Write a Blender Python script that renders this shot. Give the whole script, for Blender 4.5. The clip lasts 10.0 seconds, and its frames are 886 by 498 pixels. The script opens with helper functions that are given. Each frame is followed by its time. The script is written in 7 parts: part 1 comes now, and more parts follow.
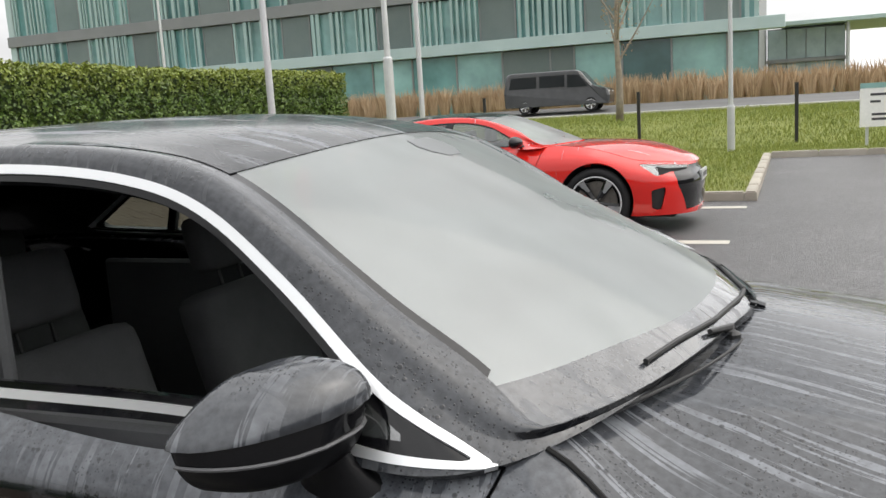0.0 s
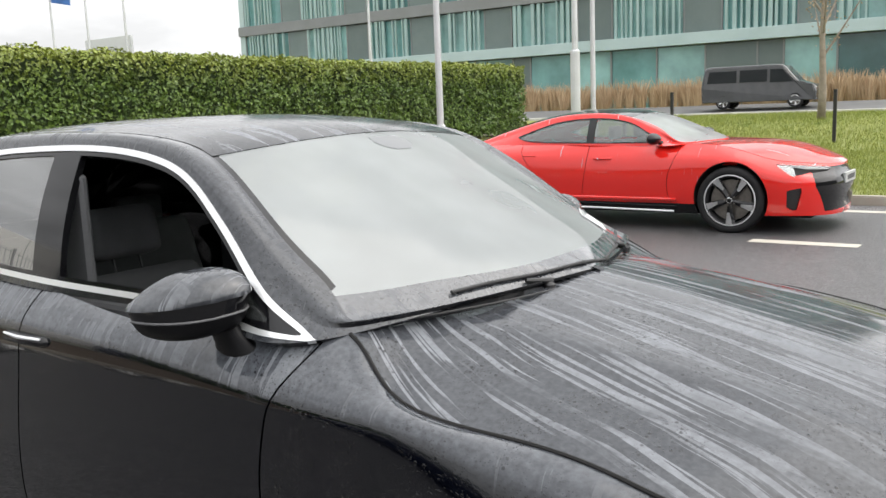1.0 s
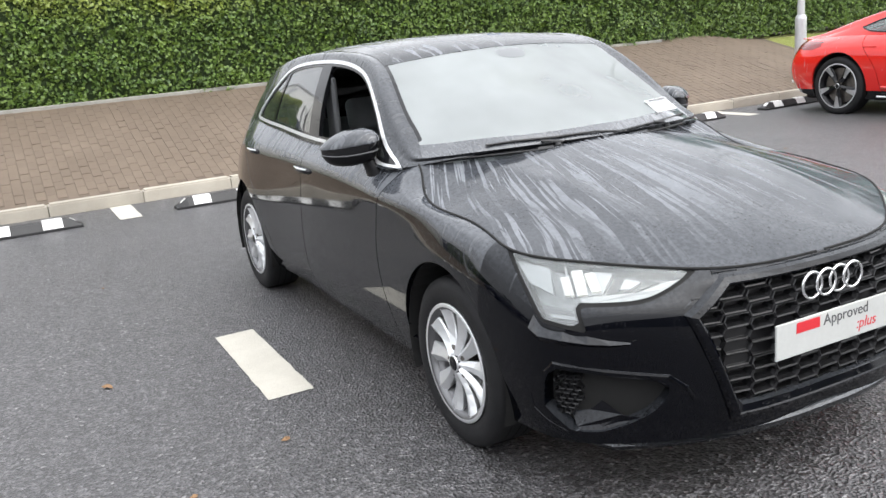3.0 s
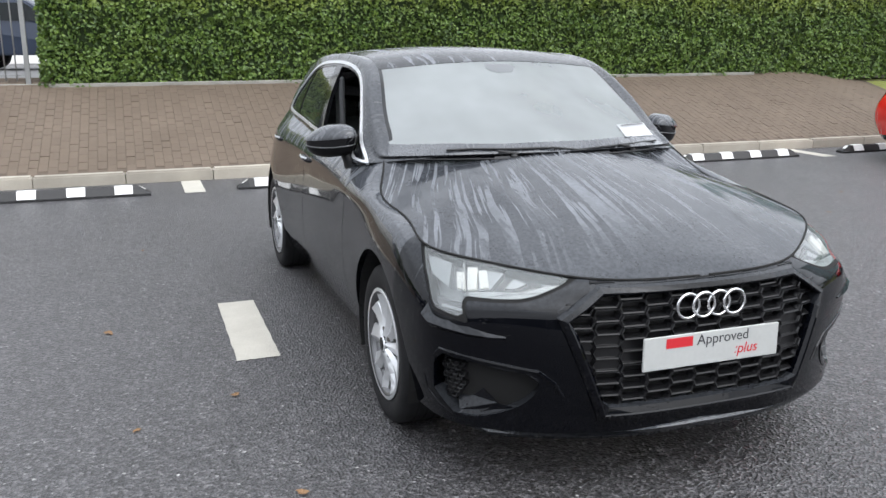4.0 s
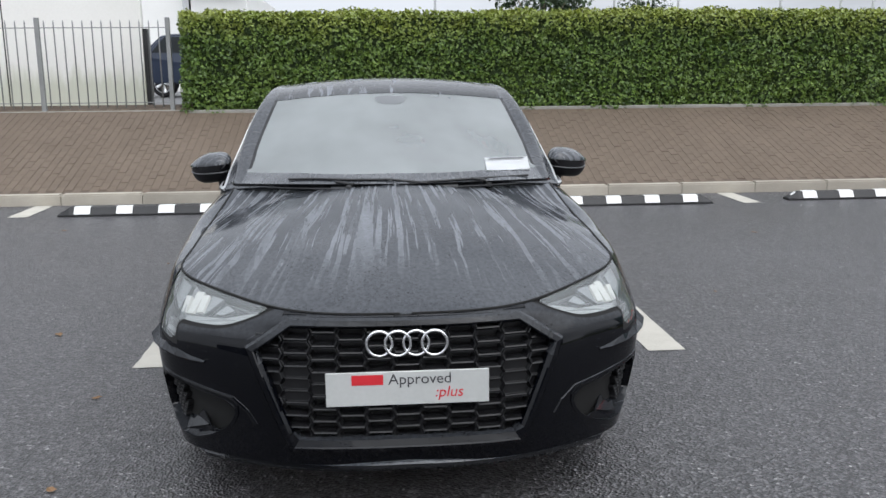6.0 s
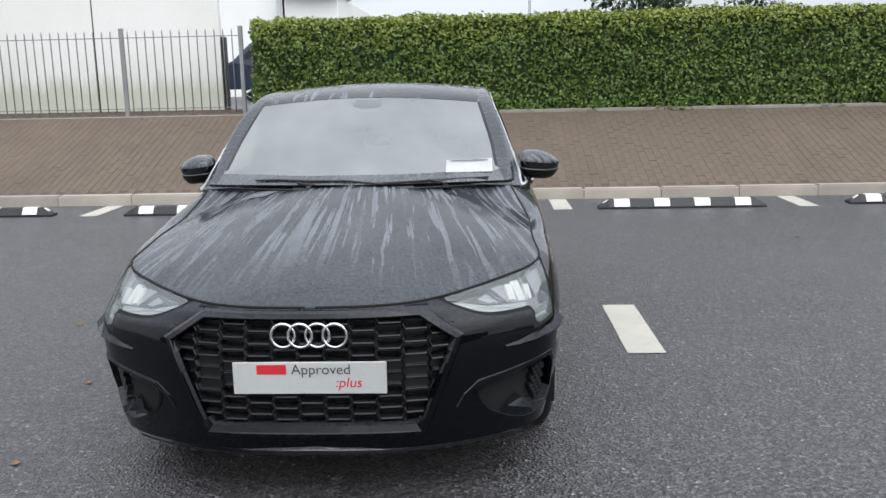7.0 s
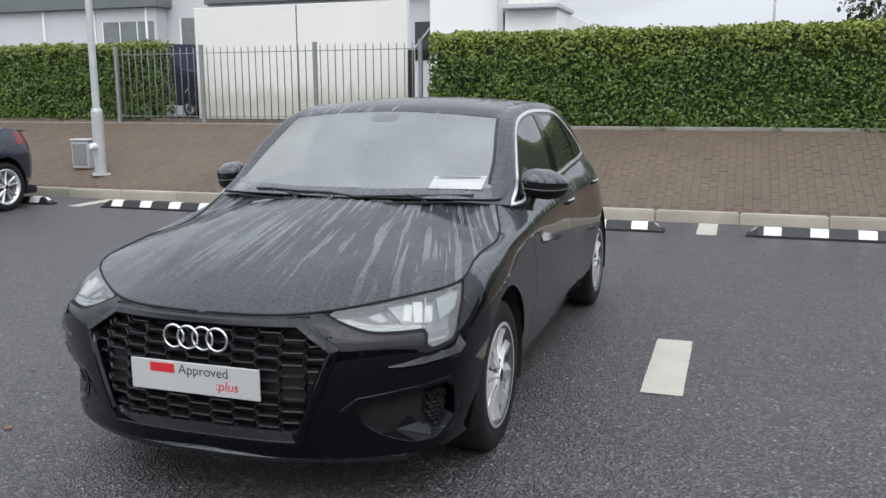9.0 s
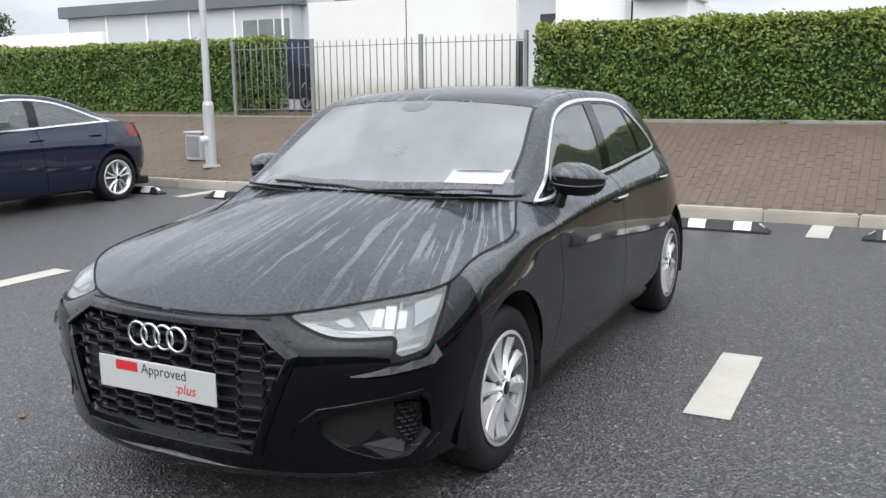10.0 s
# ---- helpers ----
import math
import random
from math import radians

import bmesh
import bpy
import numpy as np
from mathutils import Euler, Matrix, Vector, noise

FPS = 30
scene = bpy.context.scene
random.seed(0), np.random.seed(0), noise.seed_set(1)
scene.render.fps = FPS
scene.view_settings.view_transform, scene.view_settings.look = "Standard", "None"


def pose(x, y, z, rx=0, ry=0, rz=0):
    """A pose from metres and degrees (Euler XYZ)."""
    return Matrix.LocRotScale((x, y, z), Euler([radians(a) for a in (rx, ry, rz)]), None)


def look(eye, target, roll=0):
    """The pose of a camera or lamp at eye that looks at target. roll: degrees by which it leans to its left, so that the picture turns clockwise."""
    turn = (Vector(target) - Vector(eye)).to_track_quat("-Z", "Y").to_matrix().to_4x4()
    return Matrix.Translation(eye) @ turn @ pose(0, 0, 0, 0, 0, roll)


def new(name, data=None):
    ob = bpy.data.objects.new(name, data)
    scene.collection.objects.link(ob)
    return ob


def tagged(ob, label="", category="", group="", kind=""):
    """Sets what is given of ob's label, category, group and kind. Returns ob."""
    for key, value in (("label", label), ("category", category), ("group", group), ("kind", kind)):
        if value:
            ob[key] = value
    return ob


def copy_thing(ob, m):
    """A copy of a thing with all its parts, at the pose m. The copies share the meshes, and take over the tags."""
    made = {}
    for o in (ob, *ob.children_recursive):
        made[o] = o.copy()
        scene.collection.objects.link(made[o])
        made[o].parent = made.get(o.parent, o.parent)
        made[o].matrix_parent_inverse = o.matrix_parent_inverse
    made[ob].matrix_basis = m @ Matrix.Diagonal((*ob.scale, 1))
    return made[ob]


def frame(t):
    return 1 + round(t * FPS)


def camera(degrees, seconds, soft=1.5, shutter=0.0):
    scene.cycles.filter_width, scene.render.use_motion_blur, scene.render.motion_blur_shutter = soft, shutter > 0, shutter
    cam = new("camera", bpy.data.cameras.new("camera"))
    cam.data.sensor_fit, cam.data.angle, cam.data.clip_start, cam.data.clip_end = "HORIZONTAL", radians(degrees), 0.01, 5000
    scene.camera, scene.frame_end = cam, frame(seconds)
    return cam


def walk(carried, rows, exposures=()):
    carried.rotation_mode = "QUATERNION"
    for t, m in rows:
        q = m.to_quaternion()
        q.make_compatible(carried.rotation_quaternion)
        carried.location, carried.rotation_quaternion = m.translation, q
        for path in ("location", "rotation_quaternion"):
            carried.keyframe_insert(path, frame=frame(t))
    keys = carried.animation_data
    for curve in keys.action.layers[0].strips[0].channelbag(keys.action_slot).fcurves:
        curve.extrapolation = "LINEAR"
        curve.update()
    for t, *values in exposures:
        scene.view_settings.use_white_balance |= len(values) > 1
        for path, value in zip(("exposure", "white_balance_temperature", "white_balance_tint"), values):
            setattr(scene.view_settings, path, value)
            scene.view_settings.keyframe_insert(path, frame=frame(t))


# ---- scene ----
cam = camera(53.9, 10.0)
PATH = [
    (0, (0.907, -0.611, 1.432), (0.159, 1.217, 1.115), -3.5),
    (0.5, (1.351, -0.804, 1.46), (0.487, 0.973, 1.152), -2.5),
    (1, (1.827, -0.906, 1.445), (0.684, 0.704, 1.128), -2.2),
    (1.5, (2.352, -1.035, 1.434), (1.033, 0.408, 1.011), -3.1),
    (2, (2.85, -1.092, 1.456), (1.432, 0.221, 0.939), -3.6),
    (2.5, (3.29, -1.036, 1.481), (1.682, 0.042, 0.977), -4.0),
    (2.7, (3.462, -1.026, 1.492), (1.79, -0.051, 0.988), -4.8),
    (3.8, (4.14, -0.671, 1.475), (2.311, -0.008, 1.013), -1.8),
    (4, (4.217, -0.537, 1.472), (2.381, 0.109, 1.012), -0.2),
    (4.5, (4.387, -0.154, 1.438), (2.531, 0.439, 0.986), -0.5),
    (5, (4.471, 0.281, 1.45), (2.577, 0.756, 1.02), -0.4),
    (5.5, (4.488, 0.726, 1.472), (2.556, 1.045, 1.065), -0.2),
    (6.8, (4.744, 1.626, 1.495), (2.784, 1.575, 1.1), -1.1),
    (7, (4.726, 1.77, 1.49), (2.766, 1.683, 1.099), -1.2),
    (7.5, (4.788, 2.108, 1.477), (2.838, 1.881, 1.092), -2.0),
    (8, (4.787, 2.424, 1.503), (2.856, 2.076, 1.114), -1.8),
    (8.5, (4.661, 2.741, 1.502), (2.764, 2.214, 1.153), -0.0),
    (9, (4.449, 2.949, 1.488), (2.584, 2.321, 1.131), -0.3),
    (9.5, (4.193, 3.125, 1.477), (2.337, 2.47, 1.123), 0.2),
    (10, (3.97, 3.325, 1.448), (2.228, 2.413, 1.082), -0.6),
]
walk(cam, [(t, look(eye, target, roll)) for t, eye, target, roll in PATH],
     exposures=[(0.0, 0.68, 7000, 10), (1.0, 0.99, 6950, 10), (2.0, 1.37, 6850, 10), (2.7, 1.33, 6750, 10), (3.8, 0.92, 6450, 10), (5.0, 0.72, 6390, 10), (5.5, 0.49, 6380, 10), (7.5, 0.63, 6380, 10), (8.5, 0.51, 6380, 10), (9.0, 0.44, 6380, 10), (9.5, 0.44, 6400, 10), (10.0, 0.74, 6420, 10)])

# ---- world ----
SUN_HEIGHT, SUN_TURN = 52.0, 65.0
world = bpy.data.worlds.new("overcast_sky")
scene.world = world
world.use_nodes = True
wn, wl = world.node_tree.nodes, world.node_tree.links
sky = wn.new("ShaderNodeTexSky")
sky.sky_type, sky.sun_disc = "NISHITA", False
sky.sun_elevation, sky.sun_rotation = radians(SUN_HEIGHT), radians(SUN_TURN)
sky.air_density, sky.dust_density, sky.ozone_density = 1.0, 4.0, 1.0
grey = wn.new("ShaderNodeHueSaturation")
grey.inputs["Saturation"].default_value = 0.18
# soft cloud cover
tc = wn.new("ShaderNodeTexCoord")
mp = wn.new("ShaderNodeMapping")
mp.inputs["Scale"].default_value = (1.0, 1.0, 3.2)
cl = wn.new("ShaderNodeTexNoise")
cl.inputs["Scale"].default_value, cl.inputs["Detail"].default_value, cl.inputs["Roughness"].default_value = 2.6, 6.0, 0.55
rmp = wn.new("ShaderNodeMapRange")
rmp.inputs["From Min"].default_value, rmp.inputs["From Max"].default_value = 0.35, 0.65
rmp.inputs["To Min"].default_value, rmp.inputs["To Max"].default_value = 0.72, 1.12
mul = wn.new("ShaderNodeVectorMath")
mul.operation = "SCALE"
wl.new(tc.outputs["Generated"], mp.inputs["Vector"])
wl.new(mp.outputs["Vector"], cl.inputs["Vector"])
wl.new(cl.outputs["Fac"], rmp.inputs["Value"])
wl.new(sky.outputs["Color"], grey.inputs["Color"])
# an overcast vault: much more even than a clear sky
even = wn.new("ShaderNodeMix")
even.data_type = "RGBA"
even.inputs["Factor"].default_value = 0.72
even.inputs["B"].default_value = (8.9, 9.35, 10.1, 1.0)
wl.new(grey.outputs["Color"], even.inputs["A"])
wl.new(even.outputs["Result"], mul.inputs[0])
wl.new(rmp.outputs["Result"], mul.inputs["Scale"])
# the cloud is brighter on the sun's side
side = wn.new("ShaderNodeVectorMath")
side.operation = "DOT_PRODUCT"
side.inputs[1].default_value = (math.sin(radians(SUN_TURN)) * 0.7, math.cos(radians(SUN_TURN)) * 0.7, math.sin(radians(SUN_HEIGHT)) * 0.3)
lobe = wn.new("ShaderNodeMapRange")
lobe.inputs["From Min"].default_value, lobe.inputs["From Max"].default_value = -0.6, 0.7
lobe.inputs["To Min"].default_value, lobe.inputs["To Max"].default_value = 0.66, 1.17
mul2 = wn.new("ShaderNodeVectorMath")
mul2.operation = "SCALE"
wl.new(tc.outputs["Generated"], side.inputs[0])
wl.new(side.outputs["Value"], lobe.inputs["Value"])
wl.new(mul.outputs["Vector"], mul2.inputs[0])
wl.new(lobe.outputs["Result"], mul2.inputs["Scale"])
# an overcast vault is brighter overhead than at the horizon
high = wn.new("ShaderNodeSeparateXYZ")
vault = wn.new("ShaderNodeMapRange")
vault.inputs["From Min"].default_value, vault.inputs["From Max"].default_value = 0.0, 0.9
vault.inputs["To Min"].default_value, vault.inputs["To Max"].default_value = 0.70, 1.16
mul3 = wn.new("ShaderNodeVectorMath")
mul3.operation = "SCALE"
wl.new(tc.outputs["Generated"], high.inputs["Vector"])
wl.new(high.outputs["Z"], vault.inputs["Value"])
wl.new(mul2.outputs["Vector"], mul3.inputs[0])
wl.new(vault.outputs["Result"], mul3.inputs["Scale"])
wl.new(mul3.outputs["Vector"], wn["Background"].inputs["Color"])
wn["Background"].inputs["Strength"].default_value = 0.15

sun = new("sun", bpy.data.lights.new("sun", "SUN"))
sun.data.energy, sun.data.angle, sun.data.color = 0.55, radians(80), (1.0, 0.96, 0.9)
sun.matrix_world = pose(0, 0, 30, 90 - SUN_HEIGHT, 0, 180 - SUN_TURN)

# ---- tools ----
def material(name, color, rough=0.5, metal=0.0, spec=0.5, coat=0.0):
    m = bpy.data.materials.new(name)
    m.use_nodes = True
    b = m.node_tree.nodes["Principled BSDF"]
    b.inputs["Base Color"].default_value = (*color, 1)
    b.inputs["Roughness"].default_value = rough
    b.inputs["Metallic"].default_value = metal
    b.inputs["Specular IOR Level"].default_value = spec
    b.inputs["Coat Weight"].default_value = coat
    b.inputs["Coat Roughness"].default_value = 0.03
    return m


def nodes_of(m):
    t = m.node_tree
    return t.nodes, t.links, t.nodes["Principled BSDF"]


def noise_node(m, scale, detail=4.0, rough=0.6, stretch=(1, 1, 1), space="Object"):
    n, l, _ = nodes_of(m)
    c = n.new("ShaderNodeTexCoord")
    p = n.new("ShaderNodeMapping")
    p.inputs["Scale"].default_value = stretch
    t = n.new("ShaderNodeTexNoise")
    t.inputs["Scale"].default_value, t.inputs["Detail"].default_value, t.inputs["Roughness"].default_value = scale, detail, rough
    l.new(c.outputs[space], p.inputs["Vector"])
    l.new(p.outputs["Vector"], t.inputs["Vector"])
    return t


def ramp_node(m, source, stops):
    n, l, _ = nodes_of(m)
    r = n.new("ShaderNodeValToRGB")
    e = r.color_ramp.elements
    while len(e) < len(stops):
        e.new(0.5)
    for s, (p, c) in zip(e, stops):
        s.position, s.color = p, (*c, 1) if len(c) == 3 else c
    l.new(source, r.inputs["Fac"])
    return r


def mix_node(m, fac, a, b, mode="MIX"):
    n, l, _ = nodes_of(m)
    x = n.new("ShaderNodeMix")
    x.data_type, x.blend_type = "RGBA", mode
    for v, key in ((fac, "Factor"), (a, "A"), (b, "B")):
        if hasattr(v, "is_linked"):
            l.new(v, x.inputs[key])
        elif key == "Factor":
            x.inputs[key].default_value = v
        else:
            x.inputs[key].default_value = (*v, 1)
    return x.outputs["Result"]


def bump_node(m, height, strength=0.3, distance=0.01, chain=None):
    n, l, b = nodes_of(m)
    x = n.new("ShaderNodeBump")
    x.inputs["Strength"].default_value, x.inputs["Distance"].default_value = strength, distance
    l.new(height, x.inputs["Height"])
    if chain is not None:
        l.new(chain, x.inputs["Normal"])
    return x.outputs["Normal"]


def mottled(name, a, b, rough=0.6, scale=6.0, fine=60.0, bump=0.2, depth=0.004, metal=0.0, spec=0.5, coat=0.0):
    """Two colours mixed by a broad and a fine noise, with relief."""
    m = material(name, a, rough, metal, spec, coat)
    n, l, p = nodes_of(m)
    big, small = noise_node(m, scale), noise_node(m, fine, 6.0)
    c = mix_node(m, ramp_node(m, big.outputs["Fac"], [(0.3, (0, 0, 0)), (0.7, (1, 1, 1))]).outputs["Color"], a, b)
    c = mix_node(m, 0.35, c, ramp_node(m, small.outputs["Fac"], [(0.3, a), (0.7, b)]).outputs["Color"])
    l.new(c, p.inputs["Base Color"])
    if bump:
        l.new(bump_node(m, small.outputs["Fac"], bump, depth), p.inputs["Normal"])
    return m


def per_object(m, low=0.8, high=1.2):
    """Lets the brightness of a material differ from piece to piece."""
    n, l, p = nodes_of(m)
    o = n.new("ShaderNodeObjectInfo")
    r = n.new("ShaderNodeMapRange")
    r.inputs["To Min"].default_value, r.inputs["To Max"].default_value = low, high
    s = n.new("ShaderNodeVectorMath")
    s.operation = "SCALE"
    link = p.inputs["Base Color"].links
    if link:
        l.new(link[0].from_socket, s.inputs[0])
    else:
        s.inputs[0].default_value = p.inputs["Base Color"].default_value[:3]
    l.new(o.outputs["Random"], r.inputs["Value"])
    l.new(r.outputs["Result"], s.inputs["Scale"])
    l.new(s.outputs["Vector"], p.inputs["Base Color"])
    return m


def per_island(m, low=0.75, high=1.25):
    n, l, p = nodes_of(m)
    o = n.new("ShaderNodeNewGeometry")
    r = n.new("ShaderNodeMapRange")
    r.inputs["To Min"].default_value, r.inputs["To Max"].default_value = low, high
    s = n.new("ShaderNodeVectorMath")
    s.operation = "SCALE"
    link = p.inputs["Base Color"].links
    if link:
        l.new(link[0].from_socket, s.inputs[0])
    else:
        s.inputs[0].default_value = p.inputs["Base Color"].default_value[:3]
    l.new(o.outputs["Random Per Island"], r.inputs["Value"])
    l.new(r.outputs["Result"], s.inputs["Scale"])
    l.new(s.outputs["Vector"], p.inputs["Base Color"])
    return m


def empty(name, x=0, y=0, z=0, turn=0):
    ob = new(name)
    ob.empty_display_size = 0.2
    ob.matrix_basis = pose(x, y, z, 0, 0, turn)
    return ob


def mesh_part(name, verts, faces, mat, parent=None, label="", smooth=False):
    me = bpy.data.meshes.new(name)
    me.from_pydata([tuple(v) for v in verts], [], [tuple(f) for f in faces])
    if mat:
        me.materials.append(mat)
    if smooth:
        me.shade_smooth()
    ob = new(name, me)
    ob.parent = parent
    if label:
        ob["label"] = label
    return ob


def part(name, bm, mat, parent=None, label="", smooth=False):
    me = bpy.data.meshes.new(name)
    bm.to_mesh(me)
    bm.free()
    if mat:
        me.materials.append(mat)
    if smooth:
        me.shade_smooth()
    ob = new(name, me)
    ob.parent = parent
    if label:
        ob["label"] = label
    return ob


def box_bm(x0, x1, y0, y1, z0, z1, bevel=0.0, bm=None, seg=1):
    own = bm is None
    bm = bm or bmesh.new()
    r = bmesh.ops.create_cube(bm, size=1, matrix=Matrix.Translation(((x0 + x1) / 2, (y0 + y1) / 2, (z0 + z1) / 2)) @ Matrix.Diagonal((x1 - x0, y1 - y0, z1 - z0, 1)))
    if bevel:
        es = {e for v in r["verts"] for e in v.link_edges}
        bmesh.ops.bevel(bm, geom=list(es), offset=bevel, segments=seg, affect="EDGES", profile=0.6)
    return bm


def lathe_bm(profile, n=24, m=None, bm=None, closed=False):
    """Turns (radius, height) pairs round z."""
    bm = bm or bmesh.new()
    rings = []
    for r, h in profile:
        ring = []
        for i in range(n):
            a = 2 * math.pi * i / n
            v = Vector((r * math.cos(a), r * math.sin(a), h))
            ring.append(bm.verts.new(m @ v if m else v))
        rings.append(ring)
    for a, b in zip(rings, rings[1:]):
        for i in range(n):
            bm.faces.new((a[i], a[(i + 1) % n], b[(i + 1) % n], b[i]))
    if not closed:
        bm.faces.new(list(reversed(rings[0])))
        bm.faces.new(rings[-1])
    return bm


def tube_bm(points, radius, n=8, bm=None, taper=None):
    """A tube along points; taper: a radius for each point."""
    bm = bm or bmesh.new()
    pts = [Vector(p) for p in points]
    rings = []
    up = Vector((0.13, 0.21, 0.97))
    for i, p in enumerate(pts):
        d = (pts[min(i + 1, len(pts) - 1)] - pts[max(i - 1, 0)]).normalized()
        a = d.cross(up).normalized()
        if a.length < 0.1:
            a = d.cross(Vector((1, 0, 0))).normalized()
        b = d.cross(a)
        r = taper[i] if taper else radius
        rings.append([bm.verts.new(p + r * (a * math.cos(2 * math.pi * k / n) + b * math.sin(2 * math.pi * k / n))) for k in range(n)])
    for a, b in zip(rings, rings[1:]):
        for k in range(n):
            bm.faces.new((a[k], a[(k + 1) % n], b[(k + 1) % n], b[k]))
    bm.faces.new(list(reversed(rings[0])))
    bm.faces.new(rings[-1])
    bmesh.ops.recalc_face_normals(bm, faces=bm.faces)
    return bm


def prism_bm(outline, y0, y1, bm=None, axis="y"):
    """A flat outline of (a, z) pairs drawn out along an axis."""
    bm = bm or bmesh.new()
    def at(a, z, w):
        return (a, w, z) if axis == "y" else (w, a, z) if axis == "x" else (a, z, w)
    lo = [bm.verts.new(at(a, z, y0)) for a, z in outline]
    hi = [bm.verts.new(at(a, z, y1)) for a, z in outline]
    n = len(outline)
    bm.faces.new(lo)
    bm.faces.new(list(reversed(hi)))
    for i in range(n):
        bm.faces.new((lo[i], hi[i], hi[(i + 1) % n], lo[(i + 1) % n]))
    bmesh.ops.recalc_face_normals(bm, faces=bm.faces)
    return bm


def wobble(x, y, z, scale=1.0):
    return noise.noise(Vector((x * scale, y * scale, z * scale)))

# ---- materials ----
def asphalt_material():
    m = material("wet_asphalt", (0.05, 0.05, 0.053), 0.5, spec=0.8)
    n, l, p = nodes_of(m)
    stone = n.new("ShaderNodeTexVoronoi")
    stone.inputs["Scale"].default_value = 88.0
    tc = n.new("ShaderNodeTexCoord")
    l.new(tc.outputs["Object"], stone.inputs["Vector"])
    fine, broad, mid = noise_node(m, 130.0, 3.0), noise_node(m, 0.28, 6.0), noise_node(m, 22.0, 6.0)
    grain = ramp_node(m, stone.outputs["Color"], [(0.0, (0.002, 0.002, 0.002)), (0.36, (0.007, 0.0068, 0.0072)), (0.52, (0.047, 0.0455, 0.048)), (0.72, (0.096, 0.0925, 0.097)), (0.90, (0.19, 0.185, 0.19)), (1.0, (0.60, 0.59, 0.57))])
    c = mix_node(m, 0.22, grain.outputs["Color"], ramp_node(m, fine.outputs["Fac"], [(0.40, (0.003, 0.003, 0.003)), (0.64, (0.145, 0.140, 0.147))]).outputs["Color"])
    wet = ramp_node(m, broad.outputs["Fac"], [(0.38, (0, 0, 0)), (0.62, (1, 1, 1))])
    c = mix_node(m, wet.outputs["Color"], c, mix_node(m, 0.22, c, (0.086, 0.083, 0.087)))
    l.new(c, p.inputs["Base Color"])
    r = n.new("ShaderNodeMapRange")
    r.inputs["To Min"].default_value, r.inputs["To Max"].default_value = 0.40, 0.50
    l.new(wet.outputs["Color"], r.inputs["Value"])
    l.new(r.outputs["Result"], p.inputs["Roughness"])
    first = bump_node(m, stone.outputs["Distance"], 0.9, 0.009)
    l.new(bump_node(m, mid.outputs["Fac"], 0.07, 0.005, first), p.inputs["Normal"])
    return m


ASPHALT = asphalt_material()
ROAD = mottled("road_asphalt", (0.10, 0.10, 0.10), (0.15, 0.15, 0.15), 0.7, 0.6, 60)
LINE = mottled("road_paint", (0.40, 0.38, 0.33), (0.52, 0.495, 0.435), 0.55, 5, 90, 0.5, 0.004)
KERB = per_object(mottled("kerb_concrete", (0.30, 0.272, 0.225), (0.42, 0.388, 0.33), 0.75, 2.5, 70, 0.4), 0.86, 1.1)
PAVER = per_object(mottled("paver_brown", (0.099, 0.073, 0.051), (0.134, 0.101, 0.074), 0.8, 1.2, 90, 0.3), 0.94, 1.06)
PAVER_FAR = per_island(mottled("paver_brown_field", (0.099, 0.073, 0.051), (0.134, 0.101, 0.074), 0.8, 1.2, 90, 0.3), 0.94, 1.06)
JOINT = mottled("joint_sand", (0.078, 0.058, 0.042), (0.108, 0.084, 0.062), 0.9, 3, 60)
SOIL = mottled("soil", (0.05, 0.038, 0.026), (0.10, 0.075, 0.05), 0.9, 4, 40, 0.6, 0.02)
RUBBER = mottled("black_rubber", (0.012, 0.012, 0.013), (0.022, 0.022, 0.023), 0.5, 12, 120, 0.3)
WHITE_PAD = mottled("white_reflector", (0.70, 0.70, 0.69), (0.82, 0.82, 0.80), 0.4, 20, 90, 0.15)
GALV = mottled("galvanised_steel", (0.42, 0.43, 0.44), (0.56, 0.57, 0.58), 0.45, 2, 40, 0.1, 0.002, 0.35)
RAIL = mottled("railing_grey", (0.20, 0.205, 0.205), (0.30, 0.305, 0.30), 0.5, 4, 60, 0.2, 0.002, 0.3)


def leaf_material(name, dark, mid, light, gloss=0.45):
    m = material(name, mid, gloss)
    n, l, p = nodes_of(m)
    g = n.new("ShaderNodeNewGeometry")
    patch = noise_node(m, 1.3, 5.0)
    tone = ramp_node(m, g.outputs["Random Per Island"], [(0.0, dark), (0.5, mid), (1.0, light)])
    c = mix_node(m, ramp_node(m, patch.outputs["Fac"], [(0.35, (0, 0, 0)), (0.75, (0.6, 0.6, 0.6))]).outputs["Color"], tone.outputs["Color"], light)
    l.new(c, p.inputs["Base Color"])
    p.inputs["Subsurface Weight"].default_value = 0.0
    p.inputs["Transmission Weight"].default_value = 0.0
    return m


HEDGE_LEAF = leaf_material("hedge_leaf", (0.030, 0.066, 0.011), (0.068, 0.130, 0.019), (0.120, 0.186, 0.028), 0.45)


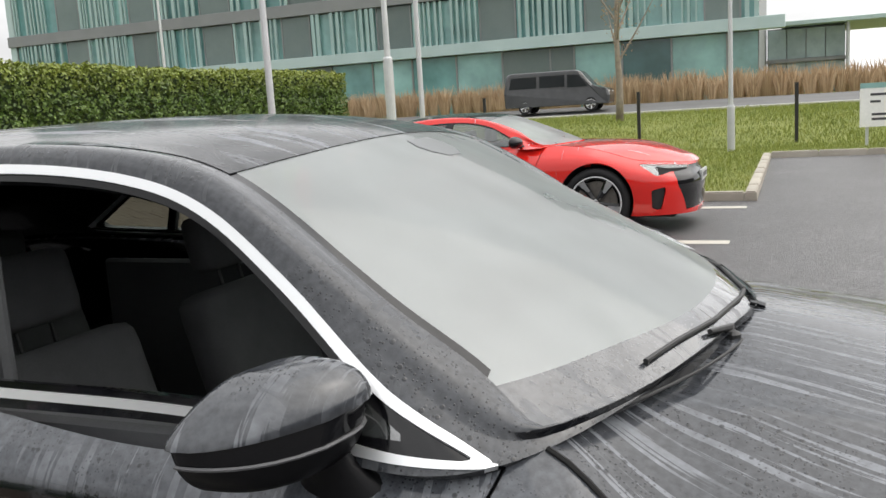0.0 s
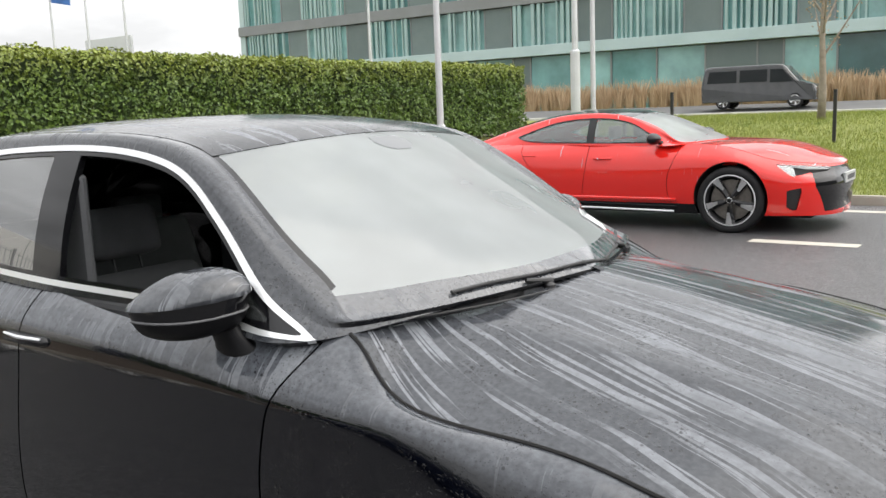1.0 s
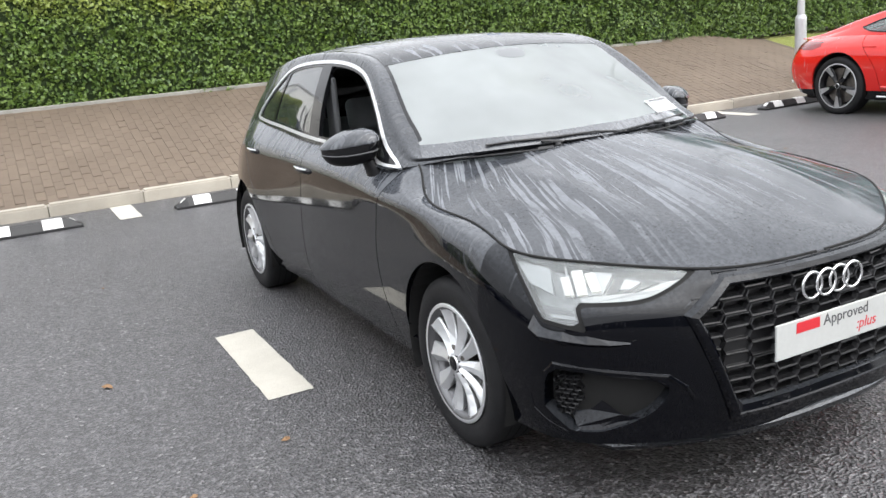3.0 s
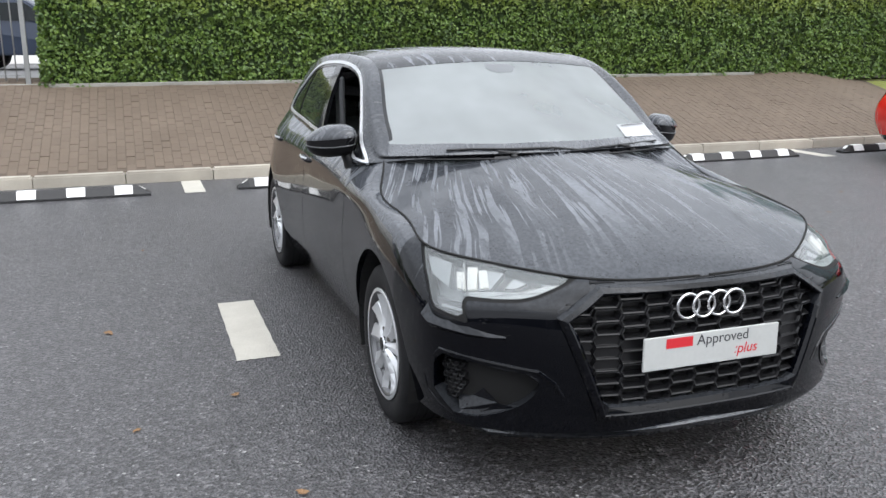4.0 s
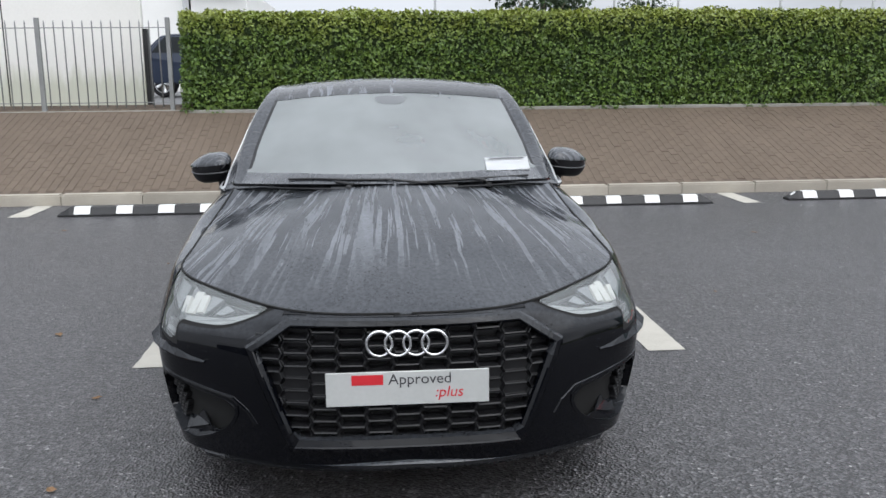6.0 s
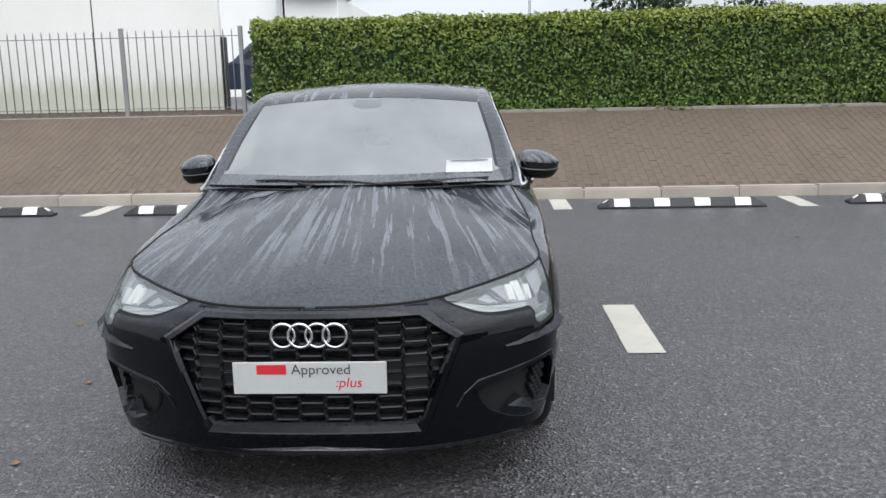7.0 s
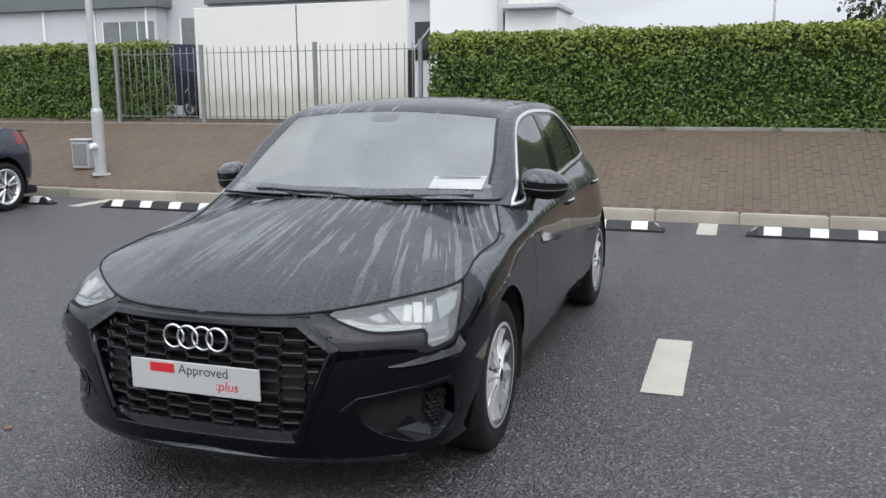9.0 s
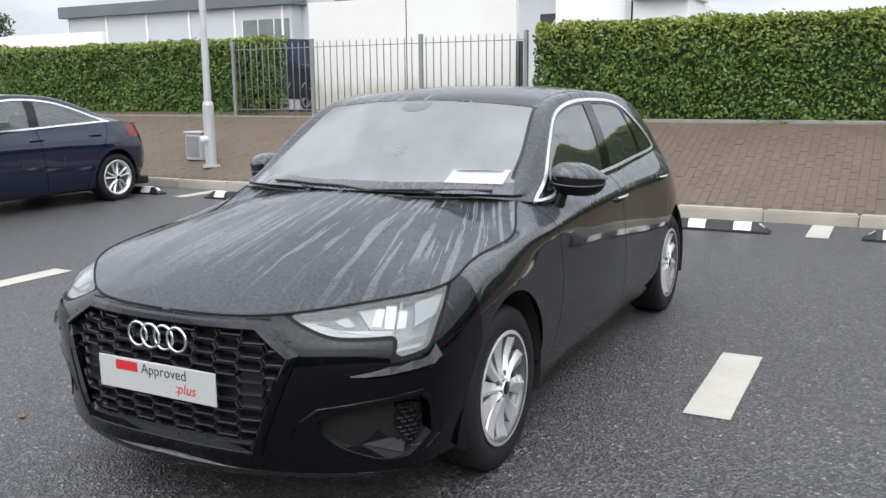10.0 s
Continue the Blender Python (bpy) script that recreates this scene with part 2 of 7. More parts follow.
def fresh_growth(m, low, high, color):
    """Paler new shoots between two heights over the foot of the hedge, in uneven patches."""
    n, l, p = nodes_of(m)
    c, sx = n.new("ShaderNodeTexCoord"), n.new("ShaderNodeSeparateXYZ")
    l.new(c.outputs["Object"], sx.inputs["Vector"])
    t = noise_node(m, 2.2, 5.0)
    a = n.new("ShaderNodeMath")
    a.operation = "MULTIPLY_ADD"
    a.inputs[1].default_value = 0.9
    l.new(t.outputs["Fac"], a.inputs[0])
    l.new(sx.outputs["Z"], a.inputs[2])
    r = n.new("ShaderNodeMapRange")
    r.inputs["From Min"].default_value, r.inputs["From Max"].default_value, r.inputs["To Max"].default_value = low + 0.45, high + 0.45, 0.72
    l.new(a.outputs["Value"], r.inputs["Value"])
    old = p.inputs["Base Color"].links[0].from_socket
    l.new(mix_node(m, r.outputs["Result"], old, color), p.inputs["Base Color"])


fresh_growth(HEDGE_LEAF, 1.1, 1.66, (0.27, 0.30, 0.045))
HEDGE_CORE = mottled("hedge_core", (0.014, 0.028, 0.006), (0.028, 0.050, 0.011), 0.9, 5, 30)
GRASS_BLADE = leaf_material("grass_blade", (0.085, 0.13, 0.02), (0.16, 0.215, 0.032), (0.27, 0.29, 0.055), 0.6)
GRASS_GROUND = mottled("grass_ground", (0.14, 0.17, 0.035), (0.23, 0.245, 0.06), 0.9, 0.35, 26, 0.9, 0.05)
REED = leaf_material("dry_reed", (0.26, 0.165, 0.085), (0.42, 0.28, 0.16), (0.56, 0.42, 0.27), 0.8)
BARK = mottled("bark", (0.16, 0.13, 0.10), (0.30, 0.26, 0.21), 0.85, 6, 40, 0.6, 0.01)
BLACK_METAL = material("black_post", (0.012, 0.012, 0.012), 0.45)
WHITE_WALL = mottled("white_render", (0.74, 0.735, 0.71), (0.84, 0.835, 0.82), 0.8, 0.5, 25, 0.15)
GREY_CLAD = mottled("grey_cladding", (0.46, 0.47, 0.48), (0.54, 0.55, 0.56), 0.5, 0.3, 30, 0.05)
DARK_BAND = mottled("dark_fascia", (0.10, 0.115, 0.12), (0.14, 0.155, 0.16), 0.5, 0.5, 30, 0.05)
OLD_CONCRETE = mottled("weathered_edging", (0.17, 0.165, 0.15), (0.30, 0.29, 0.26), 0.85, 3.0, 40, 0.4)
PLAIN_WALL = mottled("plain_wall", (0.12, 0.12, 0.12), (0.18, 0.18, 0.175), 0.7, 0.6, 30, 0.1)
CONCRETE = mottled("pale_concrete", (0.42, 0.41, 0.38), (0.55, 0.54, 0.50), 0.8, 0.8, 30, 0.2)


def wet_paint(name, color, streak_scale, streak_cover=0.5, streak_tone=0.22, drops=1.0, fan=0.0, metal=0.0, fade=None, spec=0.4, coat=0.5, gloss=0.06, sky_film=0.0, sky_film_up=(0.25, 0.6)):
    """Car paint with rain on it: a clear glossy coat, pale runs of water and small beads.
    streak_scale: how fine the runs are along u, v and z; the runs follow the axis with the smallest number."""
    m = material(name, color, gloss, metal, spec, coat)
    n, l, p = nodes_of(m)
    c = n.new("ShaderNodeTexCoord")
    mp = n.new("ShaderNodeMapping")
    mp.inputs["Scale"].default_value = streak_scale
    warp = n.new("ShaderNodeTexNoise")
    warp.inputs["Scale"].default_value, warp.inputs["Detail"].default_value = 1.6, 2.0
    l.new(c.outputs["Object"], warp.inputs["Vector"])
    w2 = n.new("ShaderNodeVectorMath")
    w2.operation = "MULTIPLY_ADD"
    w2.inputs[1].default_value = (0.06, 0.06, 0.06)
    l.new(warp.outputs["Color"], w2.inputs[0])
    vec = c.outputs["Object"]
    if fan:
        # the runs spread from the cowl: v is divided by a width that grows towards the front
        sx = n.new("ShaderNodeSeparateXYZ")
        l.new(vec, sx.inputs["Vector"])
        wid = n.new("ShaderNodeMath")
        wid.operation = "MULTIPLY_ADD"
        wid.inputs[1].default_value, wid.inputs[2].default_value = fan, 1.0 + 0.2 * fan
        l.new(sx.outputs["X"], wid.inputs[0])
        div = n.new("ShaderNodeMath")
        div.operation = "DIVIDE"
        l.new(sx.outputs["Y"], div.inputs[0])
        l.new(wid.outputs["Value"], div.inputs[1])
        cx = n.new("ShaderNodeCombineXYZ")
        l.new(sx.outputs["X"], cx.inputs["X"])
        l.new(div.outputs["Value"], cx.inputs["Y"])
        l.new(sx.outputs["Z"], cx.inputs["Z"])
        vec = cx.outputs["Vector"]
    l.new(vec, w2.inputs[2])
    l.new(w2.outputs["Vector"], mp.inputs["Vector"])
    st = n.new("ShaderNodeTexNoise")
    st.inputs["Scale"].default_value, st.inputs["Detail"].default_value, st.inputs["Roughness"].default_value = 1.0, 3.0, 0.55
    l.new(mp.outputs["Vector"], st.inputs["Vector"])
    cover = 1 - streak_cover
    mask = ramp_node(m, st.outputs["Fac"], [(cover - 0.012, (0, 0, 0)), (cover + 0.012, (1, 1, 1))])
    big = noise_node(m, 3.0, 3.0, 0.6, (0.6, 3.5, 1.0))
    where = ramp_node(m, big.outputs["Fac"], [(0.40, (0.15, 0.15, 0.15)), (0.53, (1, 1, 1))])
    keep = mix_node(m, 1.0, mask.outputs["Color"], where.outputs["Color"], "MULTIPLY")
    if fade:
        # the runs begin and end between these places along u
        s2 = n.new("ShaderNodeSeparateXYZ")
        l.new(c.outputs["Object"], s2.inputs["Vector"])
        add = n.new("ShaderNodeMath")
        add.operation = "MULTIPLY_ADD"
        add.inputs[1].default_value = 0.5
        l.new(warp.outputs["Fac"], add.inputs[0])
        l.new(s2.outputs["X"], add.inputs[2])
        r2 = n.new("ShaderNodeMapRange")
        r2.inputs["From Min"].default_value, r2.inputs["From Max"].default_value = fade[1] + 0.25, fade[0] + 0.25
        l.new(add.outputs["Value"], r2.inputs["Value"])
        keep = mix_node(m, 1.0, keep, r2.outputs["Result"], "MULTIPLY")
    # pale sky sheen painted over fine beads facing upwards, none on upright sides
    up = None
    if sky_film:
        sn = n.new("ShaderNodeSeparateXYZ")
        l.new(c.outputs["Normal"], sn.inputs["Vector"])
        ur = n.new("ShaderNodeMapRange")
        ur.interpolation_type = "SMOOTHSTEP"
        ur.inputs["From Min"].default_value, ur.inputs["From Max"].default_value = sky_film_up
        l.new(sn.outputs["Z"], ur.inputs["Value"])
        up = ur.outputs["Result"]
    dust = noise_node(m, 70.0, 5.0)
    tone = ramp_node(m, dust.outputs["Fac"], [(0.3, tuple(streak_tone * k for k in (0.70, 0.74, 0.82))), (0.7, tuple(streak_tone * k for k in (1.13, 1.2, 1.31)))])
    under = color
    if sky_film:
        sky_haze = ramp_node(m, dust.outputs["Fac"], [(0.3, tuple(sky_film * k for k in (0.56, 0.61, 0.71))), (0.7, tuple(sky_film * k for k in (1.26, 1.36, 1.54)))])
        under = mix_node(m, up, color, sky_haze.outputs["Color"])
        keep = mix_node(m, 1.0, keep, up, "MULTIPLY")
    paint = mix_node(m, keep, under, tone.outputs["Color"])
    h = None
    if drops:
        for scale, least in ((170.0, 0.42), (70.0, 0.62)):
            bead = n.new("ShaderNodeTexVoronoi")
            bead.inputs["Scale"].default_value = scale
            l.new(c.outputs["Object"], bead.inputs["Vector"])
            drop = ramp_node(m, bead.outputs["Distance"], [(0.0, (1, 1, 1)), (0.22, (0.8, 0.8, 0.8)), (0.33, (0, 0, 0))])
            few = n.new("ShaderNodeTexNoise")
            few.inputs["Scale"].default_value, few.inputs["Detail"].default_value = 7.0, 4.0
            l.new(c.outputs["Object"], few.inputs["Vector"])
            some = ramp_node(m, few.outputs["Fac"], [(0.42, (0, 0, 0)), (0.56, (1, 1, 1))])
            sel = ramp_node(m, bead.outputs["Color"], [(least, (0, 0, 0)), (least + 0.04, (1, 1, 1))])
            one = mix_node(m, 1.0, drop.outputs["Color"], some.outputs["Color"], "MULTIPLY")
            one = mix_node(m, 1.0, one, sel.outputs["Color"], "MULTIPLY")
            h = one if h is None else mix_node(m, 1.0, h, one, "LIGHTEN")
        # a bead is clear: the black paint shows through it
        dark = n.new("ShaderNodeMath")
        dark.operation = "MULTIPLY"
        dark.inputs[1].default_value = 0.85
        l.new(h, dark.inputs[0])
        paint = mix_node(m, dark.outputs["Value"], paint, color)
        nb = bump_node(m, h, 0.7 * drops, 0.003)
        l.new(nb, p.inputs["Normal"])
        l.new(nb, p.inputs["Coat Normal"])
    l.new(paint, p.inputs["Base Color"])
    r = n.new("ShaderNodeMapRange")
    r.inputs["To Min"].default_value, r.inputs["To Max"].default_value = gloss, 0.5
    l.new(keep, r.inputs["Value"])
    l.new(r.outputs["Result"], p.inputs["Roughness"])
    cw = n.new("ShaderNodeMapRange")
    cw.inputs["To Min"].default_value, cw.inputs["To Max"].default_value = coat, coat * 0.5
    l.new(keep, cw.inputs["Value"])
    l.new(cw.outputs["Result"], p.inputs["Coat Weight"])
    return m


BLACK = (0.0011, 0.0014, 0.0028)
# one black paint; the painted sky sheen differs from panel to panel
PAINT_TOP = wet_paint("black_paint_top", BLACK, (1.3, 46.0, 1.0), 0.46, 0.175, 0.5, fan=0.62, fade=(0.34, 0.72), spec=0.28, coat=0.15, gloss=0.12, sky_film=0.047, sky_film_up=(0.3, 0.7))
PAINT_ROOF = wet_paint("black_paint_roof", BLACK, (2.2, 18.0, 1.0), 0.42, 0.20, 0.6, spec=0.28, coat=0.15, gloss=0.16, sky_film=0.022)
PAINT_SIDE = wet_paint("black_paint_side", BLACK, (46.0, 3.0, 3.0), 0.46, 0.13, 0.12, spec=0.3, coat=0.5, gloss=0.06, sky_film=0.064, sky_film_up=(0.24, 0.48))
PAINT_FRONT = wet_paint("black_paint_front", BLACK, (46.0, 3.0, 3.0), 0.34, 0.085, 0.4, spec=0.12, coat=0.28, gloss=0.04, sky_film=0.026, sky_film_up=(0.36, 0.66))
PAINT_WING = wet_paint("black_paint_wing", BLACK, (46.0, 3.0, 3.0), 0.34, 0.09, 0.4, spec=0.3, coat=0.5, gloss=0.04, sky_film=0.062, sky_film_up=(0.24, 0.55))
PAINT_PILLAR = wet_paint("black_paint_pillar", BLACK, (26.0, 3.0, 4.0), 0.42, 0.062, 0.6, spec=0.4, coat=0.3, gloss=0.16, sky_film=0.042, sky_film_up=(0.1, 0.4))
PAINT_MIRROR = wet_paint("black_paint_mirror", BLACK, (60.0, 4.0, 4.0), 0.46, 0.135, 0.8, spec=0.4, coat=0.5, gloss=0.12, sky_film=0.046, sky_film_up=(-0.05, 0.3))
PAINT_RED = wet_paint("red_paint", (0.62, 0.018, 0.014), (24.0, 3.0, 2.4), 0.30, 0.30, 0.0)
PAINT_RED_TOP = wet_paint("red_paint_top", (0.62, 0.018, 0.014), (2.0, 9.0, 1.0), 0.30, 0.30, 0.0)
PAINT_BLUE = wet_paint("dark_blue_paint", (0.006, 0.010, 0.030), (24.0, 3.0, 2.4), 0.30, 0.03, 0.0)
PAINT_BLUE_TOP = wet_paint("dark_blue_paint_top", (0.006, 0.010, 0.030), (2.0, 9.0, 1.0), 0.35, 0.08, 0.0)


def car_glass(name, tint=(0.75, 0.82, 0.80), gloss=0.02, sky_film=0.0, face_on=0.08, mist_sheen=0.64, edge_on=1.0):
    """Clear glass: mostly see-through, with the mirror image that its angle gives."""
    m = bpy.data.materials.new(name)
    m.use_nodes = True
    n, l = m.node_tree.nodes, m.node_tree.links
    n.remove(n["Principled BSDF"])
    out = n["Material Output"]
    tr = n.new("ShaderNodeBsdfTransparent")
    tr.inputs["Color"].default_value = (*tint, 1)
    gl = n.new("ShaderNodeBsdfGlossy")
    gl.inputs["Roughness"].default_value = gloss
    lw = n.new("ShaderNodeLayerWeight")
    lw.inputs["Blend"].default_value = 0.5
    pw = n.new("ShaderNodeMath")
    pw.operation = "POWER"
    pw.inputs[1].default_value = 4.5
    l.new(lw.outputs["Facing"], pw.inputs[0])
    fr = n.new("ShaderNodeMapRange")
    fr.inputs["To Min"].default_value, fr.inputs["To Max"].default_value = face_on, edge_on
    l.new(pw.outputs["Value"], fr.inputs["Value"])
    mx = n.new("ShaderNodeMixShader")
    l.new(fr.outputs["Result"], mx.inputs["Fac"])
    l.new(tr.outputs["BSDF"], mx.inputs[1])
    l.new(gl.outputs["BSDF"], mx.inputs[2])
    last = mx
    # pale diffuse layer: mist, and sky reflection painted into the glass
    if sky_film:
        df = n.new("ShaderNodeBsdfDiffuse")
        df.inputs["Color"].default_value = (mist_sheen * 0.93, mist_sheen, mist_sheen * 1.0, 1)
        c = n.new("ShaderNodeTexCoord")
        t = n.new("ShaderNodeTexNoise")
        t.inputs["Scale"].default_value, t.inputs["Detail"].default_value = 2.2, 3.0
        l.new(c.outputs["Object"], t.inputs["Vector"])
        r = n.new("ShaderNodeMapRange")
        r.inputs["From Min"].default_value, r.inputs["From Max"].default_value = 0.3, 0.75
        r.inputs["To Min"].default_value, r.inputs["To Max"].default_value = sky_film * 0.75, sky_film * 1.2
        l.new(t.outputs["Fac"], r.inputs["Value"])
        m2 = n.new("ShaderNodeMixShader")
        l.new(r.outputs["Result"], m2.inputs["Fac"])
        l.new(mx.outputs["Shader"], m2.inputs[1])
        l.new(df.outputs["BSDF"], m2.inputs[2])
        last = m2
    l.new(last.outputs["Shader"], out.inputs["Surface"])
    return m


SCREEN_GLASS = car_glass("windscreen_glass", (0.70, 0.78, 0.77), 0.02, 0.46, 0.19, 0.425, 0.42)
PARKED_GLASS = car_glass("parked_side_glass", (0.55, 0.60, 0.59), 0.02, 0.22, 0.12, 0.42)
SIDE_GLASS = car_glass("side_glass", (0.07, 0.085, 0.08), 0.02, 0.045, 0.29)
REAR_PANE = car_glass("rear_pane_glass", (0.38, 0.43, 0.40), 0.02, 0.03, 0.30)
LAMP_GLASS = car_glass("lamp_lens", (0.90, 0.92, 0.92), 0.02, 0.16, 0.10, 0.5)

# ---- ground, kerbs, pavement ----
KERB_X = -5.72      # face of the kerb along the bays
BAY = 2.69          # pitch of the parking bays


def height_of(x, y):
    """The lie of the land: level asphalt, then a grass bank up to the road."""
    def step(a, b, v):
        k = min(1.0, max(0.0, (v - a) / (b - a)))
        return k * k * (3 - 2 * k)
    h = 0.70 * step(20.0, 38.0, y) + 0.34 * step(39.0, 46.0, y)
    h += 0.16 * math.exp(-((y - 30.0) / 3.5) ** 2) * (0.5 + 0.5 * math.sin(x * 0.6))
    return h


bm = bmesh.new()
xs = [-400, -200, -120, -90, -70, -50, -40, -30, -24, -18, -14, -11, -8, -5, -2, 1, 4, 8, 12, 18, 26, 40, 70, 120, 220, 400]
ys = [-400, -150, -60, -20, 0, 10, 16, 19, 21, 23, 25, 27, 29, 31, 33, 35, 37, 39, 40.5, 42, 43.5, 46, 60, 90, 150, 400]
grid = [[bm.verts.new((x, y, height_of(x, y) - 0.02)) for x in xs] for y in ys]
for a, b in zip(grid, grid[1:]):
    for i in range(len(xs) - 1):
        bm.faces.new((a[i], a[i + 1], b[i + 1], b[i]))
tagged(part("ground", bm, GRASS_GROUND, smooth=True), "grass covered ground reaching to the horizon", "ground", kind="structure")

bm = bmesh.new()
for x0, x1, y0, y1 in ((KERB_X, 0.45, -60, 11.45), (0.45, 40, -60, 19.0)):
    bm.faces.new([bm.verts.new(p) for p in ((x0, y0, 0), (x1, y0, 0), (x1, y1, 0), (x0, y1, 0))])
tagged(part("asphalt", bm, ASPHALT), "dark wet asphalt of a car park with light stone chips", "asphalt", kind="structure")


def kerb_run(name, start, direction, length, inward, label):
    """A row of kerb stones, each about 0.91 m long, with open joints."""
    root = tagged(empty(name), label, "kerb", kind="structure")
    d, w = Vector(direction), Vector(inward)
    n = max(1, round(length / 0.915))
    step = length / n
    data = None
    for i in range(n):
        if data is None:
            b = box_bm(0.004, step - 0.004, 0, 0.15, -0.1, 0.125)
            edges = [e for e in b.edges if all(v.co.z > 0.1 for v in e.verts)]
            bmesh.ops.bevel(b, geom=edges, offset=0.018, segments=2, affect="EDGES")
            data = bpy.data.meshes.new("kerb_stone")
            b.to_mesh(data)
            b.free()
            data.materials.append(KERB)
        ob = new("kerb_stone", data)
        o = Vector(start) + d * (i * step)
        m = Matrix(((d.x, w.x, 0, o.x), (d.y, w.y, 0, o.y), (0, 0, 1, random.uniform(-0.004, 0.004)), (0, 0, 0, 1)))
        if m.determinant() < 0:
            m = m @ Matrix.Translation((step, 0, 0)) @ Matrix.Diagonal((-1, 1, 1, 1))
        ob.parent, ob.matrix_basis = root, m
    return root


kerb_run("kerb", (KERB_X, -20, 0), (0, 1, 0), 31.3, (-1, 0, 0), "pale concrete kerb stones along the parking bays")
kerb_run("kerb", (KERB_X, 11.45, 0), (1, 0, 0), 6.02, (0, 1, 0), "pale concrete kerb stones round a grass island")
kerb_run("kerb", (0.45, 11.45, 0), (0, 1, 0), 7.4, (-1, 0, 0), "pale concrete kerb stones round a grass island")
kerb_run("kerb", (0.45, 19.0, 0), (1, 0, 0), 16.5, (0, 1, 0), "pale concrete kerb stones beside the grass")

# plain unseen wall on the far side, added to darken low sky and reflections
tagged(part("wall_east", box_bm(21.0, 21.4, -45, 30, 0, 5.2, .02), PLAIN_WALL), "unseen plain grey wall added to darken reflections", "wall", kind="structure")

# painted marks between the bays
marks = []
for k in range(-3, 5):
    y = k * BAY
    for x0, x1 in ((-5.70, -4.88), (-0.80, 0.20)):
        if k == 3 and x0 > -1:
            x0, x1 = -0.70, 0.33
        if k == 4 and x0 > -1:
            x0, x1 = -0.45, 0.36
        if k in (0, 1) and x0 > -1:
            y = k * BAY - (0.06 if k == 0 else 0.035)
        if k == 4 and x0 < -4:
            continue
        b = bmesh.new()
        n = 12
        lo, hi = [], []
        for i in range(n + 1):
            x = x0 + (x1 - x0) * i / n
            lo.append(b.verts.new((x, y - 0.103 + 0.006 * wobble(x, k, 0, 9), 0.004)))
            hi.append(b.verts.new((x, y + 0.103 + 0.006 * wobble(x, k, 5, 9), 0.004)))
        for i in range(n):
            b.faces.new((lo[i], lo[i + 1], hi[i + 1], hi[i]))
        ob = part("bay_mark", b, LINE)
        tagged(ob, "worn white painted bay mark on the asphalt", "road marking", "bay marks", "structure")


# wheel stops
def wheel_stop(x, y):
    root = tagged(empty("wheel_stop", x, y, 0), "black rubber wheel stop with white reflective pads", "wheel stop", "wheel stops")
    L, W, H = 1.83, 0.155, 0.10
    b = bmesh.new()
    prof = [(-W / 2, 0.0), (-W / 2, 0.022), (-W / 2 + 0.045, H), (W / 2 - 0.045, H), (W / 2, 0.022), (W / 2, 0.0)]
    rows = []
    for yy, k in ((-L / 2, 0.28), (-L / 2 + 0.12, 1.0), (L / 2 - 0.12, 1.0), (L / 2, 0.28)):
        rows.append([b.verts.new((px, yy, pz * k if pz > 0.03 else pz)) for px, pz in prof])
    for r, s in zip(rows, rows[1:]):
        for i in range(len(prof) - 1):
            b.faces.new((r[i], r[i + 1], s[i + 1], s[i]))
    b.faces.new(list(reversed(rows[0])))
    b.faces.new(rows[-1])
    bmesh.ops.recalc_face_normals(b, faces=b.faces)
    bmesh.ops.bevel(b, geom=[e for e in b.edges if abs(e.verts[0].co.z - e.verts[1].co.z) < 0.001 and e.verts[0].co.z > 0.09], offset=0.008, segments=2, affect="EDGES")
    body = part("body", b, RUBBER, root)
    for yy in (-0.66, -0.22, 0.22, 0.66):
        s = 0.035
        b = bmesh.new()
        lo = [b.verts.new((W / 2 + 0.004 - t * 0.046, yy + s2 * 0.085, 0.026 + t * (H - 0.026) + 0.002)) for t, s2 in ((0, -1), (0, 1), (0.96, 1), (0.96, -1))]
        b.faces.new(lo)
        top = [lo[3], lo[2]] + [b.verts.new((-W / 2 + 0.05, yy + q * 0.085, H + 0.003)) for q in (1, -1)]
        b.faces.new(top)
        part("pad", b, WHITE_PAD, root, "white reflective pad")
    for q in (-1, 1):
        b = bmesh.new()
        z0, z1, y0, y1 = 0.032, 0.094, q * (L / 2 - 0.012), q * (L / 2 - 0.105)
        f = [b.verts.new(v) for v in ((-0.024, y0, z0), (0.024, y0, z0), (0.024, y1, z1), (-0.024, y1, z1))]
        b.faces.new(f)
        bmesh.ops.recalc_face_normals(b, faces=b.faces)
        part("end_pad", b, WHITE_PAD, root, "white end wedge")
    return root


first_stop = wheel_stop(-4.98, 1.345)
for k, dx in ((-4, 0.03), (-3, -0.02), (-2, 0.0), (-1, 0.05), (1, 0.03), (2, -0.10), (3, -0.18)):
    copy_thing(first_stop, pose(-4.98 + dx, 1.345 + k * BAY + (-0.04 if k == 1 else 0.05 if k == 2 else 0), 0, 0, 0, 0.8 if k == 2 else 0))

# ---- sloping brick bank ----
BANK_X0, BANK_X1, BANK_Z0, BANK_Z1 = KERB_X - 0.15, -8.45, 0.12, 0.94


def bank_top(y):
    """The bank runs out towards its far end."""
    k = min(1.0, max(0.0, (y - 10.4) / 1.7))
    return BANK_Z1 - 0.16 * k * k * (3 - 2 * k)


def bank_height(x, y):
    return BANK_Z0 + (bank_top(y) - BANK_Z0) * (BANK_X0 - x) / (BANK_X0 - BANK_X1)


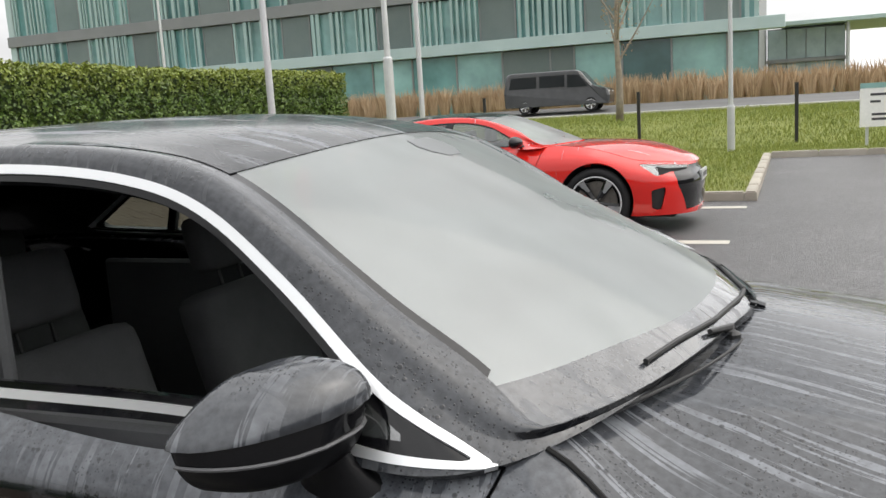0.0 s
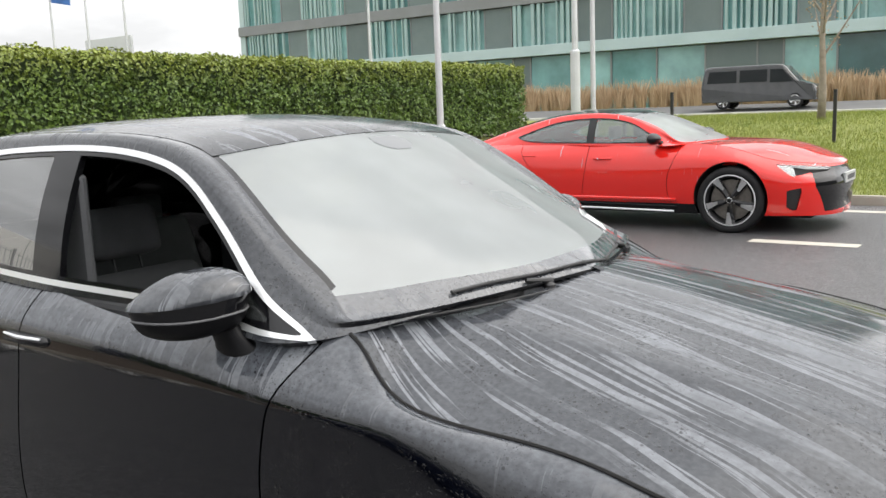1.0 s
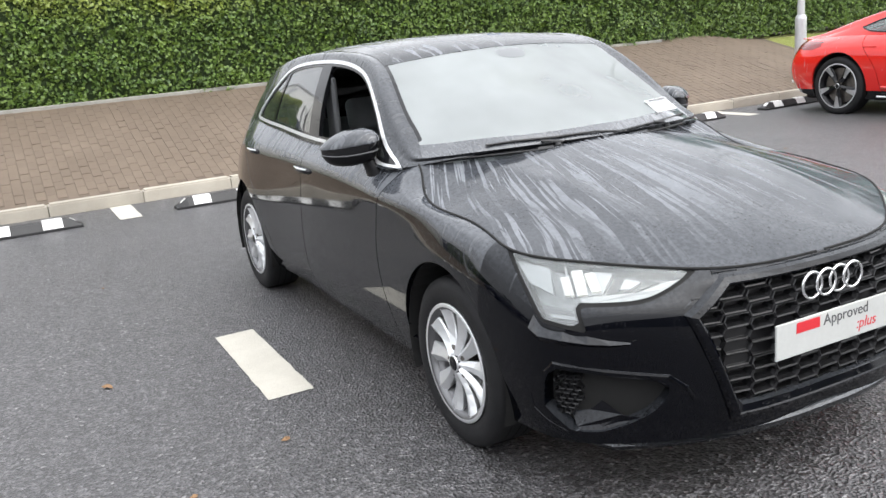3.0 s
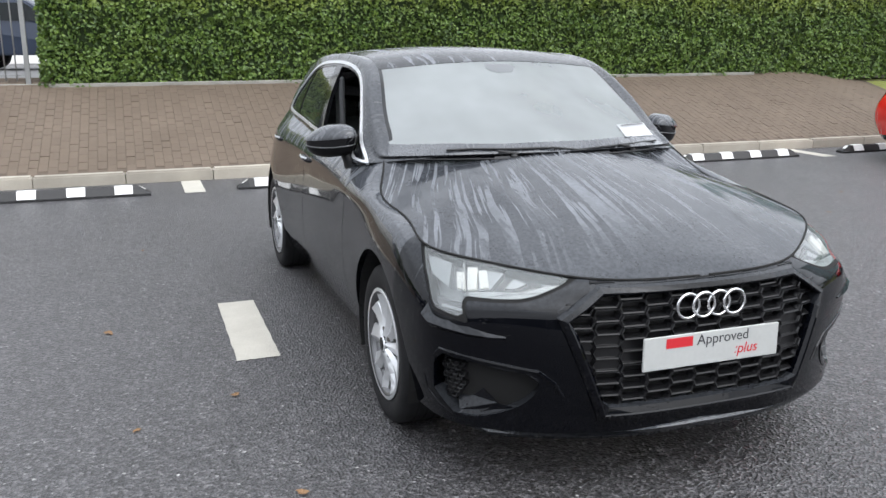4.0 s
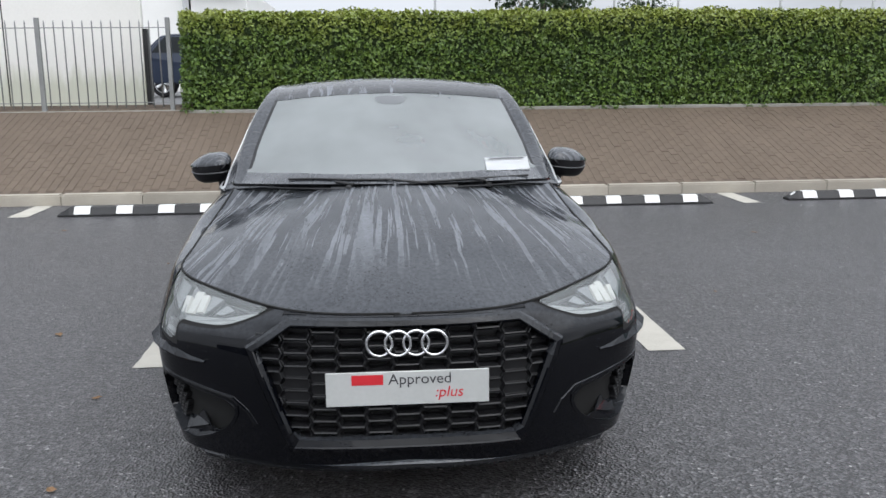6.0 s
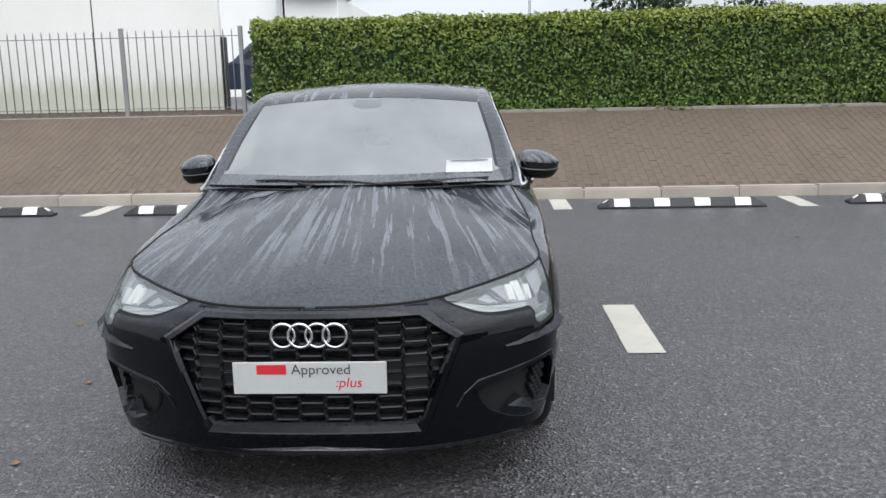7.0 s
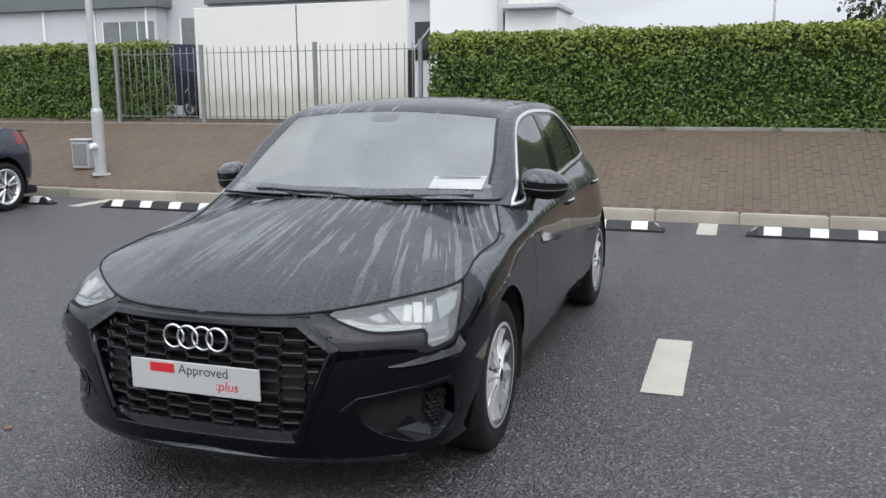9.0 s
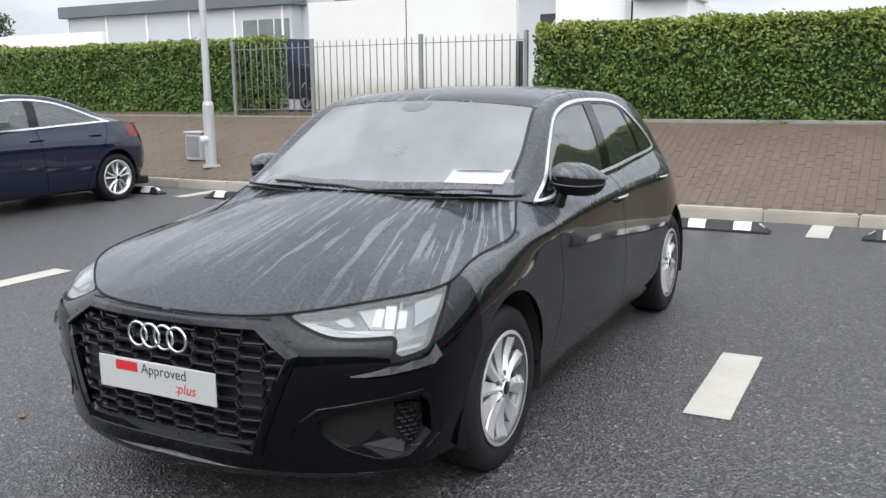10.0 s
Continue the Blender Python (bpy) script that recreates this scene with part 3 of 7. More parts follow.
bm = bmesh.new()
ysteps = [-20, -10, 0, 10.1, 10.5, 10.9, 11.3, 11.7, 12.1]
lo = [bm.verts.new((BANK_X0, y, BANK_Z0 - 0.012)) for y in ysteps]
hi = [bm.verts.new((BANK_X1 - 0.35, y, bank_height(BANK_X1 - 0.35, y) - 0.012)) for y in ysteps]
for i in range(len(ysteps) - 1):
    bm.faces.new((lo[i], lo[i + 1], hi[i + 1], hi[i]))
v = [bm.verts.new((BANK_X0, 12.1, -0.02)), bm.verts.new((BANK_X1 - 0.35, 12.1, -0.02))]
bm.faces.new((lo[-1], v[0], v[1], hi[-1]))
bank = tagged(part("pavement", bm, JOINT), "brown block paving on a bank sloping up to the hedge", "pavement", kind="structure")

# concrete edging under the hedge and railings
for y0, y1, x in ((-20.0, -1.55, -8.52), (-1.55, 9.6, -8.42)):
    tagged(part("edging", box_bm(x - 0.12, x, y0, y1, 0.6, 0.968, 0.01), OLD_CONCRETE), "low concrete edging along the top of the bank", "edging", kind="structure")

# soil behind the bank, carrying hedges and railings
bm = bmesh.new()
v = [bm.verts.new(p) for p in ((-8.50, -60, 0.95), (-8.50, 10.4, 0.93), (-8.50, 12.1, 0.78), (-8.50, 18.5, 0.76), (-10.6, 18.5, 0.76), (-10.6, 12.1, 0.78), (-10.6, 10.4, 0.93), (-10.6, -60, 0.95))]
for i in range(3):
    bm.faces.new((v[i], v[i + 1], v[6 - i], v[7 - i]))
w = [bm.verts.new((p.co.x, p.co.y, -0.02)) for p in v]
for i in range(8):
    bm.faces.new((v[i], w[i], w[(i + 1) % 8], v[(i + 1) % 8]))
bmesh.ops.recalc_face_normals(bm, faces=bm.faces)
tagged(part("planting_bed", bm, SOIL), "bare brown soil strip under the hedges", "soil", kind="structure")
bm = bmesh.new()
v = [bm.verts.new(p) for p in ((-10.6, -60, 0.93), (-10.6, 18.5, 0.93), (-120, 18.5, 0.93), (-120, -60, 0.93))]
bm.faces.new(list(reversed(v)))
tagged(part("yard", bm, ROAD), "grey asphalt yard behind the hedges", "yard", kind="structure")


# ---- hedges ----
def hedge(x_face, x_back, y0, y1, z0, z1, seed, label, density=1350):
    rng = np.random.default_rng(seed)
    root = tagged(empty("hedge", x_face, y0, z0), label, "hedge")
    def bulge(p):
        q = Vector(p)
        return 0.055 * noise.noise(q * 0.9) + 0.05 * noise.noise(q * 2.3) + 0.06 * noise.noise(q * 5.0) + 0.045 * noise.noise(q * 11.0)
    # solid filler box; its dark colour carries the shade between the leaves
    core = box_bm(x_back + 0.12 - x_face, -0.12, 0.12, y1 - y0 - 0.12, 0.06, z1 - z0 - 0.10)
    part("core", core, HEDGE_CORE, root, "dark green filler box, gap shade put into its colour")
    L, D, H = y1 - y0, x_face - x_back, z1 - z0
    walls = [("f", L * H, density), ("t", L * D, density * 0.7), ("a", D * H, density), ("b", D * H, density), ("k", L * H, density * 0.12)]
    verts, faces = [], []
    for side, area, dens in walls:
        n = int(area * dens)
        a, b = rng.random(n), rng.random(n)
        for i in range(n):
            if side == "f":
                p, nn = Vector((0, a[i] * L, 0.02 + b[i] * (H - 0.02))), Vector((1, 0, 0))
            elif side == "k":
                p, nn = Vector((-D, a[i] * L, b[i] * H)), Vector((-1, 0, 0))
            elif side == "t":
                p, nn = Vector((-b[i] * D, a[i] * L, H)), Vector((0, 0, 1))
            elif side == "a":
                p, nn = Vector((-a[i] * D, 0, b[i] * H)), Vector((0, -1, 0))
            else:
                p, nn = Vector((-a[i] * D, L, b[i] * H)), Vector((0, 1, 0))
            # rounded shoulders
            up = max(0.0, (p.z - (H - 0.18)) / 0.18)
            p = p + nn * (bulge(p + Vector((seed * 7.0, y0, 0))) - 0.10 * rng.random() ** 1.7)
            if side == "f":
                p.x -= 0.10 * up * up
            if side == "t":
                edge = max(0.0, 1 - b[i] * D / 0.2)
                p.z -= 0.07 * edge * edge - 0.06 * max(0, rng.random() - 0.8)
            d = (nn * 0.75 + Vector(rng.normal(0, 0.55, 3)) + Vector((0, 0, 0.35))).normalized()
            s = d.cross(Vector(rng.normal(0, 1, 3))).normalized()
            u = s.cross(d).normalized()
            ln, wd = 0.040 + 0.034 * rng.random(), 0.015 + 0.011 * rng.random()
            t = (u * 0.8 + d * 0.4).normalized()
            k = len(verts)
            verts += [p - t * ln * 0.5, p + s * wd + d * 0.006, p + t * ln * 0.5, p - s * wd + d * 0.006]
            faces += [(k, k + 1, k + 2), (k, k + 2, k + 3)]
    lv = mesh_part("leaves", verts, faces, HEDGE_LEAF, root, "small glossy green leaves")
    lv["kind"] = "stuff"
    return root


hedge(-8.45, -9.9, -1.62, 17.15, 0.80, 2.36, 3, "long clipped green laurel hedge on top of the brick bank")
hedge(-8.72, -9.45, -19.0, -6.94, 0.95, 2.36, 8, "clipped green hedge behind grey railings on the bank", 1300)

# ---- railings ----
fence = tagged(empty("railings", -8.6, -7.5, 0.98), "grey steel railings with pointed bars on the bank", "railings")
FENCE_L = 5.7
for z in (0.10, 1.16):
    part("rail", box_bm(-0.02, 0.02, 0, FENCE_L, z - 0.006, z + 0.006), RAIL, fence)
for y in (0.0, 1.74, 3.88, FENCE_L):
    part("post", box_bm(-0.03, 0.03, y - 0.03, y + 0.03, -0.03, 1.30, 0.004), RAIL, fence)
bar = None
for i in range(1, 43):
    y = i * FENCE_L / 43
    if min(abs(y - q) for q in (1.74, 3.88)) < 0.04:
        continue
    if bar is None:
        b = lathe_bm([(0.0095, 0.03), (0.0095, 1.23), (0.001, 1.27)], 8)
        bar = part("bar", b, RAIL, fence, smooth=True)
        bar.matrix_basis = pose(0, y, 0)
    else:
        o = new("bar", bar.data)
        o.parent, o.matrix_basis = fence, pose(0, y, 0)


# ---- lamp posts ----
def lamp_post(x, y, z, height, sleeve=1.0, lean=0.0, thick=0.055, label="tall grey galvanised steel lamp post"):
    root = tagged(empty("lamp_post", x, y, z), label, "lamp post", "lamp posts")
    b = lathe_bm([(thick * 1.55, 0), (thick * 1.55, sleeve), (thick * 1.25, sleeve + 0.05)], 16)
    part("base_sleeve", b, GALV, root, smooth=False)
    b = lathe_bm([(thick, sleeve + 0.02), (thick * 0.62, height)], 16)
    part("pole", b, GALV, root, smooth=False)
    b = lathe_bm([(thick * 3.2, -0.02), (thick * 3.2, 0.015)], 4)
    part("base_plate", b, GALV, root)
    b = box_bm(-0.05, 0.55, -0.11, 0.11, height - 0.05, height + 0.05, 0.02)
    part("lantern", b, GALV, root)
    return root


lamp_post(-6.38, -6.14, bank_height(-6.38, 0), 6.0, 0.93)
lamp_post(-6.14, 10.38, bank_height(-6.14, 10.38), 6.0, 0.95)
lamp_post(-0.45, 20.6, 0.03, 6.0, 1.05)
lamp_post(-5.95, 15.5, 0.0, 6.5, 1.0)
lamp_post(-11.0, 24.85, 0.2, 8.0, 2.9, thick=0.10)
lamp_post(-28.8, 36.2, 0.8, 9.0, 1.2, thick=0.09)

# ---- how a car body is made: control lines, a smooth skin over them, panels cut out of it ----
def cubic(knots, at):
    """Rows of weights of the natural cubic spline through knots, at the places given."""
    x, s = np.asarray(knots, float), np.asarray(at, float)
    n = len(x)
    h = np.diff(x)
    A, B = np.eye(n), np.zeros((n, n))
    for i in range(1, n - 1):
        A[i, i - 1:i + 2] = h[i - 1], 2 * (h[i - 1] + h[i]), h[i]
        B[i, i - 1:i + 2] = 6 / h[i - 1], -6 / h[i - 1] - 6 / h[i], 6 / h[i]
    M = np.linalg.solve(A, B)
    k = np.clip(np.searchsorted(x, s) - 1, 0, n - 2)
    W = np.zeros((len(s), n))
    E = np.eye(n)
    for r, (i, v) in enumerate(zip(k, s)):
        a, b = (x[i + 1] - v) / h[i], (v - x[i]) / h[i]
        W[r] = a * E[i] + b * E[i + 1] + ((a ** 3 - a) * M[i] + (b ** 3 - b) * M[i + 1]) * h[i] ** 2 / 6
    return W


def fill(n_per, knots):
    """Even steps between knots, about n_per metres apart."""
    out = [knots[0]]
    for a, b in zip(knots, knots[1:]):
        m = max(1, round((b - a) / n_per))
        out += [a + (b - a) * (i + 1) / m for i in range(m)]
    return np.array(out)


def curve_at(pairs, at):
    """A smooth curve through (place, value...) rows, which may run either way."""
    p = np.array(sorted(pairs), float)
    return cubic(p[:, 0], np.clip(at, p[0, 0], p[-1, 0])) @ p[:, 1:]


def ring_curve(points, per=8, sharp=()):
    """A closed outline through points, rounded, but straight-cornered at the places named in sharp."""
    p = np.array(points, float)
    n = len(p)
    out = []
    for i in range(n):
        a, b, c, d = p[i - 1], p[i], p[(i + 1) % n], p[(i + 2) % n]
        m0 = np.zeros(2) if i in sharp else (c - a) / 2
        m1 = np.zeros(2) if (i + 1) % n in sharp else (d - b) / 2
        if i in sharp and (i + 1) % n in sharp:
            m0 = m1 = c - b
        for k in range(per):
            t = k / per
            out.append((2 * t ** 3 - 3 * t ** 2 + 1) * b + (t ** 3 - 2 * t ** 2 + t) * m0 + (3 * t ** 2 - 2 * t ** 3) * c + (t ** 3 - t ** 2) * m1)
    return np.array(out)


def inside_by(poly, x, y):
    """Signed distance to a closed outline, negative inside."""
    p = np.stack([x, y], 1)
    best, odd = np.full(len(p), 1e9), np.zeros(len(p), bool)
    for a, b in zip(poly, np.roll(poly, -1, 0)):
        e, w = b - a, p - a
        t = np.clip((w @ e) / max(1e-12, e @ e), 0, 1)
        best = np.minimum(best, np.hypot(*(w - t[:, None] * e).T))
        c = (a[1] > p[:, 1]) != (b[1] > p[:, 1])
        with np.errstate(divide="ignore", invalid="ignore"):
            odd ^= c & (p[:, 0] < a[0] + (p[:, 1] - a[1]) * e[0] / (e[1] if e[1] else 1e-12))
    return np.where(odd, -best, best)


class Skin:
    """Half a car's outer skin (left side, v > 0): places, normals, faces and the marks that cuts leave on faces."""

    def __init__(self, grid):
        n, m, _ = grid.shape
        self.p = [tuple(v) for v in grid.reshape(-1, 3)]
        du, dq = np.gradient(grid, axis=0), np.gradient(grid, axis=1)
        nn = np.cross(du, dq).reshape(-1, 3)
        L = np.linalg.norm(nn, axis=1)
        L[L < 1e-9] = 1
        self.n = [tuple(v) for v in nn / L[:, None]]
        self.faces, self.marks, self.row = [], [], []
        for i in range(n - 1):
            for j in range(m - 1):
                self.faces.append((i * m + j, (i + 1) * m + j, (i + 1) * m + j + 1, i * m + j + 1))
                self.marks.append(frozenset())
                self.row.append(j)

    def flip(self):
        self.n = [tuple(-a for a in v) for v in self.n]
        self.faces = [tuple(reversed(f)) for f in self.faces]
        return self

    def cut(self, mark, field):
        """Splits faces where field(u, v, z) crosses nought, and marks those where it is negative."""
        P = np.array(self.p)
        f = field(P[:, 0], P[:, 1], P[:, 2])
        f = np.where(np.abs(f) < 2e-4, 0.0, f)
        f = list(f)
        seam = {}
        nf, nm, nr = [], [], []
        for face, marks, row in zip(self.faces, self.marks, self.row):
            s = [f[i] for i in face]
            if min(s) >= 0:
                nf.append(face), nm.append(marks), nr.append(row)
            elif max(s) <= 0:
                nf.append(face), nm.append(marks | {mark}), nr.append(row)
            else:
                pos, neg = [], []
                for a, b in zip(face, face[1:] + face[:1]):
                    fa, fb = f[a], f[b]
                    if fa >= 0:
                        pos.append(a)
                    if fa <= 0:
                        neg.append(a)
                    if fa * fb < 0:
                        key = (min(a, b), max(a, b))
                        if key not in seam:
                            t = fa / (fa - fb)
                            seam[key] = len(self.p)
                            self.p.append(tuple(x + t * (y - x) for x, y in zip(self.p[a], self.p[b])))
                            self.n.append(tuple(x + t * (y - x) for x, y in zip(self.n[a], self.n[b])))
                            f.append(0.0)
                        pos.append(seam[key]), neg.append(seam[key])
                if len(pos) > 2:
                    nf.append(tuple(pos)), nm.append(marks), nr.append(row)
                if len(neg) > 2:
                    nf.append(tuple(neg)), nm.append(marks | {mark}), nr.append(row)
        self.faces, self.marks, self.row = nf, nm, nr
        return self

    def panel(self, name, pick, mat, parent, side=0, push=0.0, edge=0.0, label=""):
        """Makes a part from the faces that pick(marks, row) chooses. side: 1 left, -1 right, 0 both in one mesh.
        push: metres along the normal. edge: depth of the turned-in rim."""
        chosen = [f for f, m, r in zip(self.faces, self.marks, self.row) if pick(m, r)]
        if not chosen:
            return None
        group = {}
        def root(i):
            while group.setdefault(i, i) != i:
                group[i] = group[group[i]]
                i = group[i]
            return i
        for f in chosen:
            for i in f[1:]:
                group[root(i)] = root(f[0])
        size = {}
        for f in chosen:
            size[root(f[0])] = size.get(root(f[0]), 0) + 1
        most = max(size.values())
        chosen = [f for f in chosen if size[root(f[0])] > {"intake_rim": .02, "front_wing": .4}.get(name, .12) * most]
        used = sorted({i for f in chosen for i in f})
        index = {i: k for k, i in enumerate(used)}
        P = np.array([self.p[i] for i in used]) + push * np.array([self.n[i] for i in used])
        N = np.array([self.n[i] for i in used])
        N /= np.maximum(1e-9, np.linalg.norm(N, axis=1))[:, None]
        F = [tuple(index[i] for i in f) for f in chosen]
        if edge:
            count = {}
            for f in F:
                for a, b in zip(f, f[1:] + f[:1]):
                    count[(a, b)] = 1
            rim = [(a, b) for a, b in count if (b, a) not in count and not (abs(P[a, 1]) < 1e-3 and abs(P[b, 1]) < 1e-3)]
            base = len(P)
            extra_p, extra_n, extra_f = [], [], []
            for a, b in rim:
                k = base + len(extra_p)
                t = P[b] - P[a]
                out = np.cross(t, N[a])
                out /= max(1e-9, np.linalg.norm(out))
                extra_p += [P[a], P[b], P[b] - edge * N[b], P[a] - edge * N[a]]
                extra_n += [out] * 4
                extra_f.append((k, k + 3, k + 2, k + 1))
            if rim:
                P, N, F = np.vstack([P, extra_p]), np.vstack([N, extra_n]), F + extra_f
        made = []
        for s in ((1, -1) if side == 0 else (side,)):
            Q, R = P.copy(), N.copy()
            Q[:, 1] *= s
            R[:, 1] *= s
            made.append((Q, R, F if s > 0 else [tuple(reversed(f)) for f in F]))
        if len(made) == 2:
            k = len(made[0][0])
            made = [(np.vstack([made[0][0], made[1][0]]), np.vstack([made[0][1], made[1][1]]), made[0][2] + [tuple(i + k for i in f) for f in made[1][2]])]
        Q, R, F = made[0]
        ob = mesh_part(name, Q, F, mat, parent, label, smooth=True)
        ob.data.normals_split_custom_set_from_vertices([tuple(v) for v in R])
        return ob


def lower_skin(lines, step=0.022, rows=(7, 7, 6, 6)):
    """The sides and both ends of a car, between its bottom line and its shoulder line."""
    L = np.array(lines, float)
    mid = L[len(L) // 2]
    t = np.concatenate([[0], np.cumsum(np.linalg.norm(np.diff(mid, axis=0), axis=1))])
    W = cubic(t, fill(step, t))
    C = np.einsum("st,ltc->lsc", W, L)
    C[:, :, 1] = np.maximum(C[:, :, 1], 0)
    q = np.arange(len(L), dtype=float)
    qs = np.concatenate([np.linspace(a, a + 1, r + 1)[(0 if a == 0 else 1):] for a, r in enumerate(rows)])
    V = cubic(q, qs)
    return Skin(np.einsum("ql,lsc->sqc", V, C)).flip(), C[-1]


def bonnet_skin(edge, spine, front, power=3.0, n=26, ridge=0.0):
    """edge: the bonnet's outer line, from the cowl corner to the front centre. spine: (u, z) along the middle."""
    e = np.array(edge)
    order = np.argsort(e[:, 0])
    ub, vb, zb = e[order, 0], e[order, 1], e[order, 2]
    s = np.linspace(0, 1, len(e))
    cu = spine[0][0] + (front - spine[0][0]) * s ** 0.9
    q = np.linspace(0, 1, n)
    g = np.zeros((len(e), n, 3))
    for k in range(n):
        w = q[k]
        u, v = cu + (e[:, 0] - cu) * w, e[:, 1] * w
        zc = curve_at(spine, u)[:, 0]
        lim_v, lim_z = np.interp(u, ub, vb), np.interp(u, ub, zb)
        # along the cowl the edge is the cowl line itself
        r = np.where(lim_v > 1e-4, np.clip(v / np.maximum(lim_v, 1e-4), 0, 1), 0)
        z = zc - (zc - lim_z) * r ** power
        z += ridge * np.exp(-((v - 0.40 - 0.12 * (0.4 - u)) / 0.05) ** 2) * np.clip((0.75 - u) / 0.3, 0, 1) * np.clip(1 - w ** 8, 0, 1)
        if k == n - 1:
            z = e[:, 2]
        g[:, k] = np.stack([u, v, z], 1)
    return Skin(g)


def upper_skin(us, belt, top_of_glass, roof_edge, crown, rows=(14, 6, 16), barrel=0.02, power=2.0):
    """The cabin: sections across it from the belt over the side glass and the roof's edge to its middle.
    Each argument gives (u, v, z) rows, crown (u, z) rows."""
    B, T, R = (curve_at(c, us) for c in (belt, top_of_glass, roof_edge))
    K = curve_at(crown, us)[:, 0]
    cols = []
    for i in range(rows[0]):
        w = i / rows[0]
        p = B * (1 - w) + T * w
        p[:, 0] += barrel * math.sin(math.pi * w) * np.clip((T[:, 1] - B[:, 1]) / 0.3, 0, 1)
        cols.append(p)
    for i in range(rows[1]):
        w = i / rows[1]
        p = T * (1 - w) + R * w
        k = 0.012 * math.sin(math.pi * w)
        p[:, 0] += k
        p[:, 1] += k
        cols.append(p)
    for i in range(rows[2] + 1):
        w = 1 - i / rows[2]
        v = R[:, 0] * w
        cols.append(np.stack([v, K - (K - R[:, 1]) * w ** power], 1))
    g = np.zeros((len(us), len(cols), 3))
    for j, c in enumerate(cols):
        g[:, j, 0], g[:, j, 1:] = us, c
    return Skin(g)


def round_box(x0, x1, y0, y1, z0, z1, bevel, name, mat, parent, label="", seg=3):
    b = box_bm(x0, x1, y0, y1, z0, z1, bevel, seg=seg)
    return part(name, b, mat, parent, label, smooth=True)


TYRE = mottled("tyre_rubber", (0.008, 0.008, 0.009), (0.017, 0.017, 0.018), 0.6, 9, 90, 0.3, spec=0.25)
ALLOY = mottled("silver_alloy", (0.72, 0.73, 0.74), (0.82, 0.83, 0.84), 0.30, 5, 80, 0.05, 0.001, 0.7)
# barrel alloy, with the shade between the spokes put into its colour
MID_ALLOY = material("shaded_alloy", (0.16, 0.16, 0.165), 0.35, 0.7)
BLADE = mottled("brushed_blade", (0.42, 0.42, 0.43), (0.54, 0.54, 0.55), .4, 6, 80, .05, .001, .15)
DARK_ALLOY = material("dark_alloy", (0.02, 0.02, 0.022), 0.3, 0.3)
BRAKE = mottled("brake_iron", (0.10, 0.095, 0.09), (0.2, 0.18, 0.16), 0.45, 20, 60, 0.2, 0.002, 0.8)
CHROME = material("chrome", (0.82, 0.83, 0.84), 0.12, 1.0)
SATIN = material("satin_chrome", (0.80, 0.81, 0.82), 0.32, 0.65)
PLASTIC = mottled("black_plastic", (0.012, 0.012, 0.013), (0.02, 0.02, 0.021), 0.5, 8, 200, 0.2, 0.001)
GLOSS_BLACK = material("gloss_black_trim", (0.005, 0.005, 0.006), 0.08, 0.0, 0.35, 0.12)
MIRROR_BLACK = mottled("mirror_black", (0.003, 0.003, 0.0035), (0.006, 0.006, 0.007), 0.4, 20, 90, 0.1, spec=0.15)
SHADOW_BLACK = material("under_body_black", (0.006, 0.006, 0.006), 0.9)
CABIN = mottled("cabin_black", (0.074, 0.076, 0.080), (0.104, 0.106, 0.112), 0.75, 6, 150, 0.2)
SEAT = mottled("dark_seat_cloth", (0.058, 0.059, 0.063), (0.090, 0.091, 0.097), 0.9, 8, 220, 0.5, 0.002)


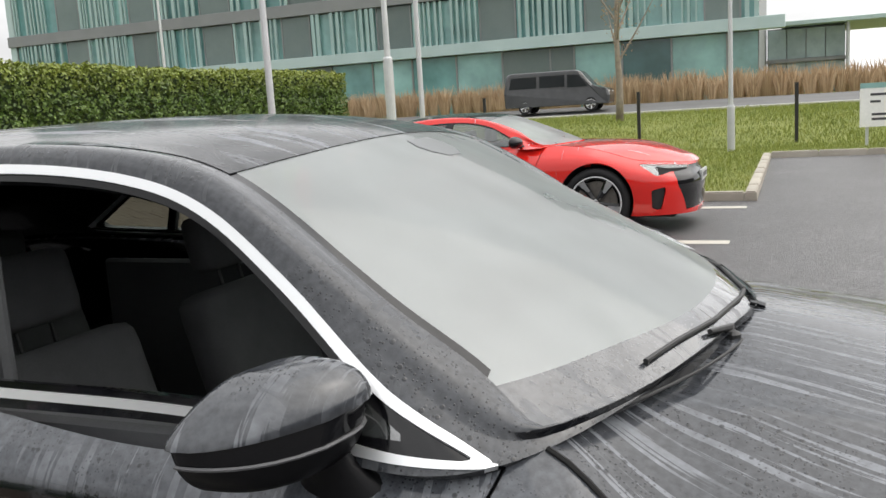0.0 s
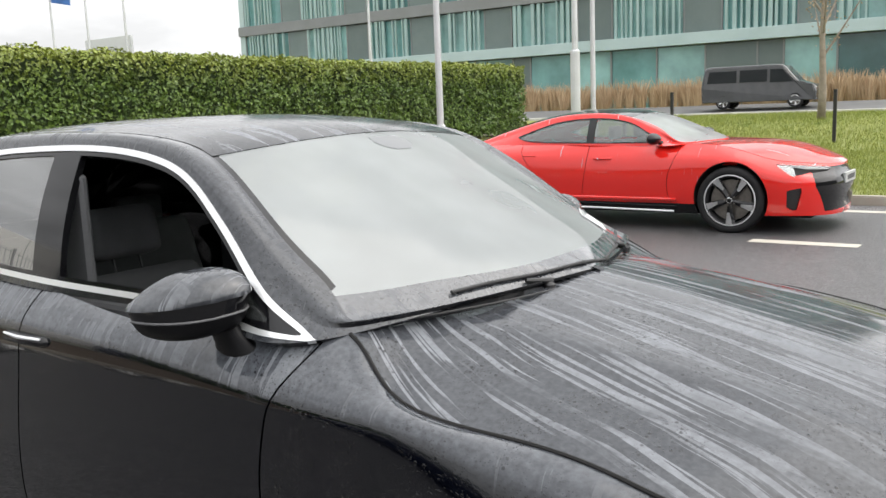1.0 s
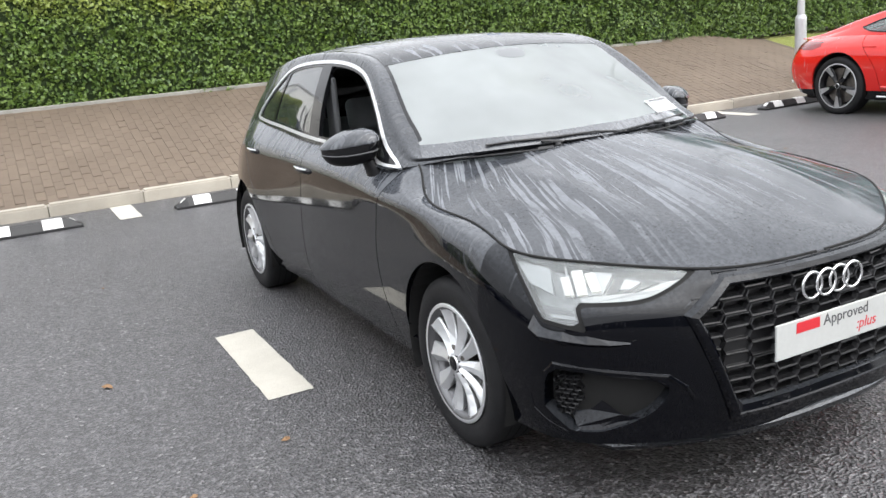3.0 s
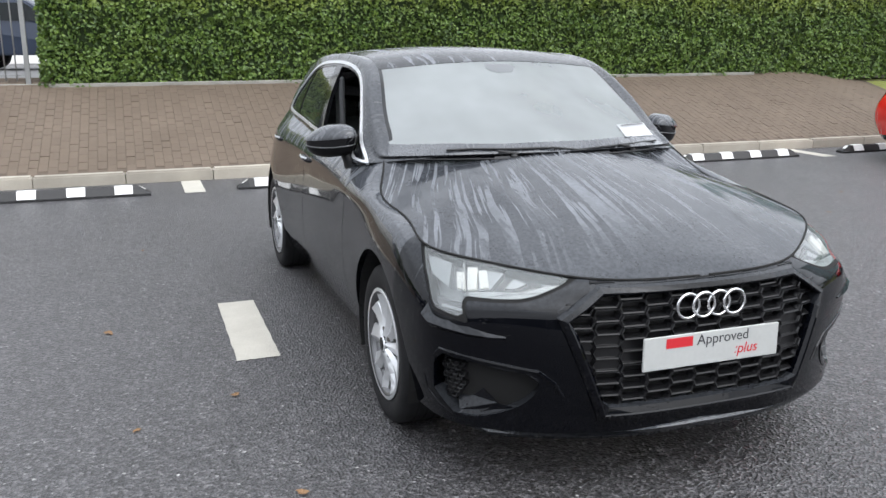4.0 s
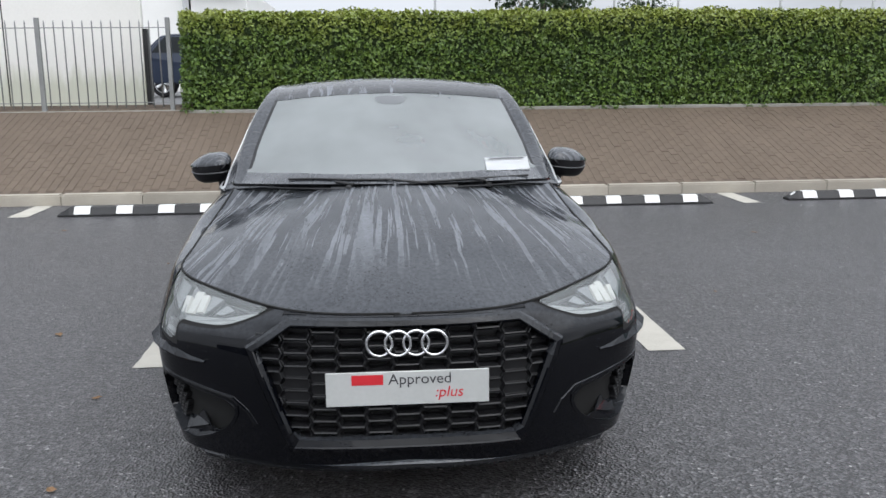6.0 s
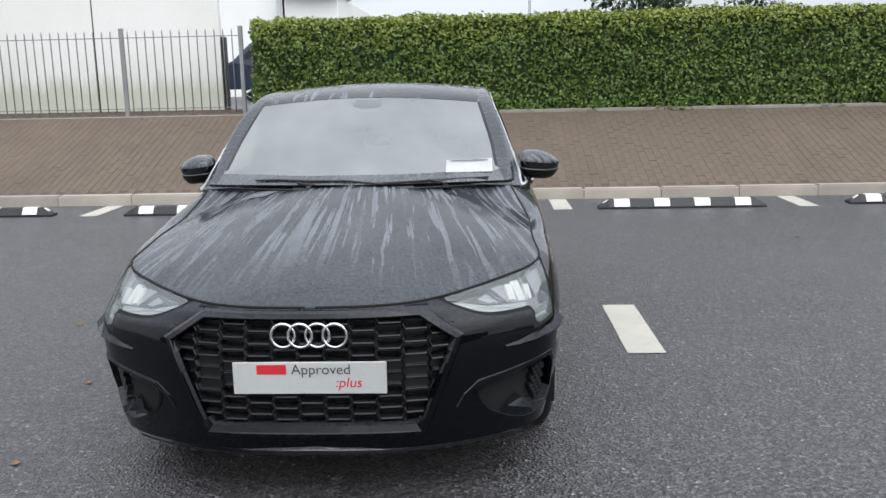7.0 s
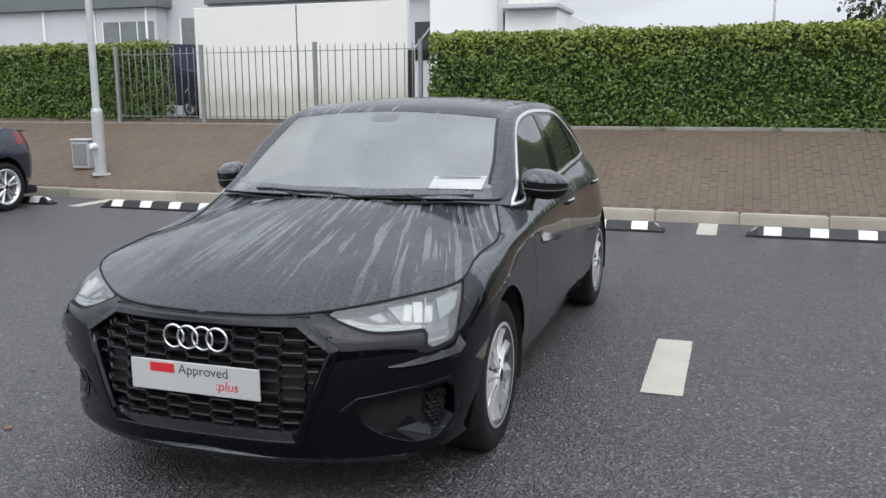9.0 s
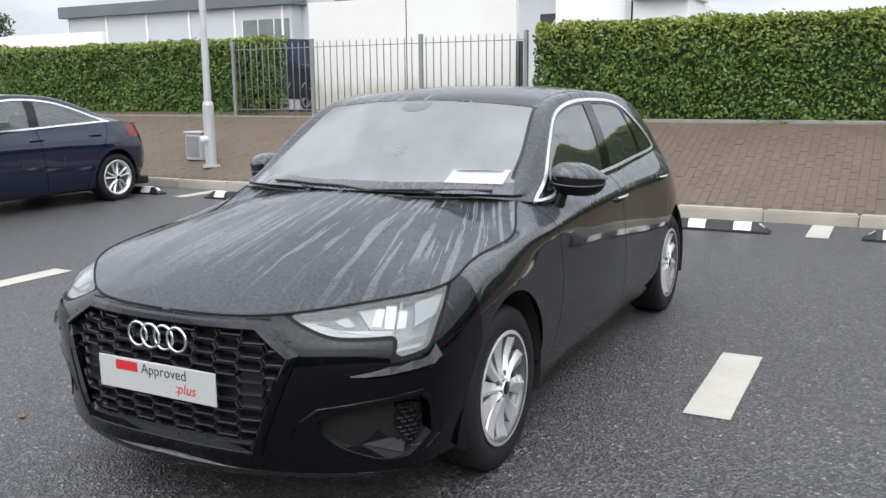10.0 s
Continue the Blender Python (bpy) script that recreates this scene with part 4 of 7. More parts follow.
def wheel(parent, x, y, side, radius, rim, width, spokes, spoke_mat, barrel_mat, twin=False, twist=0.0, turn=0.0, root_w=0.026, tip_w=0.045):
    """A road wheel standing on the ground; side 1: its face looks to +y. Parts: tyre, rim > spokes, hub cap, bolts, and a brake disc."""
    hub = empty("wheel", x, y, radius - 0.008)
    hub.parent = parent
    face = pose(0, 0, 0, -90 * side, 0, 0)
    w = width
    b = lathe_bm([(rim - 0.012, -w), (rim + 0.01, -w - 0.004), (radius - 0.03, -w - 0.006), (radius - 0.006, -w + 0.012), (radius, -w + 0.035), (radius, -0.035),
                  (radius - 0.006, -0.012), (radius - 0.03, 0.004), (radius - 0.055, 0.006), (rim + 0.012, 0.0), (rim - 0.004, -0.012)], 56, face, closed=True)
    ty = part("tyre", b, TYRE, hub, "black road tyre", smooth=True)
    # tread grooves
    b = bmesh.new()
    for off in (-0.06, -0.1, -0.14):
        lathe_bm([(radius + 0.0008, off - 0.004), (radius + 0.0008, off + 0.004)], 56, face, b, closed=True)
    part("groove", b, SHADOW_BLACK, ty)
    b = lathe_bm([(rim - 0.006, -w + 0.01), (rim - 0.03, -w + 0.04), (rim - 0.035, -0.05), (rim - 0.018, -0.016), (rim + 0.004, -0.004), (rim + 0.006, 0.002), (rim - 0.004, 0.003), (rim - 0.02, -0.004), (rim - 0.024, -0.02)], 56, face, closed=True)
    rm = part("rim", b, barrel_mat, hub, smooth=True)
    if barrel_mat is not spoke_mat:
        part("rim_edge", lathe_bm([(rim + 0.004, 0.002), (rim - 0.001, 0.006), (rim - 0.010, 0.004)], 56, face, closed=True), spoke_mat, rm, "bright turned rim edge", smooth=True)
    base = None
    for i in range(spokes):
        a = 2 * math.pi * i / spokes + radians(turn)
        if twin:
            a += (0.085 if i % 2 else -0.085)
        if base is None:
            b = bmesh.new()
            r0, r1, rows = 0.035, rim - 0.008, []
            for k in range(5):
                t = k / 4
                r = r0 + (r1 - r0) * t
                hw = root_w * 0.5 + (tip_w - root_w) * 0.5 * t ** 1.2
                tw = twist * t * t
                hgt = -0.004 - 0.016 * math.sin(math.pi * min(1, t * 0.9))
                rows.append([b.verts.new((r, tw + q * hw, hgt + dz)) for q, dz in ((-1, -0.010), (-0.9, -0.004), (0.25, 0.009), (1, -0.006), (0.7, -0.035), (-0.7, -0.035))])
            for p, q in zip(rows, rows[1:]):
                for k in range(6):
                    b.faces.new((p[k], q[k], q[(k + 1) % 6], p[(k + 1) % 6]))
            b.faces.new(rows[-1])
            bmesh.ops.recalc_face_normals(b, faces=b.faces)
            bmesh.ops.transform(b, matrix=face, verts=b.verts)
            base = part("spoke", b, spoke_mat if spoke_mat is not BLADE else GLOSS_BLACK, rm)
            if spoke_mat is BLADE:
                # a bright turned face on the outer part of each black spoke
                b = bmesh.new()
                q = [(.42, -.45), (.97, -.85), (.97, .45), (.42, .05)]
                pts = [b.verts.new((r0 + (r1 - r0) * t, twist * t * t + k * tip_w * .5, -.004 - .016 * math.sin(math.pi * t * .9) + .012)) for t, k in q]
                bmesh.ops.solidify(b, geom=[b.faces.new(pts)], thickness=.004)
                bmesh.ops.recalc_face_normals(b, faces=b.faces)
                bmesh.ops.transform(b, matrix=face, verts=b.verts)
                blade = part("blade", b, BLADE, rm, "bright turned blade on a black spoke")
                blade.matrix_basis = base.matrix_basis = Matrix.Rotation(a, 4, (0, 1, 0))
            base.matrix_basis = Matrix.Rotation(a, 4, (0, 1, 0))
        else:
            o = new("spoke", base.data)
            o.parent, o.matrix_basis = rm, Matrix.Rotation(a, 4, (0, 1, 0))
            if spoke_mat is BLADE:
                o = new("blade", blade.data)
                o.parent, o.matrix_basis = rm, Matrix.Rotation(a, 4, (0, 1, 0))
    part("hub_cap", lathe_bm([(0.031, -0.05), (0.031, 0.0), (0.027, 0.006), (0.004, 0.008)], 24, face), GLOSS_BLACK, rm, "black hub cap", smooth=True)
    part("cap_ring", lathe_bm([(0.032, 0.0), (0.030, 0.007), (0.027, 0.0065)], 24, face, closed=True), SATIN, rm, smooth=True)
    bolt = None
    for i in range(5):
        a = 2 * math.pi * (i + 0.5) / 5
        m = Matrix.Rotation(a, 4, (0, 1, 0)) @ Matrix.Translation((0.056, 0, 0))
        if bolt is None:
            bolt = part("bolt", lathe_bm([(0.012, -0.03), (0.012, -0.006), (0.008, -0.004)], 6, face), BRAKE, rm)
        o = bolt if i == 0 else new("bolt", bolt.data)
        o.parent, o.matrix_basis = rm, m
    part("brake_disc", lathe_bm([(rim - 0.055, -0.085), (rim - 0.055, -0.07), (0.05, -0.07)], 40, face), BRAKE, hub, "grey cast brake disc", smooth=False)
    part("wheel_back", lathe_bm([(rim - 0.03, -w + 0.05), (rim - 0.03, -w + 0.055)], 32, face), SHADOW_BLACK, hub)
    return hub

# ---- the black hatchback ----
# u forward from the front axle, v to the car's left, z up
HATCH_LINES = [
    [(-3.36, 0, .25), (-3.30, .46, .25), (-3.12, .69, .22), (-2.95, .775, .20), (-2.636, .83, .20), (-2.0, .805, .19), (-1.4, .80, .185), (-.75, .80, .185), (-.42, .81, .19), (-.2, .82, .195), (.05, .84, .2), (.24, .838, .204), (.385, .83, .208), (.60, .79, .215), (.735, .68, .222), (.865, .43, .226), (.905, 0, .226)],
    [(-3.44, 0, .40), (-3.38, .48, .4), (-3.2, .73, .4), (-2.95, .825, .4), (-2.636, .88, .41), (-2.0, .872, .38), (-1.4, .868, .37), (-.75, .868, .37), (-.42, .872, .38), (-.2, .878, .40), (.05, .888, .42), (.24, .886, .42), (.385, .878, .42), (.61, .828, .42), (.745, .70, .42), (.893, .44, .42), (.935, 0, .42)],
    [(-3.46, 0, .62), (-3.40, .48, .62), (-3.22, .74, .63), (-2.95, .838, .63), (-2.636, .895, .65), (-2.0, .888, .63), (-1.4, .885, .62), (-.75, .885, .61), (-.42, .888, .61), (-.2, .892, .62), (.05, .900, .64), (.24, .897, .627), (.385, .888, .61), (.62, .838, .60), (.75, .71, .60), (.875, .47, .60), (.925, 0, .60)],
    [(-3.44, 0, .80), (-3.39, .46, .80), (-3.21, .705, .81), (-2.95, .802, .815), (-2.636, .866, .82), (-2.0, .874, .81), (-1.4, .875, .80), (-.75, .875, .785), (-.42, .876, .775), (-.2, .879, .765), (.05, .884, .755), (.24, .880, .728), (.39, .868, .70), (.605, .79, .685), (.745, .65, .675), (.862, .42, .67), (.914, 0, .67)],
    [(-3.42, 0, .90), (-3.36, .45, .90), (-3.18, .665, .91), (-2.95, .76, .915), (-2.636, .838, .925), (-2.0, .855, .918), (-1.4, .858, .908), (-.75, .858, .887), (-.42, .858, .876), (-.2, .856, .860), (.05, .852, .826), (.24, .850, .794), (.387, .838, .752), (.60, .75, .735), (.73, .60, .715), (.855, .39, .705), (.90, 0, .70)],
    [(-3.40, 0, .98), (-3.34, .43, .98), (-3.16, .63, 1.0), (-2.95, .695, 1.03), (-2.636, .745, 1.04), (-2.0, .778, 1.01), (-1.4, .788, .985), (-.75, .782, .962), (-.41, .724, .973), (-.245, .782, .874), (.05, .792, .842), (.24, .797, .818), (.385, .802, .79), (.575, .68, .765), (.705, .54, .747), (.83, .36, .732), (.885, 0, .727)],
]
HATCH_SPINE = [(-.17, 1.005), (0, .975), (.3, .912), (.6, .838), (.75, .79), (.85, .748), (.885, .727)]
HATCH_T = [(-.17, 0.001, 1.003), (-.30, .50, .995), (-.385, .672, .988), (-.42, .715, .985), (-.50, .745, 1.0), (-.62, .732, 1.085), (-.79, .70, 1.218), (-1.02, .655, 1.338), (-1.25, .640, 1.382), (-1.6, .636, 1.392), (-2.1, .638, 1.370), (-2.5, .634, 1.303), (-2.8, .612, 1.218), (-3.1, .572, 1.085), (-3.4, .52, .98)]
HATCH_R = [(-.17, 0.001, 1.003), (-.30, .50, .993), (-.385, .655, .989), (-.42, .690, .990), (-.48, .680, 1.028), (-.62, .655, 1.12), (-.80, .62, 1.24), (-.98, .585, 1.347), (-1.15, .57, 1.39), (-1.45, .56, 1.412), (-1.9, .56, 1.412), (-2.4, .552, 1.374), (-2.8, .532, 1.303), (-3.0, .518, 1.232), (-3.15, .49, 1.11), (-3.4, .43, .98)]
HATCH_TOP = [(-.17, 1.004), (-.5, 1.185), (-.8, 1.333), (-.95, 1.392), (-1.1, 1.424), (-1.35, 1.446), (-1.8, 1.450), (-2.3, 1.428), (-2.7, 1.378), (-2.98, 1.315), (-3.12, 1.19), (-3.28, 1.04), (-3.4, .98)]
HATCH_WINDOW = [(-.455, .962), (-.62, 1.05), (-.80, 1.195), (-.96, 1.300), (-1.12, 1.352), (-1.35, 1.378), (-1.65, 1.380), (-1.95, 1.364), (-2.15, 1.322), (-2.35, 1.215), (-2.575, 1.082), (-2.53, 1.053), (-2.0, 1.028), (-1.4, 1.002), (-.9, .982)]
HATCH_LAMP = [(.320, .80), (.0, .80), (-.270, .737), (-.222, .704), (-.12, .666), (.062, .662), (.036, .592), (.180, .616)]
HATCH_GRILLE = [(-.368, .694), (.368, .694), (.488, .616), (.366, .302), (-.366, .302), (-.488, .616)]
HATCH_FOG = [(-.19, .418), (-.08, .448), (.135, .478), (.172, .44), (.186, .33), (.11, .262), (.0, .268), (-.14, .33)]


def hatchback(x, y):
    car = tagged(empty("hatchback_car", x, y, 0), "black five-door hatchback, wet with rain runs, its headlights lit", "car")
    low, shoulder = lower_skin(HATCH_LINES, .02, (7, 7, 5, 4, 5))
    edge_start = int(np.argmin(np.hypot(shoulder[:, 0] + .41, shoulder[:, 1] - .724)))
    edge = shoulder[edge_start:]
    # cowl line joins the two bonnet corners
    bon = bonnet_skin(edge, HATCH_SPINE, 0.50, 1.9, ridge=0.006)
    us = fill(0.022, [-3.4, -3.1, -2.6, -1.6, -1.0, -.42, -.30, -.17])
    belt = [(u, v, z) for u, v, z in HATCH_LINES[5][2:9]] + [(-3.4, .43, .98), (-.30, .50, .995), (-.17, .001, 1.003)]
    belt = [b for b in belt if b[0] not in (-3.16,)] + [(-3.16, .63, 1.0)]
    top = upper_skin(us, belt, HATCH_T, HATCH_R, HATCH_TOP).flip()

    # -- cuts in the lower body
    FW, RW, RA = 0.028, -2.636, 0.366
    for name, c in (("arch", FW), ("arch", RW)):
        low.cut(name, lambda u, v, z, c=c: np.where(v > .5, np.hypot(u - c, z - .325) - RA, 1.0))
    slant = lambda u, v: (v - u) / math.sqrt(2)
    lamp = ring_curve(HATCH_LAMP, 6, (0, 1, 2, 5, 6, 7))
    low.cut("lamp_gap", lambda u, v, z: np.where(u > .2, inside_by(lamp, slant(u, v), z), 1.0))
    low.cut("lamp", lambda u, v, z: np.where(u > .2, inside_by(lamp, slant(u, v), z) + .012, 1.0))
    grille = ring_curve(HATCH_GRILLE, 4, range(6))
    low.cut("grille_rim", lambda u, v, z: np.where(u > .5, inside_by(grille, v, z) - .016, 1.0))
    low.cut("grille", lambda u, v, z: np.where(u > .5, inside_by(grille, v, z), 1.0))
    fog = ring_curve(HATCH_FOG, 6, (1, 2, 4, 5))
    low.cut("fog_rim", lambda u, v, z: np.where(u > .2, inside_by(fog, slant(u, v), z) - .012, 1.0))
    low.cut("fog", lambda u, v, z: np.where(u > .2, inside_by(fog, slant(u, v), z), 1.0))
    door_a = [(1.1, -.44), (.95, -.462), (.83, -.525), (.73, -.55), (.55, -.545), (.35, -.50), (.15, -.46)]
    door_b = [(1.1, -1.49), (.95, -1.495), (.7, -1.515), (.45, -1.55), (.15, -1.58)]
    door_c = [(1.1, -2.60), (1.0, -2.56), (.88, -2.52), (.75, -2.42), (.62, -2.30), (.5, -2.225), (.35, -2.18), (.15, -2.16)]
    for name, c in (("a", door_a), ("b", door_b), ("c", door_c)):
        for s, q in (("-", -.003), ("+", .003)):
            low.cut(name + s, lambda u, v, z, c=c, q=q: np.where(v > .4, u - curve_at(c, z)[:, 0] - q, 1.0))
    low.cut("ahead", lambda u, v, z: .30 - u)
    low.cut("rear", lambda u, v, z: u + 2.8)
    low.cut("sill", lambda u, v, z: z - .225 - .0 * u)
    low.cut("bumper_line", lambda u, v, z: z - .60)
    low.cut("tail", lambda u, v, z: np.where(u < -2.9, inside_by(ring_curve([(-.9, .98), (-.3, .98), (-.3, .83), (-.9, .80)], 3, range(4)), -v, z), 1.0))

    gap = lambda m: any((k + "+" in m) != (k + "-" in m) for k in "abc")
    plain = lambda m: not (m & {"arch", "lamp_gap", "lamp", "grille", "grille_rim", "fog", "fog_rim", "tail"})
    P = low.panel
    for s in (1, -1):
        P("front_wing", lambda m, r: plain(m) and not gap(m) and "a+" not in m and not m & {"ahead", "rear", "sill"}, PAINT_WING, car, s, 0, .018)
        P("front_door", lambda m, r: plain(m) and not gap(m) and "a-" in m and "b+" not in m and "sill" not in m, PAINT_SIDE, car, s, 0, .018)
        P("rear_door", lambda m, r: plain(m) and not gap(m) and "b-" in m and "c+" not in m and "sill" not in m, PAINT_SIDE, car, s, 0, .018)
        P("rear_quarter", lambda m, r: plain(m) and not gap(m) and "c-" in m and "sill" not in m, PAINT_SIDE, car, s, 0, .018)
        P("sill_panel", lambda m, r: plain(m) and "sill" in m and "ahead" not in m, GLOSS_BLACK, car, s, -.004, .03, "black sill strip")
        P("door_seal", lambda m, r: plain(m) and gap(m) and "sill" not in m, SHADOW_BLACK, car, s, -.01)
        P("tail_lamp", lambda m, r: "tail" in m and not m & {"arch"}, RED_LAMP, car, s, 0, .02, "red tail lamp")
        lampo = P("headlight", lambda m, r: "lamp" in m, LAMP_BOWL, car, s, -.055, 0, "lit LED headlight with a clear lens")
        P("lens", lambda m, r: "lamp" in m, LAMP_GLASS, lampo, s, -.001, 0, "clear plastic lens").visible_shadow = False
        P("surround", lambda m, r: "lamp_gap" in m and "lamp" not in m, SHADOW_BLACK, lampo, s, -.004, .05)
        lamp_inside(lampo, s, low)
        # fog recess
        rec = P("side_intake", lambda m, r: "fog" in m, SHADOW_BLACK, car, s, -.045, 0, "black recessed side intake with a small mesh")
        P("intake_rim", lambda m, r: "fog_rim" in m and "fog" not in m, PAINT_FRONT, rec, s, .003, .05)
        intake_detail(rec, s, low)
    P("rear_bumper", lambda m, r: plain(m) and not gap(m) and "a+" not in m and "rear" in m, PAINT_SIDE, car, 0, 0, .018)
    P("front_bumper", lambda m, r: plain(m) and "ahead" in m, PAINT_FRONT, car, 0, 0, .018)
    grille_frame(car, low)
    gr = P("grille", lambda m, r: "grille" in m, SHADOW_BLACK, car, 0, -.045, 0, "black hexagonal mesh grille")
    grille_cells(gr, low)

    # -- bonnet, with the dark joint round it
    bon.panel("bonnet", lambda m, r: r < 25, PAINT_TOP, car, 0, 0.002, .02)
    for s in (1, -1):
        line = [(u, v * s * 1.002, z + .0015) for u, v, z in edge[::2]]
        part("bonnet_joint", tube_bm(line, .0045, 6), SHADOW_BLACK, car)
    # scuttle between bonnet and screen
    cw = []
    for k in range(-12, 13):
        v = .70 * k / 12
        cw.append((-.165 - .25 * (v / .70) ** 2, v, .994 - .010 * (v / .7) ** 2))
    part("scuttle", tube_bm(cw, .0028, 8), PLASTIC, car, "black plastic scuttle strip")

    # -- cuts in the cabin
    win = ring_curve(HATCH_WINDOW, 6, (0, 10))
    top.cut("chrome", lambda u, v, z: np.where(v > .55, inside_by(win, u, z), 1.0))
    top.cut("opening", lambda u, v, z: np.where(v > .55, inside_by(win, u, z) + .005 + .0105 * np.clip((-.46 - u) / .22, 0, 1), 1.0))
    top.cut("seal", lambda u, v, z: np.where(v > .55, inside_by(win, u, z) + .027, 1.0))
    for name, o in (("p1", -1.435), ("p2", -1.565)):
        top.cut(name, lambda u, v, z, o=o: u - o + .10 * (z - 1.18))
    for name, o in (("q1", -2.130), ("q2", -2.165)):
        top.cut(name, lambda u, v, z, o=o: u - o - .45 * (z - 1.195))
    for name, o in (("m1", -.70), ("m2", -.715)):
        top.cut(name, lambda u, v, z, o=o: u - o - .15 * (z - 1.0))
    SIDE, RAILROW = 14, 20
    top.cut("screen", lambda u, v, z: (-.925 - .055 * (v / .585) ** 2) - u)
    top.cut("screen_in", lambda u, v, z: (-.921 - .055 * (v / .585) ** 2) - u)
    top.cut("frit", lambda u, v, z: (-.252 - .262 * (v / .70) ** 2) - u)
    top.cut("edge", lambda u, v, z: np.where(u < -.50, curve_at(HATCH_R, u)[:, 0] - .016 - v, 1.0))
    top.cut("back", lambda u, v, z: u + 2.98)
    Q = top.panel
    op = lambda m: "opening" in m
    in_glass = lambda m: "seal" in m
    for s in (1, -1):
        Q("window_trim", lambda m, r: r < RAILROW and "chrome" in m and not op(m), SATIN, car, s, .003, .012, "bright chrome window surround")
        Q("pillar_frame", lambda m, r: r < RAILROW and op(m) and (not in_glass(m) or ("p1" in m and "p2" not in m) or ("q1" in m and "q2" not in m)), GLOSS_BLACK, car, s, -.002, .02, "gloss black window frame and pillars")
        if s > 0:
            Q("front_window", lambda m, r: r < RAILROW and in_glass(m) and "p1" not in m, SIDE_GLASS, car, s, -.006, 0, "closed front side window")
        else:
            Q("quarter_light", lambda m, r: r < RAILROW and in_glass(m) and "m1" not in m and "p1" not in m, SIDE_GLASS, car, s, -.006, 0, "small fixed pane before the open window")
            Q("pane_divider", lambda m, r: r < RAILROW and in_glass(m) and "m1" in m and "m2" not in m, PLASTIC, car, s, 0, .02)
        Q("rear_window", lambda m, r: r < RAILROW and in_glass(m) and "p2" in m and "q1" not in m, REAR_PANE, car, s, -.006, 0)
        Q("rear_quarter_light", lambda m, r: r < RAILROW and in_glass(m) and "q2" in m, REAR_PANE, car, s, -.006, 0)
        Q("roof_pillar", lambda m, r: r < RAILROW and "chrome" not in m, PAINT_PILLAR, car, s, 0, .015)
    ws = Q("windscreen", lambda m, r: r >= RAILROW and "screen" in m and not m & {"frit", "edge"}, SCREEN_GLASS, car, 0, 0, 0, "laminated windscreen, wet, with mist and painted pale sky sheen")
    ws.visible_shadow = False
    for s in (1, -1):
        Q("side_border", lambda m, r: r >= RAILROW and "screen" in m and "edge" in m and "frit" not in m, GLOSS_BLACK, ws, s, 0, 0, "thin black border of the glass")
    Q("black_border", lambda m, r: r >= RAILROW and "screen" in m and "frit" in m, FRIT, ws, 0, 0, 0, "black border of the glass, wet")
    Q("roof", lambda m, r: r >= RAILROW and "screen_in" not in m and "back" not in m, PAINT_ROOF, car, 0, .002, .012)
    Q("tailgate", lambda m, r: r >= RAILROW and "back" in m, PAINT_SIDE, car, 0, 0, .01)
    Q("screen_joint", lambda m, r: r >= RAILROW and "screen_in" in m and "screen" not in m, SHADOW_BLACK, car, 0, -.004)
    # -- underside and wheel wells
    part("underbody", box_bm(-3.2, .60, -.62, .62, .19, .25, .02), SHADOW_BLACK, car)
    part("bulkhead", box_bm(-.30, .58, -.55, .55, .24, .66, .05), SHADOW_BLACK, car)
    for c in (FW, RW):
        for s in (1, -1):
            b = bmesh.new()
            rows = []
            for k in range(25):
                a = math.pi * (-.12 + 1.24 * k / 24)
                rows.append([b.verts.new((c + RA * math.cos(a), s * w, .325 + RA * math.sin(a))) for w in (.50, .868)])
            for p, q in zip(rows, rows[1:]):
                b.faces.new((p[0], p[1], q[1], q[0]))
            part("wheel_well", b, SHADOW_BLACK, car)
            part("well_back", box_bm(c - .36, c + .36, s * .50 - .01, s * .50 + .01, .2, .68), SHADOW_BLACK, car)
            wheel(car, c, s * .862, s, .318, .219, .205, 10, ALLOY, MID_ALLOY, False, 0.0, 9.0 + 13 * s, .032, .086)
    # lip under the bumper
    lip = [(.56, -.77, .225)] + [(.908 - .20 * abs(k / 10) ** 2.3, .68 * k / 10, .220 - .012 * abs(k / 10)) for k in range(-10, 11)] + [(.56, .77, .225)]
    # the side paint gives the lip its painted pale sky edge
    part("front_lip", tube_bm(lip, .017, 10), PAINT_SIDE, car, "gloss black front lip")
    return car


STRIP_GREY = material("strip_grey", (0.09, 0.09, 0.095), 0.35)
RED_LAMP = material("red_lamp", (0.17, 0.008, 0.010), 0.2, coat=0.3)
LAMP_BOWL = mottled("lamp_bowl", (0.09, 0.094, 0.10), (0.33, 0.34, 0.35), 0.3, 22, 60, 0.0, 0.002, 0.0)
LAMP_CHROME = material("lamp_reflector", (0.30, 0.31, 0.315), 0.3, 0.6)
LAMP_LIT = material("lamp_lit", (0.45, 0.45, 0.44), 0.3)
_n, _l, _p = nodes_of(LAMP_LIT)
_p.inputs["Emission Color"].default_value, _p.inputs["Emission Strength"].default_value = (1.0, 0.98, 0.86, 1), 0.12
LAMP_DIM = mottled("lamp_light_guide", (0.26, 0.27, 0.27), (0.36, 0.37, 0.37), 0.3, 30, 90, 0.1, 0.002)


